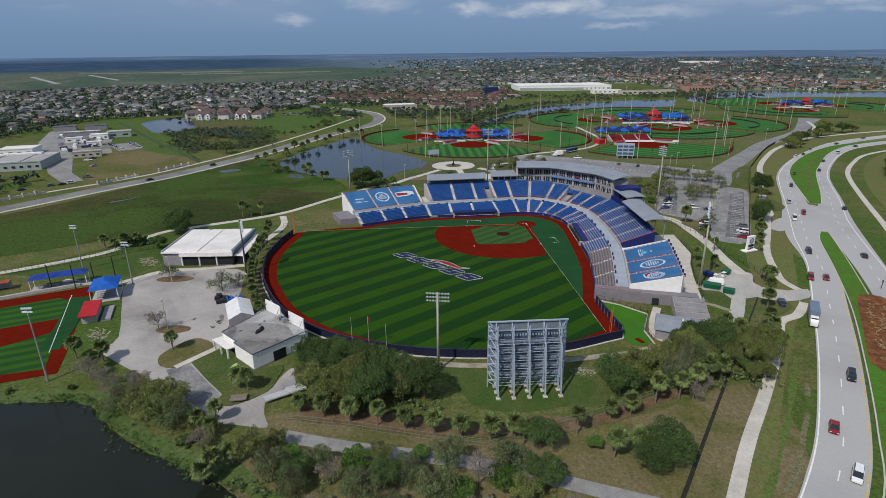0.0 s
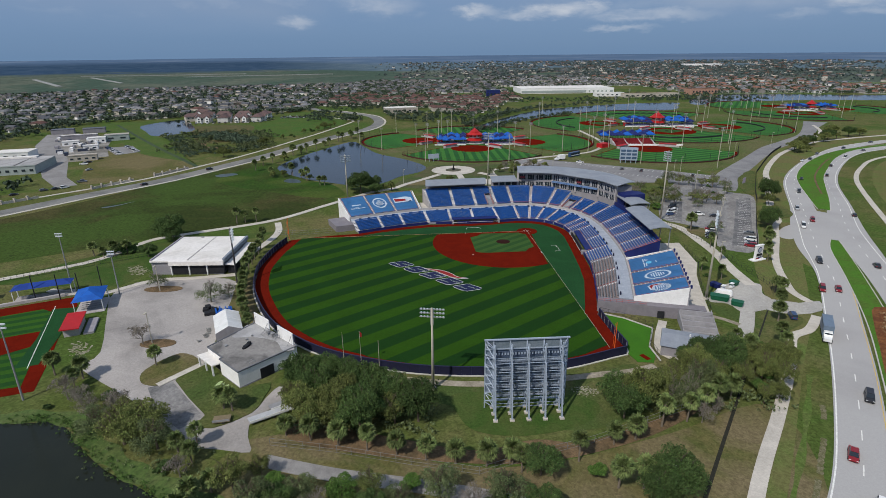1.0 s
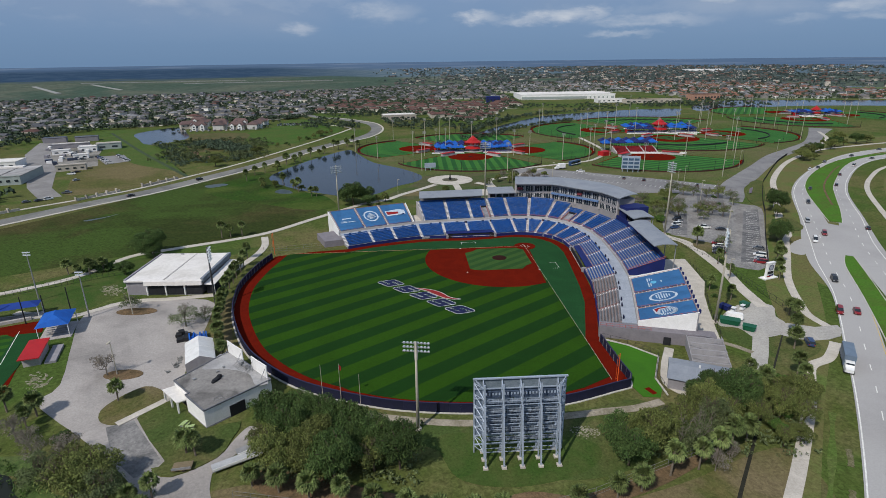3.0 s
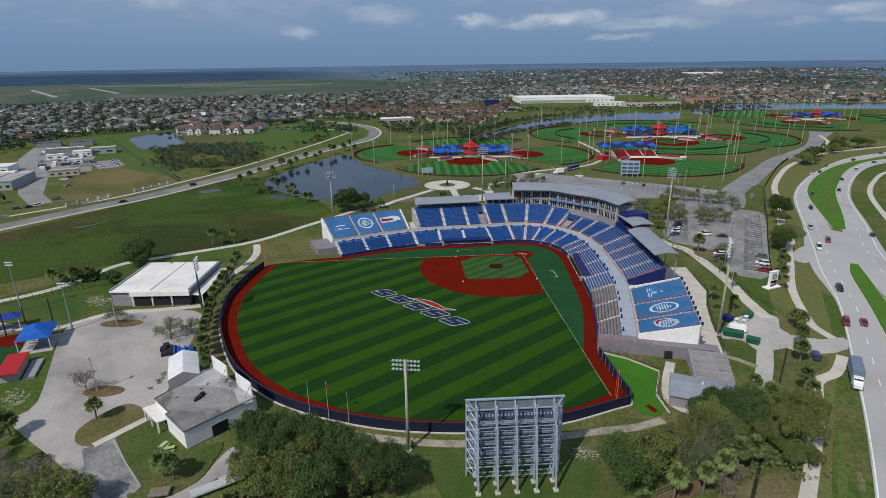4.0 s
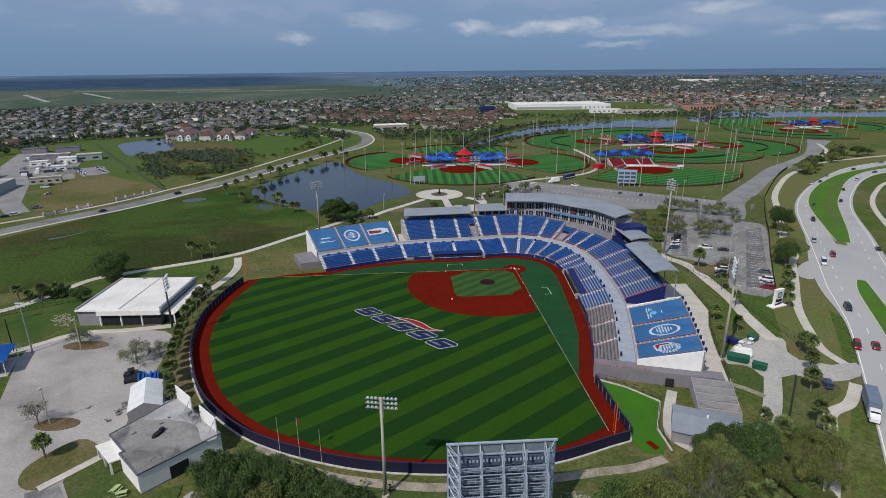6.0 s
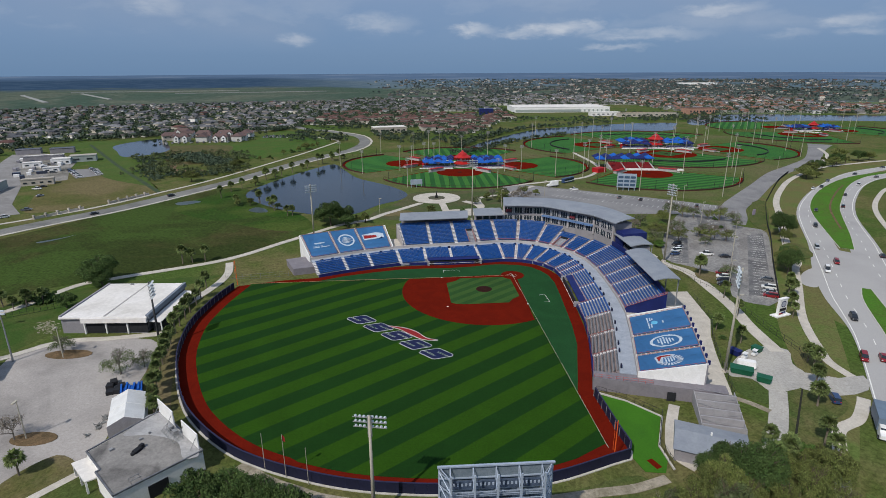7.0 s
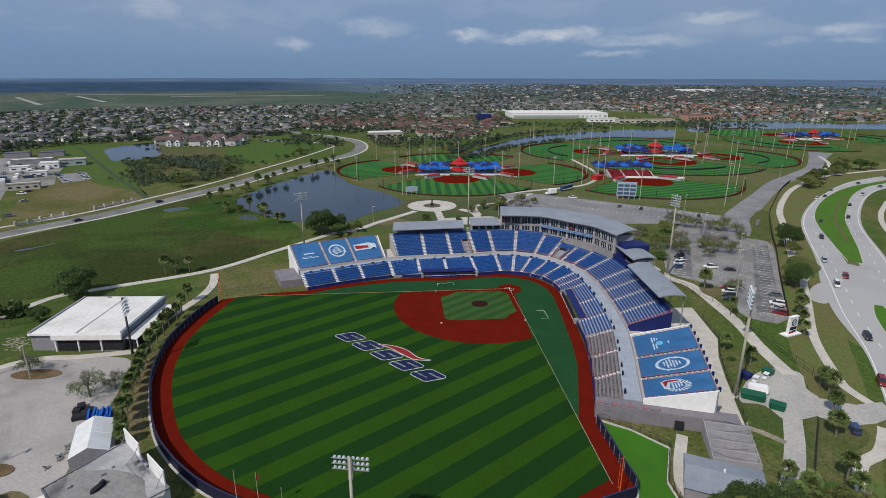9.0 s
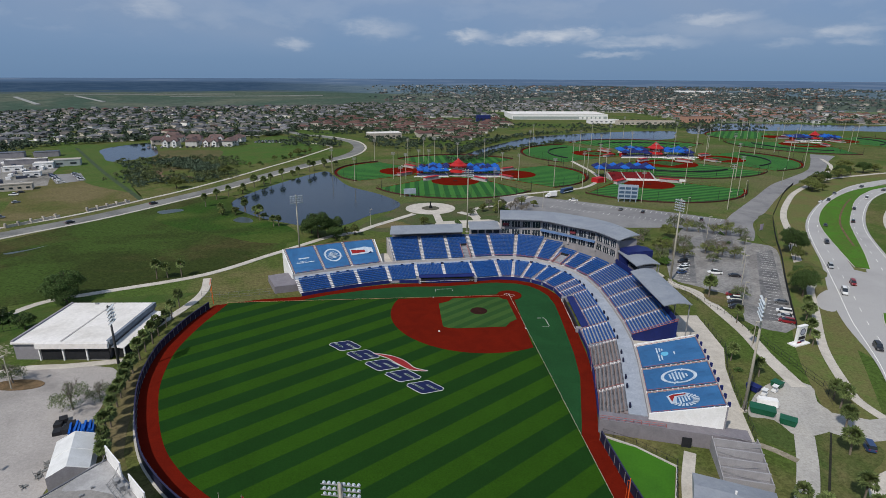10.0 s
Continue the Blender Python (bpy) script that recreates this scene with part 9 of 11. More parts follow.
for i in range(14):
    put_car(-330 + i * 6.4, 414 + i * 0.9, radians(95), rng.choice(["sedan", "suv"]), rng.choice(["white", "silver", "grey", "white"]))
for i in range(16):
    put_car(-232 + (i % 8) * 4.0, 466 + (i // 8) * 12, radians(80), rng.choice(["sedan", "suv"]), rng.choice(["white", "silver", "black", "white"]))
# vehicles standing about the depot
rng = random.Random(77)
for x, y, a in ((-330, 236, 30), (-334, 243, 32), (-338, 250, 28), (-342, 258, 120), (-316, 205, 118), (-322, 212, 35), (-352, 262, 30), (-360, 276, 125), (-300, 180, 40), (-282, 150, 60)):
    put_car(x, y, radians(a), rng.choice(["sedan", "suv", "suv"]), rng.choice(["white", "silver", "grey", "black", "white"]))
for k in list(MODELS.values()):
    for o in (*k.children_recursive, k):
        bpy.data.objects.remove(o)


def box_truck(x, y, heading, ln, colour, label, name="box_truck"):
    t = thing(name, label, "truck", Matrix.Translation((x, y, 0.08)) @ Matrix.Rotation(heading, 4, "Z"))
    part("cargo_box", Geo().box((-1.4, 0, 1.0), (ln, 2.5, 2.9)), colour, t, "boxy cargo body")
    part("cab", loft([(ln / 2 - 1.3, 1.1, 1.0, 0.6, 2.7), (ln / 2 - 0.1, 1.1, 0.95, 0.6, 2.6), (ln / 2 + 0.5, 1.05, 0.95, 0.6, 1.7), (ln / 2 + 1.5, 0.95, 0.85, 0.6, 1.45)]), PAINTS["white"], t, "white cab")
    part("windscreen", loft([(ln / 2 - 0.02, 0.9, 0.88, 1.75, 2.5), (ln / 2 + 0.42, 0.95, 0.9, 1.72, 1.8)]), CARGLASS, t, "dark windscreen")
    part("chassis", Geo().box((-1.0, 0, 0.55), (ln + 1.0, 1.0, 0.4)), BLACK, t)
    for sx in (-ln / 2 - 0.2, -ln / 2 + 0.9, ln / 2 + 0.5):
        for sy in (-1.0, 1.0):
            ty = part("tyre", wheel_tyre, None, t, at=Matrix.Translation((sx, sy, 0.48)) @ Matrix.Diagonal((1.4, 1.4, 1.4, 1)))
            part("rim", wheel_rim, None, ty)
    return t


box_truck(68.0, -96.5, along(cw1, 68, -97) + math.pi, 8.4, surf("slate_blue_box", (0.14, 0.19, 0.25), (0.12, 0.16, 0.21), grain=0.1, rough=0.5), "box truck with slate-blue body and white cab")
box_truck(50, 167, radians(200), 5.0, WHITE, "white box truck in the car park")
bus = thing("tour_bus", "dark blue coach with patterned sides", "bus", Matrix.Translation((64, 182, 0.08)) @ Matrix.Rotation(radians(42), 4, "Z"))
part("body", loft([(-6, 1.1, 1.05, 0.4, 3.2), (-5.8, 1.25, 1.2, 0.35, 3.4), (5.7, 1.25, 1.2, 0.35, 3.4), (6, 1.1, 1.05, 0.4, 3.0)]), PAINTS["blue"], bus)
part("windows", Geo().box((0, 0, 1.7), (10.8, 2.56, 0.9)), CARGLASS, bus, "dark windows")
part("stripe", Geo().box((0, 0, 0.9), (11.0, 2.54, 0.5)), WHITE, bus, "white side stripe")
for sx in (-3.6, 3.8):
    for sy in (-1.1, 1.1):
        part("tyre", wheel_tyre, None, bus, at=Matrix.Translation((sx, sy, 0.45)) @ Matrix.Diagonal((1.35, 1.35, 1.35, 1)))
for x, y, ln, a, lab in ((-81.5, -129.0, 9.5, 32, "long white flatbed trailer"), (-75.0, -125.5, 5.5, 35, "low grey flatbed trailer"), (-73.5, -122.0, 4.5, 35, "low grey flatbed trailer"), (-86.6, -130.6, 3.6, 10, "small rusty flatbed trailer")):
    t = thing("trailer", lab, "trailer", Matrix.Translation((x + 5 if ln > 9 else x, y, 0.08)) @ Matrix.Rotation(radians(a), 4, "Z"), "trailers")
    part("bed", Geo().box((0, 0, 0.55), (ln, 2.3, 0.25)), surf("trailer_bed", (0.42, 0.43, 0.44), grain=0.15) if ln > 9 else (surf("rusty_bed", (0.20, 0.16, 0.10), grain=0.2) if ln < 4 else STEELFAR), t)
    part("side", Geo().box((0, -1.15, 0.75), (ln, 0.08, 0.5)), WHITE if ln > 4 else STEELFAR, t)
    for sy in (-0.95, 0.95):
        part("tyre", wheel_tyre, None, t, at=Matrix.Translation((0.4, sy, 0.34)))

# service yard: green skips, tank and carts
def skip(x, y, a, w, l, label, material):
    t = thing("refuse_skip", label, "skip", Matrix.Translation((x, y, 0.1)) @ Matrix.Rotation(radians(a), 4, "Z"), "skips in the yard")
    q0 = [(-w / 2 * .85, -l / 2 * .85, 0.15), (w / 2 * .85, -l / 2 * .85, 0.15), (w / 2 * .85, l / 2 * .85, 0.15), (-w / 2 * .85, l / 2 * .85, 0.15)]
    q1 = [(-w / 2, -l / 2, 1.5), (w / 2, -l / 2, 1.5), (w / 2, l / 2, 1.5), (-w / 2, l / 2, 1.5)]
    part("bin", Geo().hexa(q0, q1), material, t)
    part("lid", Geo().box((0, 0, 1.5), (w + 0.1, l + 0.1, 0.12)), material, t)


skip(60.1, -61.8, 30, 2.2, 2.4, "dark green metal refuse skip", GREENPLASTIC)
skip(49.8, -72.9, 62, 2.8, 5.4, "long dark green refuse skip", GREENPLASTIC)
skip(53.2, -77.3, 55, 2.2, 3.4, "dark green refuse skip with lid", GREENPLASTIC)
skip(53.2, -63.2, 30, 2.0, 3.0, "dark blue refuse skip", ROYAL)
t = thing("white_tank", "white rounded trailer tank in the yard", "tank", Matrix.Translation((52.6, -70.2, 0.1)) @ Matrix.Rotation(radians(-20), 4, "Z"))
part("tank", loft([(-2.4, 0.6, 0.4, 0.6, 1.6), (-2.0, 1.1, 0.8, 0.5, 2.1), (2.0, 1.1, 0.8, 0.5, 2.1), (2.4, 0.6, 0.4, 0.6, 1.6)]), WHITE, t)
part("support", Geo().box((0, 0, 0), (3.6, 1.2, 0.6)), STEELFAR, t)
for x, y in ((54.8, -65.4), (58.4, -63.8)):
    t = thing("utility_cart", "small white utility cart", "cart", Matrix.Translation((x, y, 0.1)) @ Matrix.Rotation(radians(40), 4, "Z"), "carts in the yard")
    part("body", loft([(-1.2, 0.55, 0.5, 0.3, 0.8), (0.6, 0.6, 0.55, 0.3, 0.8), (1.2, 0.5, 0.4, 0.3, 0.6)]), PAINTS["white"], t)
    part("roof", Geo().box((-0.1, 0, 1.6), (1.7, 1.2, 0.08)), PAINTS["white"], t)
    for sx in (-0.7, 0.6):
        for sy in (-0.5, 0.5):
            part("post", Geo().tube((sx, sy, 0.7), (sx, sy, 1.6), 0.03, n=4), BLACK, t)

# signs
sg = thing("monument_sign", "white roadside sign with round emblem and dark display", "sign", Matrix.Translation((81.2, -38.2, 0)) @ Matrix.Rotation(radians(22), 4, "Z"))
part("plinth", Geo().box((0, 0, 0), (6.4, 2.6, 0.35)), WHITE, sg, "white plinth")
part("panel", Geo().box((0, 0, 0.35), (3.4, 0.9, 5.4)), WHITE, sg)
for s in (-1, 1):
    part("emblem", Geo().tube((0, s * 0.46, 4.1), (0, s * 0.50, 4.1), 1.1, n=24), LOGONAVY, sg, "round navy emblem")
    part("emblem_disc", Geo().tube((0, s * 0.47, 4.1), (0, s * 0.53, 4.1), 0.85, n=24), surf("emblem_grey", (0.4, 0.42, 0.48), grain=0.2) if s < 0 else bpy.data.materials["emblem_grey"], sg)
    part("display", Geo().box((0, s * 0.48, 1.7), (2.8, 0.08, 1.0)), BLACK, sg, "dark electronic display")
    part("red_band", Geo().box((-0.6, s * 0.48, 0.6), (1.8, 0.08, 0.5)), LOGORED, sg)
    part("blue_band", Geo().box((0.5, s * 0.485, 0.9), (1.8, 0.08, 0.5)), ROYAL, sg)
part("cap", Geo().box((0, 0, 5.75), (3.8, 1.1, 0.25)), WHITE, sg)
sg = thing("small_sign", "small grey and pink notice board on a lawn", "sign", Matrix.Translation((142, 86, 0)) @ Matrix.Rotation(radians(30), 4, "Z"))
part("board", Geo().box((0, 0, 0.6), (2.6, 0.2, 3.0)), surf("lilac_board", (0.30, 0.28, 0.36), (0.36, 0.25, 0.28), scale=0.8, grain=0.1), sg)
for sx in (-1.2, 1.2):
    part("post", Geo().tube((sx, 0, 0), (sx, 0, 3.7), 0.08, n=6), STEELFAR, sg)
sg = thing("white_notice", "white notice board standing in dry grass", "sign", Matrix.Translation((6.6, -146.9, 0)) @ Matrix.Rotation(radians(-35), 4, "Z"))
part("board", Geo().box((0, 0, 0.4), (2.6, 0.15, 1.4)), WHITE, sg)
for sx in (-1.1, 1.1):
    part("post", Geo().tube((sx, 0.1, 0), (sx, 0.1, 1.8), 0.07, n=6), WHITE, sg)
t = thing("white_tub", "white plastic tub lying in the grass", "tub", Matrix.Translation((6.4, -151.2, 0)))
part("tub", Geo().tube((0, 0, 0), (0.5, 0.4, 0.9), 0.5, 0.6, 12), WHITE, t)

# street lamps
for x, y, h in ((107.2, 72.7, 11), (91.5, 12.2, 11), (75.8, -15.9, 11), (104.1, 34.4, 11), (148.6, 132.3, 11), (9, 112, 10), (39, 138, 10), (110, 110, 10), (118.5, 120, 10), (-60, 96, 9), (230.6, 212, 12), (175, 162, 12), (66, -40, 8)):
    t = thing("street_lamp", "slim pale street lamp post", "street lamp", Matrix.Translation((x, y, 0)), "street lamps")
    part("pole", Geo().tube((0, 0, 0), (0, 0, h), 0.13, 0.08, 6), POLE, t)
    part("lantern", Geo().box((0.5, 0, h - 0.05), (1.3, 0.45, 0.2)), POLE, t)
for x, y in ((104, -76), (112, -68)):
    t = thing("road_sign_post", "short dark post at the road's edge", "post", Matrix.Translation((x, y, 0)), "posts by the road")
    part("post", Geo().tube((0, 0, 0), (0, 0, 3.0), 0.09, n=6), BLACK, t)
    part("plate", Geo().box((0, 0, 2.6), (0.5, 0.06, 0.6)), BLACK, t)
# statue on the plaza, a plain dark figure on a plinth
tagged(part("statue", Geo().tube((0, 0, 0.2), (0, 0, 1.6), 1.0, 0.8, 10).tube((0, 0, 1.6), (0, 0, 3.4), 0.45, 0.35, 8).tube((0, 0, 3.4), (0, 0, 4.2), 0.32, 0.2, 8), surf("dark_bronze", (0.03, 0.032, 0.03), rough=0.4, metal=0.6), at=Matrix.Translation((-28.6, 135.8, 0.1))), "dark bronze statue on a round plinth in the plaza", "statue")
# ferns in the mulch bed
fern_r = random.Random(41)
for i in range(46):
    u, w = fern_r.random(), fern_r.uniform(-2.6, 2.6)
    x, y = 74 + (97 - 74) * u + w * 0.8, -119 + (-84 + 119) * u - w * 0.6
    g = Geo()
    for k_ in range(7):
        a = fern_r.uniform(0, 6.28)
        d = Vector((math.cos(a), math.sin(a), 0))
        s = Vector((-d.y, d.x, 0)) * 0.12
        g.face([(0, 0, 0.1), tuple(d * 0.6 + s + Vector((0, 0, .55))), tuple(d * 1.15 + Vector((0, 0, .3))), tuple(d * 0.6 - s + Vector((0, 0, .55)))])
    t = thing("dry_shrub", "dry tan ornamental grass in red mulch", "shrub", Matrix.Translation((x - 2.4, y - 1.4, 0.27)), "grasses in the mulch bed")
    part("blades", g, surf("tan_grass", (0.30, 0.20, 0.10), (0.22, 0.15, 0.08), scale=1.0, grain=0.2) if i == 0 else bpy.data.materials["tan_grass"], t)

# ---------------------------------------------------------------- the far ball fields
FIELD_NO = [0]


FARTURF = {}


def far_field(hx, hy, bearing, r, stripe, width, skin=False, spread=50, clay=18.0):
    """A small ball field opening from home towards a bearing (degrees from x)."""
    FIELD_NO[0] += 1
    dz = 0.004 * FIELD_NO[0]
    mid = radians(bearing)

    def ground_plan(inset):
        """The outfield's arc, then round behind home."""
        pts = []
        for i in range(31):
            f = i / 30 - 0.5
            a, rad = mid + radians(2 * spread) * f, r * (1 + 0.07 * math.cos(f * math.pi)) - inset
            pts.append((rad * math.cos(a), rad * math.sin(a)))
        for i in range(11):
            a = mid + radians(112 + 136 * i / 10)
            pts.append(((15 - inset) * math.cos(a), (15 - inset) * math.sin(a)))
        return pts
    t = thing("ball_field", "small striped ball field with red clay infield and dark fence", "ball field", Matrix.Translation((hx, hy, 0)), "far ball fields", "structure")
    part("track", Geo().prism(ground_plan(0), -0.1, 0.05 + dz), CLAY, t, "red clay warning track")
    if (stripe, width) not in FARTURF:
        FARTURF[stripe, width] = turf("far_turf_%d" % FIELD_NO[0], (0.048, 0.160, 0.030), (0.021, 0.092, 0.022), radians(stripe), width)
    part("turf", Geo().prism(ground_plan(2.2), 0.0, 0.09 + dz), FARTURF[stripe, width], t, "striped green turf")
    k_ = Vector((math.cos(mid), math.sin(mid)))
    s = Vector((-k_.y, k_.x))
    c = k_ * 13 * clay / 18
    fan = [(c.x + clay * math.cos(mid + radians(-128 + 256 * i / 28)), c.y + clay * math.sin(mid + radians(-128 + 256 * i / 28))) for i in range(29)]
    part("infield", Geo().prism(fan + [tuple(k_ * -3)], 0.0, 0.13 + dz), CLAY, t, "red clay infield")
    part("mound", Geo().prism(disc(c.x, c.y, 1.8, 12), 0.0, 0.26 + dz), MOUND, t, "small round mound")
    if skin:
        q = 0.62 * clay
        part("infield_turf", Geo().prism([tuple(k_ * 4), tuple(c + s * q), tuple(c + k_ * q), tuple(c - s * q)], 0.0, 0.17 + dz), TURF_IN, t, "green infield square")
        g = Geo()
        arc_ = [(p[0] * 0.70, p[1] * 0.70) for p in ground_plan(0)[3:28]]
        g.ribbon(arc_, 0.5, 0.0, 1.2)
        part("inner_fence", g, BLACK, t, "low dark inner fence")
    f = Geo()
    ring = ground_plan(-0.3)
    for p, q_ in zip(ring, ring[1:] + ring[:1]):
        f.tube((*p, 0), (*p, 2.4), 0.09, n=4)
        f.tube((*p, 2.4), (*q_, 2.4), 0.06, n=3)
        f.tube((*p, 1.2), (*q_, 1.2), 0.04, n=3)
    f.ribbon(ring[:31], 0.2, 0, 0.9)
    part("fence", f, surf("maroon_fence", (0.060, 0.018, 0.016), rough=0.8) if FIELD_NO[0] == 1 else bpy.data.materials["maroon_fence"], t, "dark red mesh fence")
    part("backstop_wall", Geo().ribbon(ring[31:], 0.5, 0, 1.1), WHITE, t, "low white wall behind home")
    for p in ring[2:31:4]:
        part("net_post", Geo().tube((*p, 0), (*p, 7.0), 0.16, 0.12, 5), BLACK, t, "dark net post")
    for s_ in (-1, 1):
        e = Vector((math.cos(mid + s_ * radians(spread - 4)), math.sin(mid + s_ * radians(spread - 4))))
        nn = Vector((-e.y, e.x)) * s_
        b = e * 19 + nn * 7.5
        ang = math.atan2(e.y, e.x)
        d = part("dugout", Geo().box((b.x, b.y, 0), (13, 2.8, 2.2), ang), TERRACE, t, "pale dugout")
        part("dugout_roof", Geo().box((b.x, b.y, 2.2), (13.8, 3.8, 0.2), ang), RED if FIELD_NO[0] % 4 else ROYAL, d, "coloured flat dugout roof")
        w = e * 20 + nn * 5.2
        part("dugout_wall", Geo().box((w.x, w.y, 0), (17, 0.4, 0.9), ang), TERRACE, d, "low pale wall")
    bkt = Geo()
    for n_ in range(-2, 3):
        a = mid + math.pi + radians(n_ * 28)
        bkt.tube((13 * math.cos(a), 13 * math.sin(a), 0), (13 * math.cos(a), 13 * math.sin(a), 8), 0.12, n=5)
    part("backstop", bkt, BLACK, t, "dark backstop poles")
    return t


far_field(-9, 238, 265, 71, 92, 3.4, spread=49)
far_field(-40, 269, 176, 63, 8, 3.0)
far_field(25, 257, 351, 67, 168, 3.0)
far_field(-5, 286, 90, 76, 95, 4.0, spread=46)
far_field(158, 376, 167, 88, 8, 3.0, True, 54, 24)
far_field(233, 348, 344, 82, 168, 3.0, True, 52, 24)
far_field(190, 334, 262, 92, 20, 4.0, True, 50, 27)
far_field(206, 394, 84, 108, 95, 4.0, True, 46, 24)
far_field(131, 226, 276, 71, 22, 3.4, spread=56)
far_field(426, 470, 214, 96, 10, 4.0, True, 50, 26)
far_field(468, 508, 340, 84, 168, 3.0, True, 48, 22)
far_field(446, 534, 140, 100, 60, 4.0, spread=46, clay=22)


def peak(px, py, w, pz, rise):
    """A four-sided peaked canvas with a short valance."""
    q = [(px - w, py - w, pz), (px + w, py - w, pz), (px + w, py + w, pz), (px - w, py + w, pz)]
    g = Geo()
    for i in range(4):
        a, b = q[i], q[(i + 1) % 4]
        g.face([a, b, (px, py, pz + rise)]).face([b, a, (a[0], a[1], pz - 0.5), (b[0], b[1], pz - 0.5)])
    return g


def pavilion(x, y, label, scale=1.0, red_only=False):
    """A red tower with blue canvas canopies round it."""
    t = thing("field_pavilion", label, "pavilion", Matrix.Translation((x, y, 0)) @ Matrix.Diagonal((scale, scale, scale, 1)), "ball field pavilions")
    part("tower", Geo().prism(disc(0, 0, 5.0, 8), 0, 8.6), WHITE, t, "white octagonal tower")
    part("tower_band", Geo().prism(disc(0, 0, 5.6, 8), 6.2, 8.2), REDROOF, t, "red band round the tower")
    bars = Geo()
    for i in range(5):
        bars.box((-2.4 + i * 1.2, -5.25, 6.7), (0.8, 0.3, 0.9))
    part("sign_bars", bars, WHITE, t, "white sign bars")
    for r0, r1, z0, z1 in ((8.8, 5.0, 2.9, 5.0), (8.2, 4.0, 8.4, 10.8), (4.6, 1.4, 10.9, 13.2)):
        g = Geo()
        a, b = disc(0, 0, r0, 8), disc(0, 0, r1, 8)
        for i in range(8):
            j = (i + 1) % 8
            g.face([(*a[i], z0), (*a[j], z0), (*b[j], z1), (*b[i], z1)])
            g.face([(*a[j], z0), (*a[i], z0), (*a[i], z0 - 0.3), (*a[j], z0 - 0.3)])
        g.face([(*p, z1) for p in b])
        part("roof", g, REDROOF, t, "bright red metal roof tier")
    part("roof_cap", Geo().tube((0, 0, 13.2), (0, 0, 14.6), 1.3, 0.2, 8), REDROOF, t)
    part("platform", Geo().prism(disc(0, 0, 11, 16), 0, 0.5), TERRACE, t, "pale concrete platform")
    rng_ = random.Random(int(x))
    for side in (-1, 1):
        for i in range(5):
            for k_ in range(3):
                px, py = side * (11 + i * 5.6 + rng_.uniform(-.6, .6)), -6 + k_ * 7.5 + rng_.uniform(-1, 1)
                pz, w = 4.6 + 0.9 * k_ + rng_.uniform(-.8, 1.2), rng_.uniform(2.6, 4.4)
                c = part("canopy", peak(px, py, w, pz, 2.3), CANVASBLUE if rng_.random() < 0.5 else ROYAL, t, "blue peaked canvas canopy")
                part("canopy_pole", Geo().tube((px, py, 0), (px, py, pz + 2.2), 0.12, n=5), WHITE, c)
        for k_ in range(4):
            part("bleacher", Geo().box((side * 23, -12.5 + 2.2 * k_, 0), (27, 2.2, 0.7 + 0.5 * k_)), STEELFAR if k_ % 2 else ROYAL, t)
        part("low_wall", Geo().box((side * 24, -14.2, 0), (30, 0.4, 1.0)), WHITE, t, "white low wall")
        part("booth", Geo().box((side * 34, -4, 0), (6, 5, 3.2)), RED if side < 0 else WHITE, t, "small flat-roofed booth")
    return t


pavilion(-6.5, 254, "red tiered tower among blue canvas canopies", 0.9)
pavilion(195, 362, "red tiered tower among bright blue canopies", 0.98)
pavilion(456, 510, "distant red tower with blue canopies", 0.8)
# stand of the nearest far field: blue canopies over red seats
t = thing("field_stand", "open stand with blue canopies and red seats", "stand", Matrix.Translation((124, 237, 0)) @ Matrix.Rotation(radians(2), 4, "Z"))
for k_ in range(7):
    for j in range(2):
        c = part("canopy", peak(-20 + k_ * 6.6, 6 + j * 7, 3.7, 7.4 + 0.7 * j, 2.6), ROYAL if (k_ + j) % 3 else CANVASBLUE, t, "peaked blue canopy")
        part("canopy_pole", Geo().tube((-20 + k_ * 6.6, 6 + j * 7, 0), (-20 + k_ * 6.6, 6 + j * 7, 9.8), 0.15, n=5), WHITE, c)
for k_ in range(8):
    part("seat_step", Geo().box((2, -8 + k_ * 1.5, 0), (34, 1.5, 1.0 + 0.5 * k_)), surf("red_seats", (0.20, 0.012, 0.016), (0.15, 0.01, 0.014), scale=0.6, grain=0.2) if k_ == 0 else bpy.data.materials["red_seats"], t)
for sx in (-15, -4, 8, 19):
    part("aisle", Geo().hexa([(sx - .5, -8.8, 0), (sx + .5, -8.8, 0), (sx + .5, 3.2, 0), (sx - .5, 3.2, 0)], [(sx - .5, -8.8, 1.1), (sx + .5, -8.8, 1.1), (sx + .5, 3.2, 4.7), (sx - .5, 3.2, 4.7)]), TERRACE, t)
part("front_wall", Geo().box((18, -12, 0), (44, 0.6, 1.6), radians(-8)), WHITE, t, "white front wall")
part("booth", Geo().box((-27, -14, 0), (9, 6, 3.4), radians(30)), RED, t, "red booth")
# its scoreboard
t = thing("field_scoreboard", "blue-grey scoreboard on steel legs", "scoreboard", Matrix.Translation((95.5, 153.5, 0)) @ Matrix.Rotation(radians(-12), 4, "Z"))
part("frame", Geo().box((0, 0, 2.0), (12.0, 0.8, 9.0)), STEEL, t)
for i in range(3):
    for j in range(3):
        part("panel", Geo().box((-3.8 + i * 3.8, -0.45, 3.0 + j * 2.5), (3.2, 0.2, 1.5)), surf("panel_blue", (0.06, 0.11, 0.18), grain=0.2) if (i, j) == (0, 0) else bpy.data.materials["panel_blue"], t)
for sx in (-5.2, -1.8, 1.8, 5.2):
    part("leg", Geo().box((sx, 0, 0), (0.4, 0.6, 2.2)), STEEL, t)
t = thing("field_scoreboard", "small pale scoreboard at the outfield fence", "scoreboard", Matrix.Translation((-42, 168, 0)) @ Matrix.Rotation(radians(12), 4, "Z"))
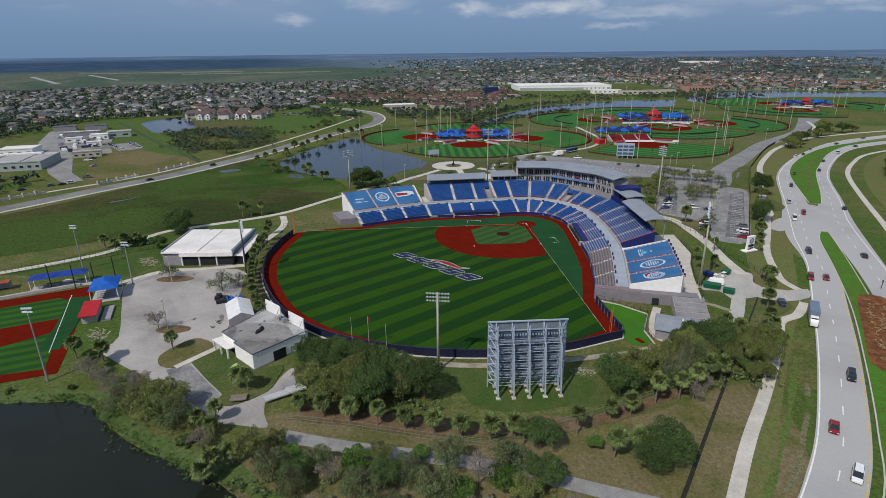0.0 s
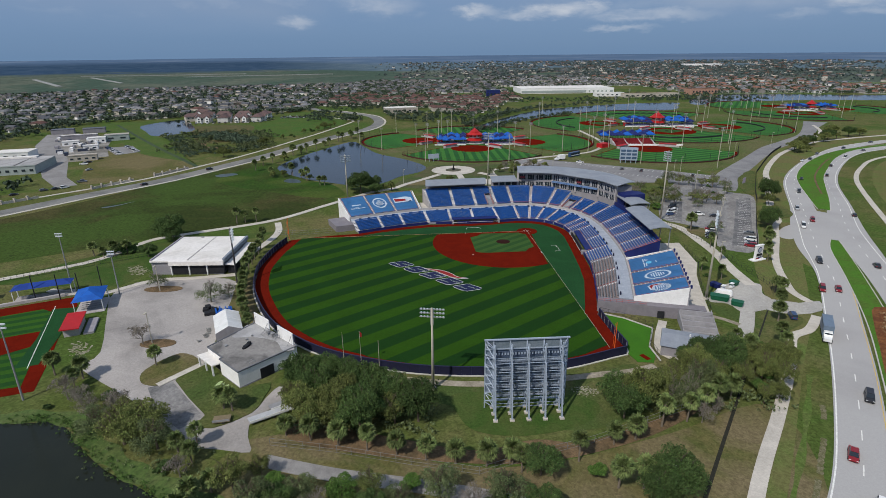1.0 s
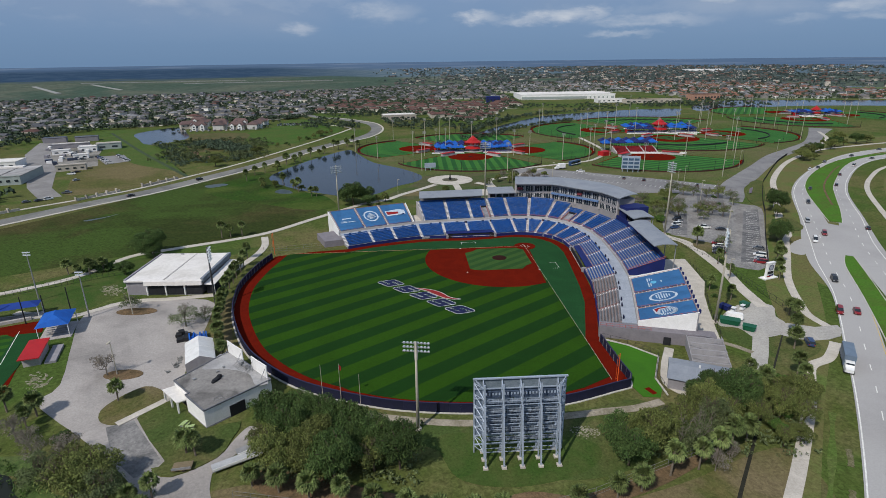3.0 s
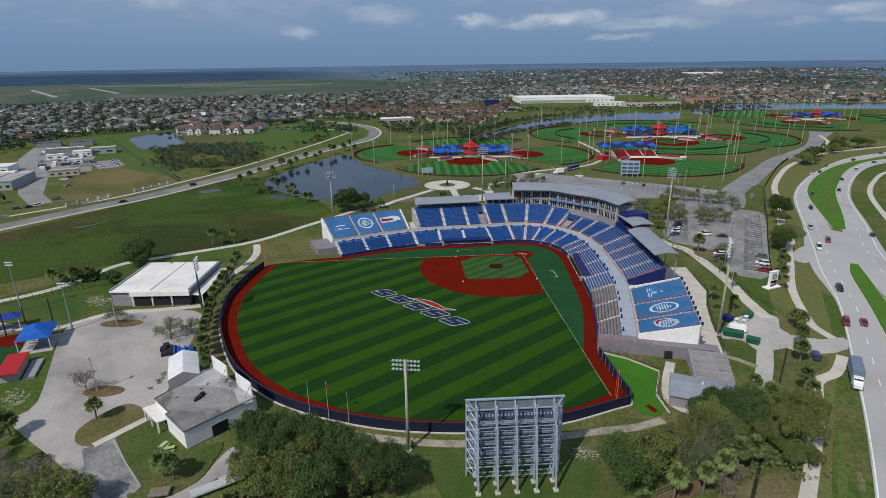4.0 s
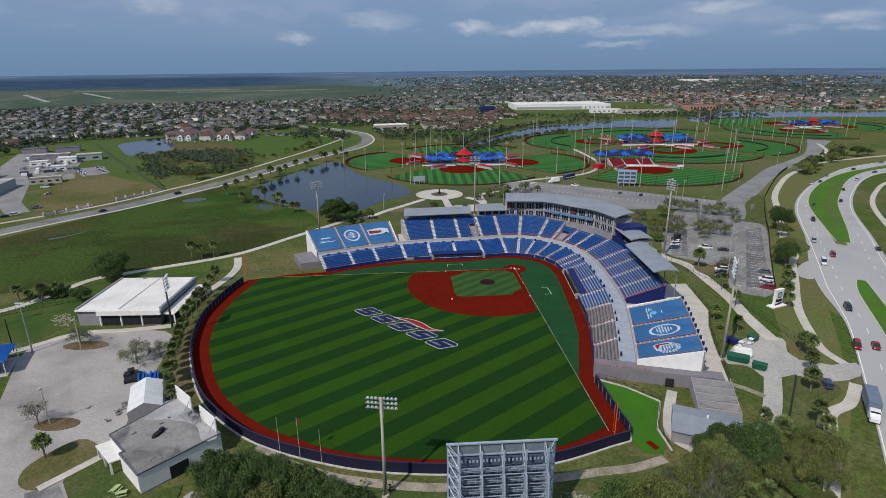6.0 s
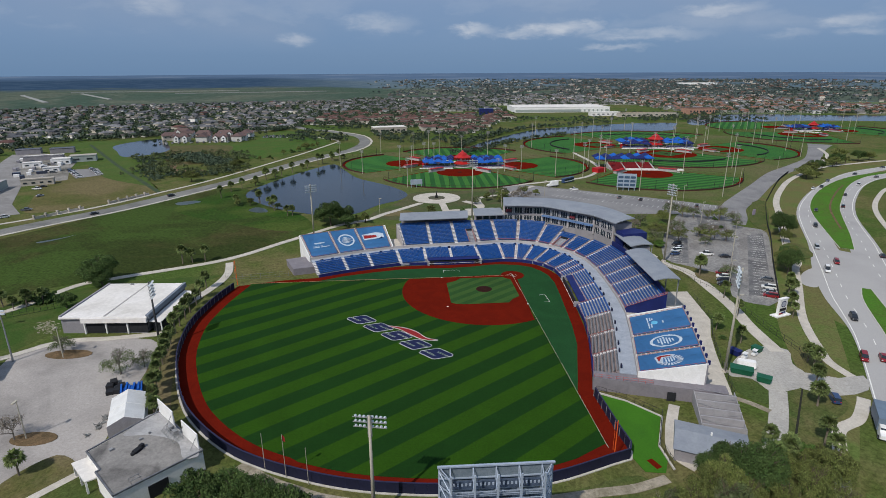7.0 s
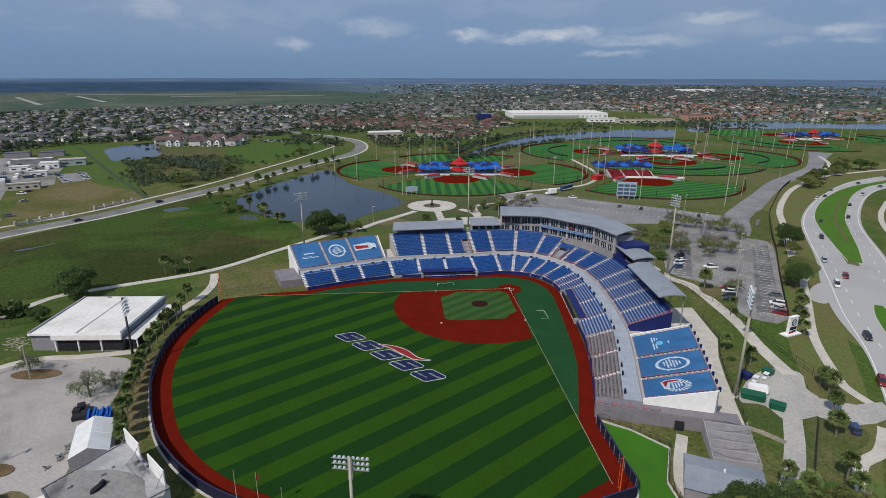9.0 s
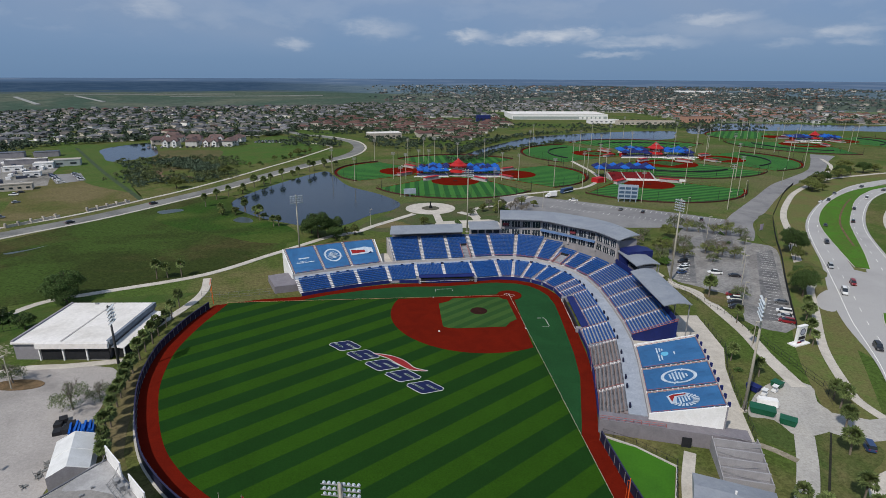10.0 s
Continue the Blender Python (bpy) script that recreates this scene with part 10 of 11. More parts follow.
part("frame", Geo().box((0, 0, 2.2), (8, 0.5, 3.4)), STEEL, t)
for sx in (-3.4, 0, 3.4):
    part("leg", Geo().box((sx, 0, 0), (0.3, 0.3, 2.4)), STEEL, t)

# lamp masts of the far fields
MAST = thing("field_mast", "tall slim grey lamp mast of a ball field", "lamp mast", Matrix.Translation((0, 0, -400)), "far lamp masts")
part("pole", Geo().tube((0, 0, 0), (0, 0, 22), 0.26, 0.16, 6), POLE, MAST)
for j in range(3):
    part("crossarm", Geo().box((0, 0, 22 - j * 0.9), (2.8, 0.25, 0.28)), STEELFAR, MAST)
for x, y, s in ((-108, 259, .9), (-57, 234, .9), (-47.4, 230, .9), (-38, 251, .9), (-48, 169, .9), (-30, 251, .9), (12.4, 163.4, .9), (25, 227, .95), (38, 228, .9), (-35, 321, 1), (-25, 321, 1), (19.5, 310, 1), (-49, 309, 1), (69.5, 364, 1.1), (86.6, 440, 1.1), (153, 441, 1.2),
                (92, 281, 1.1), (79, 199, 1.15), (100, 232, 1.2), (101, 219, 1.15), (152, 373, 1.3), (154, 317, 1.3), (104, 152, .9), (220, 531, 1.2), (150, 251, 1.2), (158, 211, 1.25), (275, 416, 1.2), (249, 390, 1.2), (150, 135, 1.2), (236, 294, 1.3), (207, 233, 1.25), (298, 289, 1.1),
                (341, 427, 1.2), (329, 384, 1.2), (250, 444, 1.2), (267, 425, 1.2), (371, 511, 1.1), (450, 564, 1.1), (473, 564, 1.1), (175, 170, 1.2), (-5, 300, .9), (60, 205, .9), (95, 245, 1.0), (-85, 222, .8), (-80, 322, .9), (310, 330, 1.1), (360, 400, 1.1), (420, 400, 1.1), (480, 470, 1.1), (500, 520, 1.1), (390, 560, 1.0), (330, 500, 1.1), (186, 300, 1.2), (215, 300, 1.2), (130, 330, 1.1), (500, 430, 1.0), (300, 370, 1.1), (128, 395, 1.0)):
    copy_thing(MAST, Matrix.Translation((x, y, 0)) @ Matrix.Diagonal((1, 1, s, 1)))
for o in (*MAST.children_recursive, MAST):
    bpy.data.objects.remove(o)
for pts in ([(14, 168), (50, 184), (81, 200), (101, 234), (105, 266), (104, 299), (103, 325)], [(300, 262), (330, 300), (352, 345)]):
    footway("pavement_fields", pts, 3.0, "pale path among the ball fields", step=5)

# ---------------------------------------------------------------- far buildings
def block(name, label, x, y, rz, w, l, h, wallmat, roofmat, bands=0, parapet=0.6):
    t = thing(name, label, "building", Matrix.Translation((x, y, 0)) @ Matrix.Rotation(radians(rz), 4, "Z"))
    part("wall", Geo().box((0, 0, 0), (w, l, h)), wallmat, t)
    part("roof", Geo().box((0, 0, h), (w + 0.4, l + 0.4, 0.35)), roofmat, t)
    if parapet:
        part("parapet", Geo().box((0, -l / 2, h + 0.2), (w + 0.6, 0.5, parapet)), wallmat, t)
    for i in range(bands):
        part("window", Geo().box((-w / 2 + (i + 0.5) * w / bands, -l / 2 - 0.06, h * 0.35), (w / bands * 0.45, 0.2, h * 0.28)), WINDOW, t, "dark window")
    return t


PALEGREEN = surf("pale_green_wall", (0.34, 0.38, 0.36), (0.30, 0.34, 0.32), grain=0.1)
SOLAR = surf("dark_solar_roof", (0.035, 0.045, 0.075), (0.028, 0.036, 0.06), rough=0.35, spec=0.5)
GREYROOF = surf("stained_grey_roof", (0.34, 0.33, 0.32), (0.22, 0.215, 0.21), scale=0.05, fine=0.5, grain=0.2, rough=0.9, c3=(0.42, 0.41, 0.40), scale3=0.03)
b = block("warehouse", "large low warehouse with stained grey roof", -338, 154, 16, 42, 40, 5.4, PALEGREEN, GREYROOF, 9)
part("loading_roof", Geo().box((-4, 17, 5.7), (30, 5, 1.0)), WHITEROOF, b, "white raised roof strip")
for sx in (-12, 8):
    part("roof_seam", Geo().box((sx, -2, 5.7), (0.6, 34, 0.3)), FLATROOF, b)
block("warehouse", "white low store beside the warehouse", -372, 205, 16, 24, 20, 5, WHITE, WHITEROOF, 4)
block("depot", "long white-roofed open depot", -382, 304, 26, 30, 8, 4, GREYWALL, WHITEROOF, 0)
block("depot", "pale low flat-roofed office", -352, 282, 26, 13, 11, 4.5, WHITE, WHITEROOF, 3)
block("depot", "pale green flat-roofed store", -343, 298, 26, 20, 13, 5, PALEGREEN, STUCCO, 2)
block("depot", "beige long low shed", -310, 190, 26, 19, 7, 4, STUCCO, STUCCO, 4)
block("depot", "dark solar canopy beside the depot", -424, 345, 26, 20, 11, 4.5, GREYWALL, SOLAR)
block("depot", "dark solar canopy beside the depot", -396, 352, 26, 20, 11, 4.5, GREYWALL, SOLAR)
block("depot", "small white flat-roofed shed", -368, 268, 26, 13, 8, 3.4, WHITE, WHITEROOF, 2)
block("depot", "small white flat-roofed shed", -336, 244, 26, 11, 7, 3.2, WHITE, WHITEROOF, 2)
sheet("carpark_depot", [(-327, 248), (-308, 258), (-285, 226), (-297, 211)], 0.09, ASPHALT, "grey depot car park", "car park")
sheet("road_depot", [(-436, 338), (-424, 344), (-378, 268), (-318, 184), (-284, 128), (-262, 104), (-272, 98), (-300, 128), (-340, 184), (-398, 264)], 0.08, surf("worn_yard_road", (0.26, 0.25, 0.24), (0.20, 0.19, 0.18), scale=0.1, rough=0.9), "worn pale road into the depot", "road")
sheet("carpark_depot", [(-322, 188), (-300, 206), (-326, 250), (-345, 290), (-380, 330), (-425, 352), (-432, 340), (-390, 282)], 0.06, surf("depot_yard", (0.19, 0.175, 0.15), (0.115, 0.11, 0.09), scale=0.12, fine=0.8, grain=0.4, rough=0.95, c3=(0.26, 0.245, 0.22), scale3=0.06), "cluttered grey depot yard", "car park")
# containers and stores standing about the yard
rng = random.Random(23)
for i in range(30):
    u, w = rng.random(), rng.uniform(-1, 1)
    x, y = -316 - 84 * u + w * 13, 196 + 128 * u + w * 9
    ln = rng.uniform(3, 7)
    t = thing("storage_container", "%s storage container in the depot yard" % ("pale grey" if i % 3 else "dark blue"), "container", Matrix.Translation((x, y, 0.06)) @ Matrix.Rotation(radians(rng.choice([26, 116]) + rng.uniform(-6, 6)), 4, "Z"), "depot containers")
    part("body", Geo().box((0, 0, 0), (ln, 2.4, rng.uniform(1.6, 2.7))), (WHITE, GREYWALL, SOLAR)[(i % 3) - 1], t)
    part("doors", Geo().box((ln / 2, 0, 0.1), (0.12, 2.2, 1.4)), STEELFAR, t)
# wall with posts along the western road
for a, b_ in (((-290, 40), (-264, 72)), ((-246, 92), (-233, 115)), ((-226, 128), (-214, 152))):
    w = thing("roadside_wall", "pale low roadside wall with square piers", "wall", Matrix.Translation((*a, 0)), "walls by the western road")
    ln = math.dist(a, b_)
    d = ((b_[0] - a[0]) / ln, (b_[1] - a[1]) / ln)
    part("wall", Geo().ribbon([(0, 0), (b_[0] - a[0], b_[1] - a[1])], 0.4, 0, 1.4), STUCCO, w)
    for i in range(int(ln / 6) + 1):
        part("pier", Geo().box((d[0] * 6 * i, d[1] * 6 * i, 0), (1.0, 1.0, 2.4)), STUCCO, w)
# white big-box store and its neighbours
b = block("store", "very long white flat-roofed store with teal band", 206, 882, 2, 178, 84, 9, WHITE, WHITEROOF, 0)
part("front_band", Geo().box((0, -42.3, 1.5), (174, 0.6, 4)), PALEGREEN, b, "pale teal wall band")
for i in range(6):
    part("entrance", Geo().box((38 + i * 8, -43, 0), (5, 1.2, 5)), WHITE, b, "white entrance block")
block("store", "tan low row of shops", 326, 738, 6, 98, 14, 6, STUCCO, surf("tan_roof", (0.40, 0.31, 0.22), grain=0.1), 10)
block("store", "tan and orange school building with tiled roof", 436, 788, 10, 50, 24, 10, surf("orange_wall", (0.42, 0.24, 0.17), grain=0.1), TILE, 8)
block("store", "white low row of shops", 262, 762, 3, 50, 16, 6, WHITE, WHITEROOF, 6)
b = block("store", "white-roofed low hall by the bend of the road", -88, 522, 14, 42, 24, 6.5, STUCCO, WHITEROOF, 6)
b = block("store", "distant white flat-roofed store", 1090, 2220, -10, 150, 60, 9, WHITE, WHITEROOF, 0)
b.location.z = far_height(2473)
block("store", "blue-walled distant shop building", 62, 795, 0, 24, 20, 10, ROYAL, surf("blue_roof", (0.03, 0.06, 0.18), grain=0.1), 4)


# ---------------------------------------------------------------- houses
def house_kind(seed, wall, roofmat, w, l, h, gable, label):
    t = thing("house", label, "house", Matrix.Translation((0, 0, -400)), "suburban houses")
    part("wall", Geo().box((0, 0, 0), (w, l, h)), wall, t)
    g = Geo()
    a, b = w / 2 + 0.6, l / 2 + 0.6
    rise = 2.6
    e = a - b if not gable else a
    q = [(-a, -b, h), (a, -b, h), (a, b, h), (-a, b, h)]
    r0, r1 = (-e, 0, h + rise), (e, 0, h + rise)
    g.face([q[0], q[1], r1, r0]).face([q[2], q[3], r0, r1]).face([q[1], q[2], r1]).face([q[3], q[0], r0])
    g.face([q[0], q[3], q[2], q[1]])
    part("roof", g, roofmat, t)
    wing = part("garage_wing", Geo().box((w * 0.28, -l / 2 - 2.4, 0), (w * 0.36, 5.0, h)), wall, t)
    g = Geo()
    a, b0, b1 = w * 0.18 + 0.5, -l / 2 - 5.4, 0
    cx = w * 0.28
    g.face([(cx - a, b0, h), (cx + a, b0, h), (cx, b0 + 2.0, h + 2.0)]).face([(cx + a, b0, h), (cx + a, b1, h), (cx, b1, h + 2.0), (cx, b0 + 2.0, h + 2.0)]).face([(cx - a, b1, h), (cx - a, b0, h), (cx, b0 + 2.0, h + 2.0), (cx, b1, h + 2.0)])
    part("garage_roof", g, roofmat, wing)
    part("garage_door", Geo().box((cx, -l / 2 - 4.95, 0), (w * 0.24, 0.15, 2.2)), WHITE, wing, "white garage door")
    for sx in (-0.34, -0.12):
        part("window", Geo().box((w * sx, -l / 2 - 0.05, 0.9), (1.6, 0.15, 1.3)), WINDOW, t, "dark window")
    part("door", Geo().box((w * 0.03, -l / 2 - 0.05, 0), (1.0, 0.15, 2.1)), DARK, t)
    return t


PALE2 = surf("cream_stucco", (0.60, 0.55, 0.46), (0.54, 0.50, 0.42), scale=0.2, rough=0.9, rand=0.15, island=0.2)
WHITISH = surf("whitewashed_stucco", (0.66, 0.64, 0.60), (0.58, 0.57, 0.54), scale=0.2, rough=0.9, rand=0.15, island=0.2)
TAUPE = surf("taupe_shingle", (0.135, 0.122, 0.11), (0.095, 0.088, 0.08), scale=0.2, rough=0.9, rand=0.25, island=0.3)
LIGHTROOF = surf("pale_grey_shingle", (0.19, 0.19, 0.195), (0.14, 0.14, 0.145), scale=0.2, rough=0.9, rand=0.25, island=0.3)
GREYHOUSES = [house_kind(1, STUCCO, SHINGLE, 16, 12, 3.2, False, "beige stucco house with grey hipped roof"), house_kind(2, WHITISH, TAUPE, 18, 11, 3.4, True, "white stucco house with taupe gabled roof"),
              house_kind(3, PALE2, LIGHTROOF, 15, 12, 5.6, False, "two-storey cream house with pale grey roof"), house_kind(4, STUCCO, SHINGLE, 14, 11, 5.8, True, "two-storey beige house with grey gabled roof")]
TILEHOUSES = [house_kind(5, PALE2, TILE, 17, 13, 3.4, False, "cream stucco house with terracotta roof"), house_kind(6, STUCCO, TILE, 20, 13, 5.8, False, "two-storey stucco house with terracotta roof")]


def near_edge(x):
    pts = [(-2000, 150), (-475, 366), (-407, 450), (-351, 500), (-240, 530), (-207, 625), (-120, 640), (-60, 545), (20, 480), (50, 600), (140, 630), (200, 700), (330, 800), (480, 800), (700, 760), (900, 700), (2000, 600)]
    return np.interp(x, [p[0] for p in pts], [p[1] for p in pts])


def free(x, y):
    if y < near_edge(x):
        return False
    if 100 < x < 420 and 640 < y < 1050:
        return False
    if 14 < x < 290 and 350 < y < 660 and y < 660 - 0.1 * x and x > 60:
        return False
    if -40 < x < 60 and 800 < y < 870:
        return False
    if -150 < x < -40 and 495 < y < 560:
        return False
    if 880 < x < 1650 and 980 < y < 1360:
        return False
    if y < 480 + 0.0 * x and -480 < x < -280 and y < 470:
        return False
    return True


rng = random.Random(3)
spots, trees = [], []
for row in range(0, 64):
    for col in range(0, 112):
        x = -1350 + col * 23 + rng.uniform(-9, 9) + (row % 2) * 6
        y = 300 + row * 21 + (7 if row % 2 else -2) + 26 * math.sin(x / 170) + rng.uniform(-5, 5)
        far = math.hypot(x + 28, y + 200)
        if far > (1470 if x < -250 else 1600 if x < 100 else 1800) or abs(x) > 0.98 * (y + 260):
            continue
        if not free(x, y):
            continue
        street = 8 * math.sin(y / 90)
        if rng.random() < 0.80:
            spots.append((far, x, y, radians(rng.choice([0, 180, 90, 0]) + 18 * math.cos(x / 170) + rng.uniform(-8, 8))))
        thick = 0.5 + 0.5 * math.sin(x / 61 + 2 * math.sin(y / 83)) * math.cos(y / 71)
        for _ in range(int((5 + 14 * thick) * (0.85 if x > 120 else 1))):
            trees.append((x + rng.uniform(-15, 15), y + rng.uniform(-14, 14), rng.uniform(1.2, 3.4)))
spots.sort()


def tiled(x, y):
    return (-215 < x < 160 and y < 850) or (x > 420 and rng.random() < 0.5) or rng.random() < 0.04


for far, x, y, a in spots[:215]:
    src = rng.choice(TILEHOUSES if tiled(x, y) else GREYHOUSES)
    s = rng.uniform(0.66, 0.88)
    copy_thing(src, Matrix.Translation((x, y, 0)) @ Matrix.Rotation(a, 4, "Z") @ Matrix.Diagonal((s, s, s, 1)))
for k in GREYHOUSES + TILEHOUSES:
    for o in (*k.children_recursive, k):
        bpy.data.objects.remove(o)
OTILE = surf("orange_tile_roof", (0.205, 0.098, 0.066), (0.15, 0.078, 0.056), scale=0.2, rough=0.9, island=0.3)
TOWNWALL = surf("weathered_stucco", (0.30, 0.285, 0.26), (0.24, 0.23, 0.21), scale=0.2, rough=0.9, island=0.3)
town = Geo()
for far, x, y, a in spots[215:]:
    w, l, h = rng.uniform(8.5, 13), rng.uniform(7, 9.5), rng.choice([2.8, 3.2, 4.8])
    town.box((x, y, 0), (w, l, h), a, slot=rng.choice([0, 1, 1, 6, 6] if x > 150 else [0, 1, 6, 6, 6]), bottom=False)
    co, si = math.cos(a), math.sin(a)

    def P(u, v, z):
        return (x + co * u - si * v, y + si * u + co * v, z)
    A, B, R = w / 2 + .4, l / 2 + .4, rng.uniform(1.8, 2.6)
    e = max(A - B * rng.choice([1, 1, 0.1]), 0.5)
    sl = (7 if x > 300 else 3) if tiled(x, y) else rng.choice([2, 4, 5, 5, 4, 5] if x > 150 else [2, 2, 2, 4, 4, 5])
    town.face([P(-A, -B, h), P(A, -B, h), P(e, 0, h + R), P(-e, 0, h + R)], sl).face([P(A, B, h), P(-A, B, h), P(-e, 0, h + R), P(e, 0, h + R)], sl)
    town.face([P(A, -B, h), P(A, B, h), P(e, 0, h + R)], sl).face([P(-A, B, h), P(-A, -B, h), P(-e, 0, h + R)], sl)
tagged(part("far_houses", town, [STUCCO, WHITISH, SHINGLE, TILE, TAUPE, LIGHTROOF, TOWNWALL, OTILE]), "wide spread of low suburban houses", "houses", "", "stuff")
# roofs and trees of the town's far end
rim = Geo()
far_wooded = []
for _ in range(4200):
    b = radians(rng.triangular(-9, 46, 27))
    r_ = 1500 + 1750 * rng.random() ** 1.15
    x, y = r_ * math.sin(b), r_ * math.cos(b)
    if abs(math.sin(x / 260 + math.sin(y / 210) * 2)) < 0.28:
        continue
    z = far_height(r_)
    if rng.random() < 0.34:
        a, w, l, h = rng.uniform(0, 3.1), rng.uniform(9, 17), rng.uniform(8, 12), rng.uniform(3, 5)
        rim.box((x, y, z - 1), (w, l, h + 1), a, slot=rng.choice([0, 4, 4]), bottom=False)
        rim.box((x, y, z + h), (w + 1, l + 1, 1.6), a, slot=rng.choice([3, 3, 0, 4, 5] if x > 500 else [2, 2, 0, 4, 4, 5]), bottom=False)
    for _k in range(2):
        far_wooded.append((x + rng.uniform(-28, 28), y + rng.uniform(-28, 28), rng.uniform(2.5, 5.5), z))
tagged(part("far_roofs", rim, [STUCCO, WHITISH, SHINGLE, OTILE, TAUPE, LIGHTROOF]), "far edge of the low town", "houses", "", "stuff")
# streets between the houses
streets = Geo()
for row in range(0, 62, 2):
    y0 = 300 + row * 21 + 19
    run = []
    for i in range(0, 130):
        x = -1350 + i * 20
        y = y0 + 26 * math.sin(x / 170)
        ok = free(x, y) and math.hypot(x + 28, y + 200) < (1450 if x < -250 else 1580 if x < 100 else 1780) and abs(x) < 0.98 * (y + 260)
        if ok:
            run.append((x, y))
        if (not ok or i == 129) and len(run) > 2:
            streets.ribbon(run, 7, -0.1, 0.09)
            run = []
        elif not ok:
            run = []
tagged(part("far_streets", streets, ROADTOP), "pale streets between far houses", "streets", "", "stuff")
# flats by the pond
FLATROOFS = surf("red_brown_roof", (0.135, 0.088, 0.080), (0.105, 0.070, 0.066), scale=0.2, rough=0.9, rand=0.15)
for i, (x, y, a) in enumerate(((-334, 448, 34), (-315, 434, 12), (-292, 437, 96), (-270, 433, 4), (-252, 440, 84), (-326, 474, 100), (-303, 468, 8), (-279, 470, 20), (-255, 474, 92), (-340, 496, 12))):
    t = thing("apartment_block", "white apartment block with red-brown roof", "apartment block", Matrix.Translation((x, y, 0)) @ Matrix.Rotation(radians(a), 4, "Z"), "apartments by the pond")
    part("wall", Geo().box((0, 0, 0), (17, 12, 5.6)), WHITISH if i % 3 else STUCCO, t)
    g = Geo()
    a, b, h, e = 9.2, 6.8, 5.6, 3.5
    g.face([(-a, -b, h), (a, -b, h), (a - e, 0, h + 3.8), (-a + e, 0, h + 3.8)]).face([(a, b, h), (-a, b, h), (-a + e, 0, h + 3.8), (a - e, 0, h + 3.8)]).face([(a, -b, h), (a, b, h), (a - e, 0, h + 3.8)]).face([(-a, b, h), (-a, -b, h), (-a + e, 0, h + 3.8)])
    part("roof", g, FLATROOFS, t, "red-brown hipped roof")
    for sx in ((-4.4, 4.4) if i % 2 else (3.2,)):
        wing = part("gable", Geo().box((sx, -6.8, 0), (4.6, 2, 5.4)).face([(sx - 2.3, -7.8, 5.4), (sx + 2.3, -7.8, 5.4), (sx, -7.8, 7.4)]), WHITE, t, "white gabled front")
        part("gable_roof", Geo().face([(sx - 2.8, -8.1, 5.2), (sx, -8.1, 7.7), (sx, -1, 7.7), (sx - 2.8, -1, 5.2)]).face([(sx + 2.8, -8.1, 5.2), (sx + 2.8, -1, 5.2), (sx, -1, 7.7), (sx, -8.1, 7.7)]), FLATROOFS, wing)
        for k_ in range(2):
            part("window", Geo().box((sx, -7.85, 0.8 + k_ * 2.6), (1.8, 0.2, 1.3)), WINDOW, wing)
    for sx in (-6, -1, 6.5):
        part("window", Geo().box((sx, -6.05, 3.2), (1.6, 0.2, 1.4)), WINDOW, t)

# ---------------------------------------------------------------- far trees
edge_trees = []
for x, y in spline([(-520, 380), (-440, 440), (-400, 478), (-352, 500), (-300, 520), (-250, 540), (-226, 560)], 14):
    for _ in range(4):
        edge_trees.append((x + rng.gauss(0, 9), y + rng.gauss(0, 7), rng.uniform(2.0, 4.2)))
for i in range(60):
    edge_trees.append((rng.uniform(-345, -235), rng.uniform(418, 500), rng.uniform(1.4, 2.8)))
for _ in range(420):
    edge_trees.append((rng.uniform(-200, -60), rng.uniform(420, 640), rng.uniform(1.8, 4.0)))
for _ in range(160):
    edge_trees.append((rng.uniform(-70, 60), rng.uniform(395, 520), rng.uniform(1.8, 4.0)))
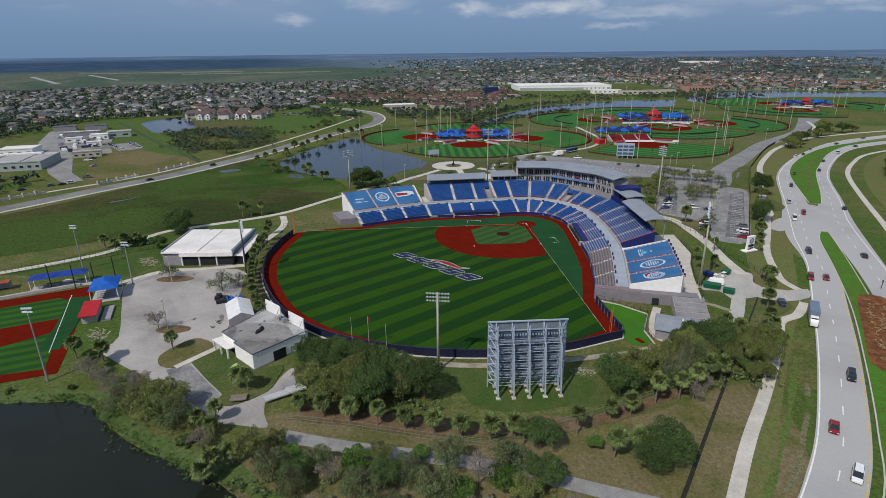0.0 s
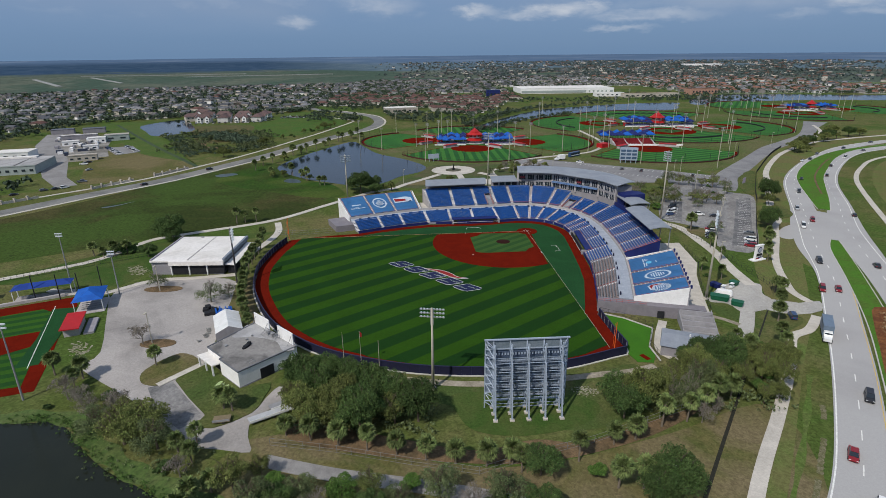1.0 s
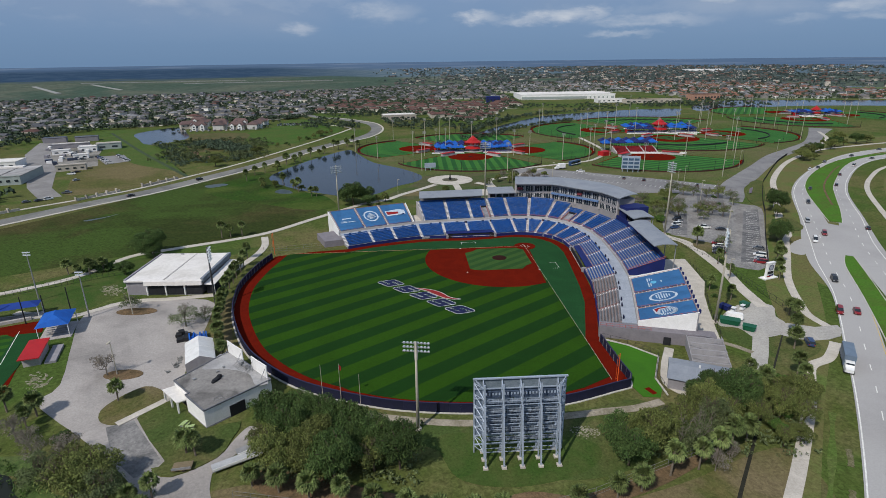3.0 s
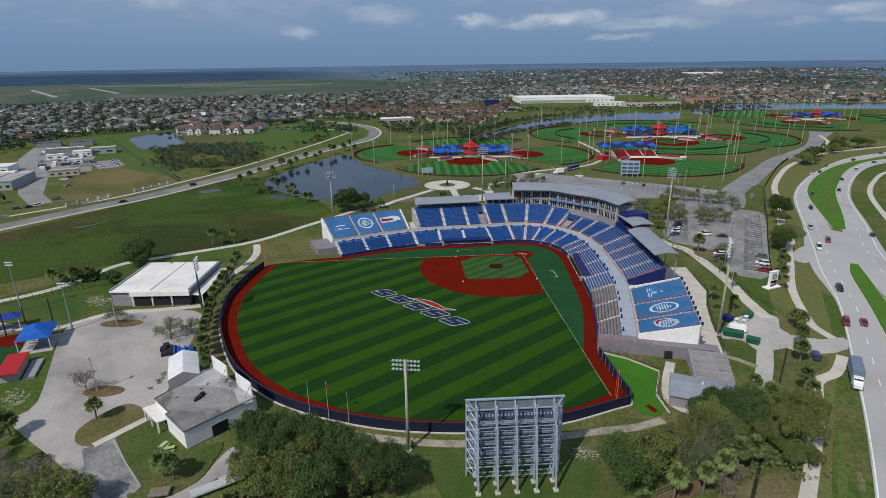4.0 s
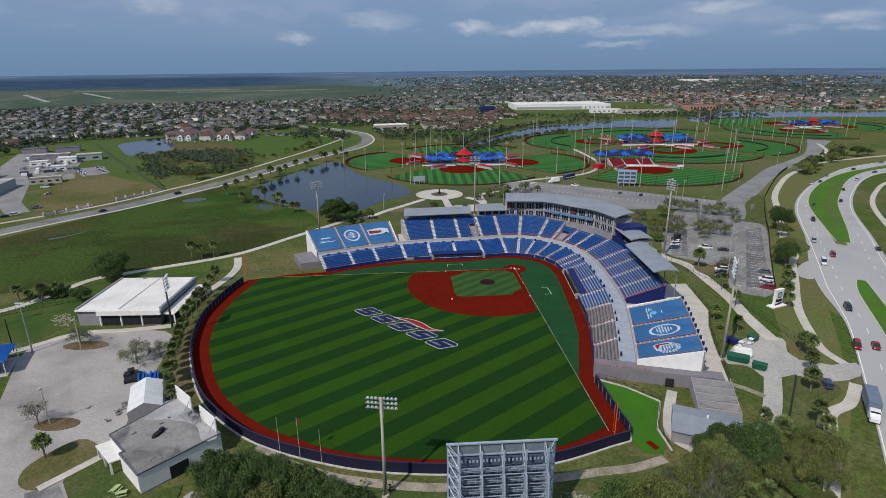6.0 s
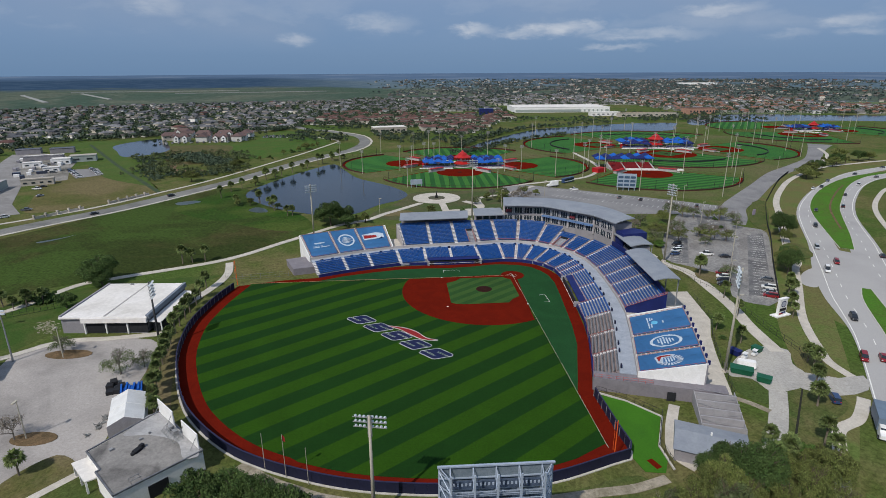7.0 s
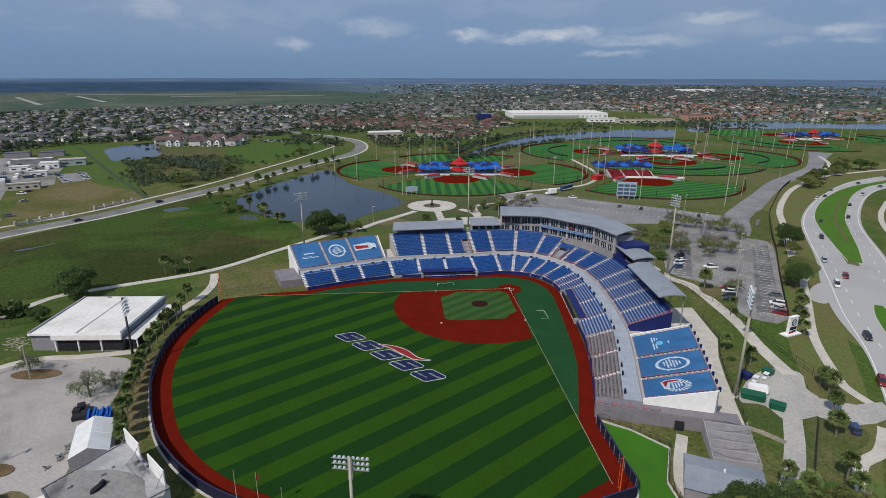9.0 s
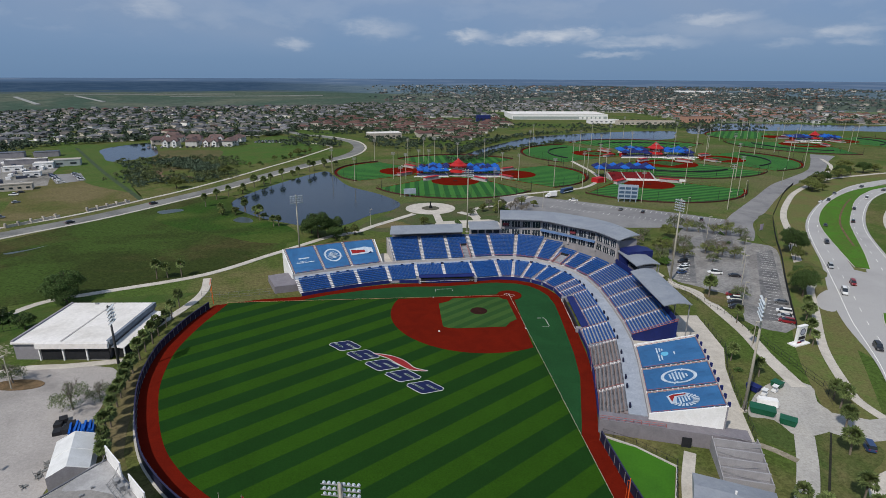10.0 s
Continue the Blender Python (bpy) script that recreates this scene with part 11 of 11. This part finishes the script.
for _ in range(260):
    edge_trees.append((rng.uniform(280, 480), rng.uniform(640, 800), rng.uniform(1.8, 3.6)))
for _ in range(200):
    edge_trees.append((rng.uniform(80, 420), rng.uniform(640, 720), rng.uniform(1.5, 3.2)))
for _ in range(240):
    edge_trees.append((rng.uniform(-560, -440), rng.uniform(250, 440), rng.uniform(2, 4.5)))
for _ in range(140):
    edge_trees.append((rng.uniform(-420, -290), rng.uniform(60, 110), rng.uniform(1.5, 4.0)))
def in_canal(x, y):
    return -4 < x < 330 and np.interp(x, [6, 16, 38, 61, 103, 130, 280, 308], [336, 352, 392, 420, 458, 484, 518, 575]) < y < np.interp(x, [0, 8, 32, 64, 102, 138, 236, 320], [356, 378, 428, 482, 540, 564, 612, 626])


for x, y in spline([(-8, 330), (12, 346), (36, 390), (58, 420), (100, 458), (126, 484)], 10):
    for _ in range(3):
        edge_trees.append((x + rng.gauss(2, 4), y - abs(rng.gauss(4, 5)), rng.uniform(1.4, 3.2)))
for x, y in spline([(-2, 360), (6, 380), (30, 430), (62, 486), (100, 542), (136, 566), (230, 614)], 10):
    for _ in range(3):
        edge_trees.append((x - abs(rng.gauss(4, 4)), y + abs(rng.gauss(5, 5)), rng.uniform(1.6, 3.6)))
clump_field("far_trees", "scattered dark green trees at the edge of town", "trees", [p for p in edge_trees if not (-150 < p[0] < -40 and 505 < p[1] < 552) and not in_canal(p[0], p[1]) and all(math.dist(p[:2], q[:2]) > 17 for q in west[88::2])], 11, FARLEAF, 26, 0.32)
clump_field("town_trees", "dark green garden trees between far houses", "trees", trees, 12, FARLEAF, 9, 0.5)
wood = []
for _ in range(700):
    b = radians(rng.uniform(24, 40))
    wood.append((2100 * math.sin(b) + rng.gauss(0, 30), 2100 * math.cos(b) + rng.gauss(0, 30), rng.uniform(4, 8)))
# both belts below take the haze-tinted foliage colour
clump_field("far_town_trees", "dark trees over the far end of town, haze in their colour", "trees", far_wooded, 14, HAZED_WOOD, 7, 0.6)
clump_field("far_wood", "dark distant belt of woods with haze in its colour", "woods", wood, 13, HAZED_WOOD, 6, 0.7)
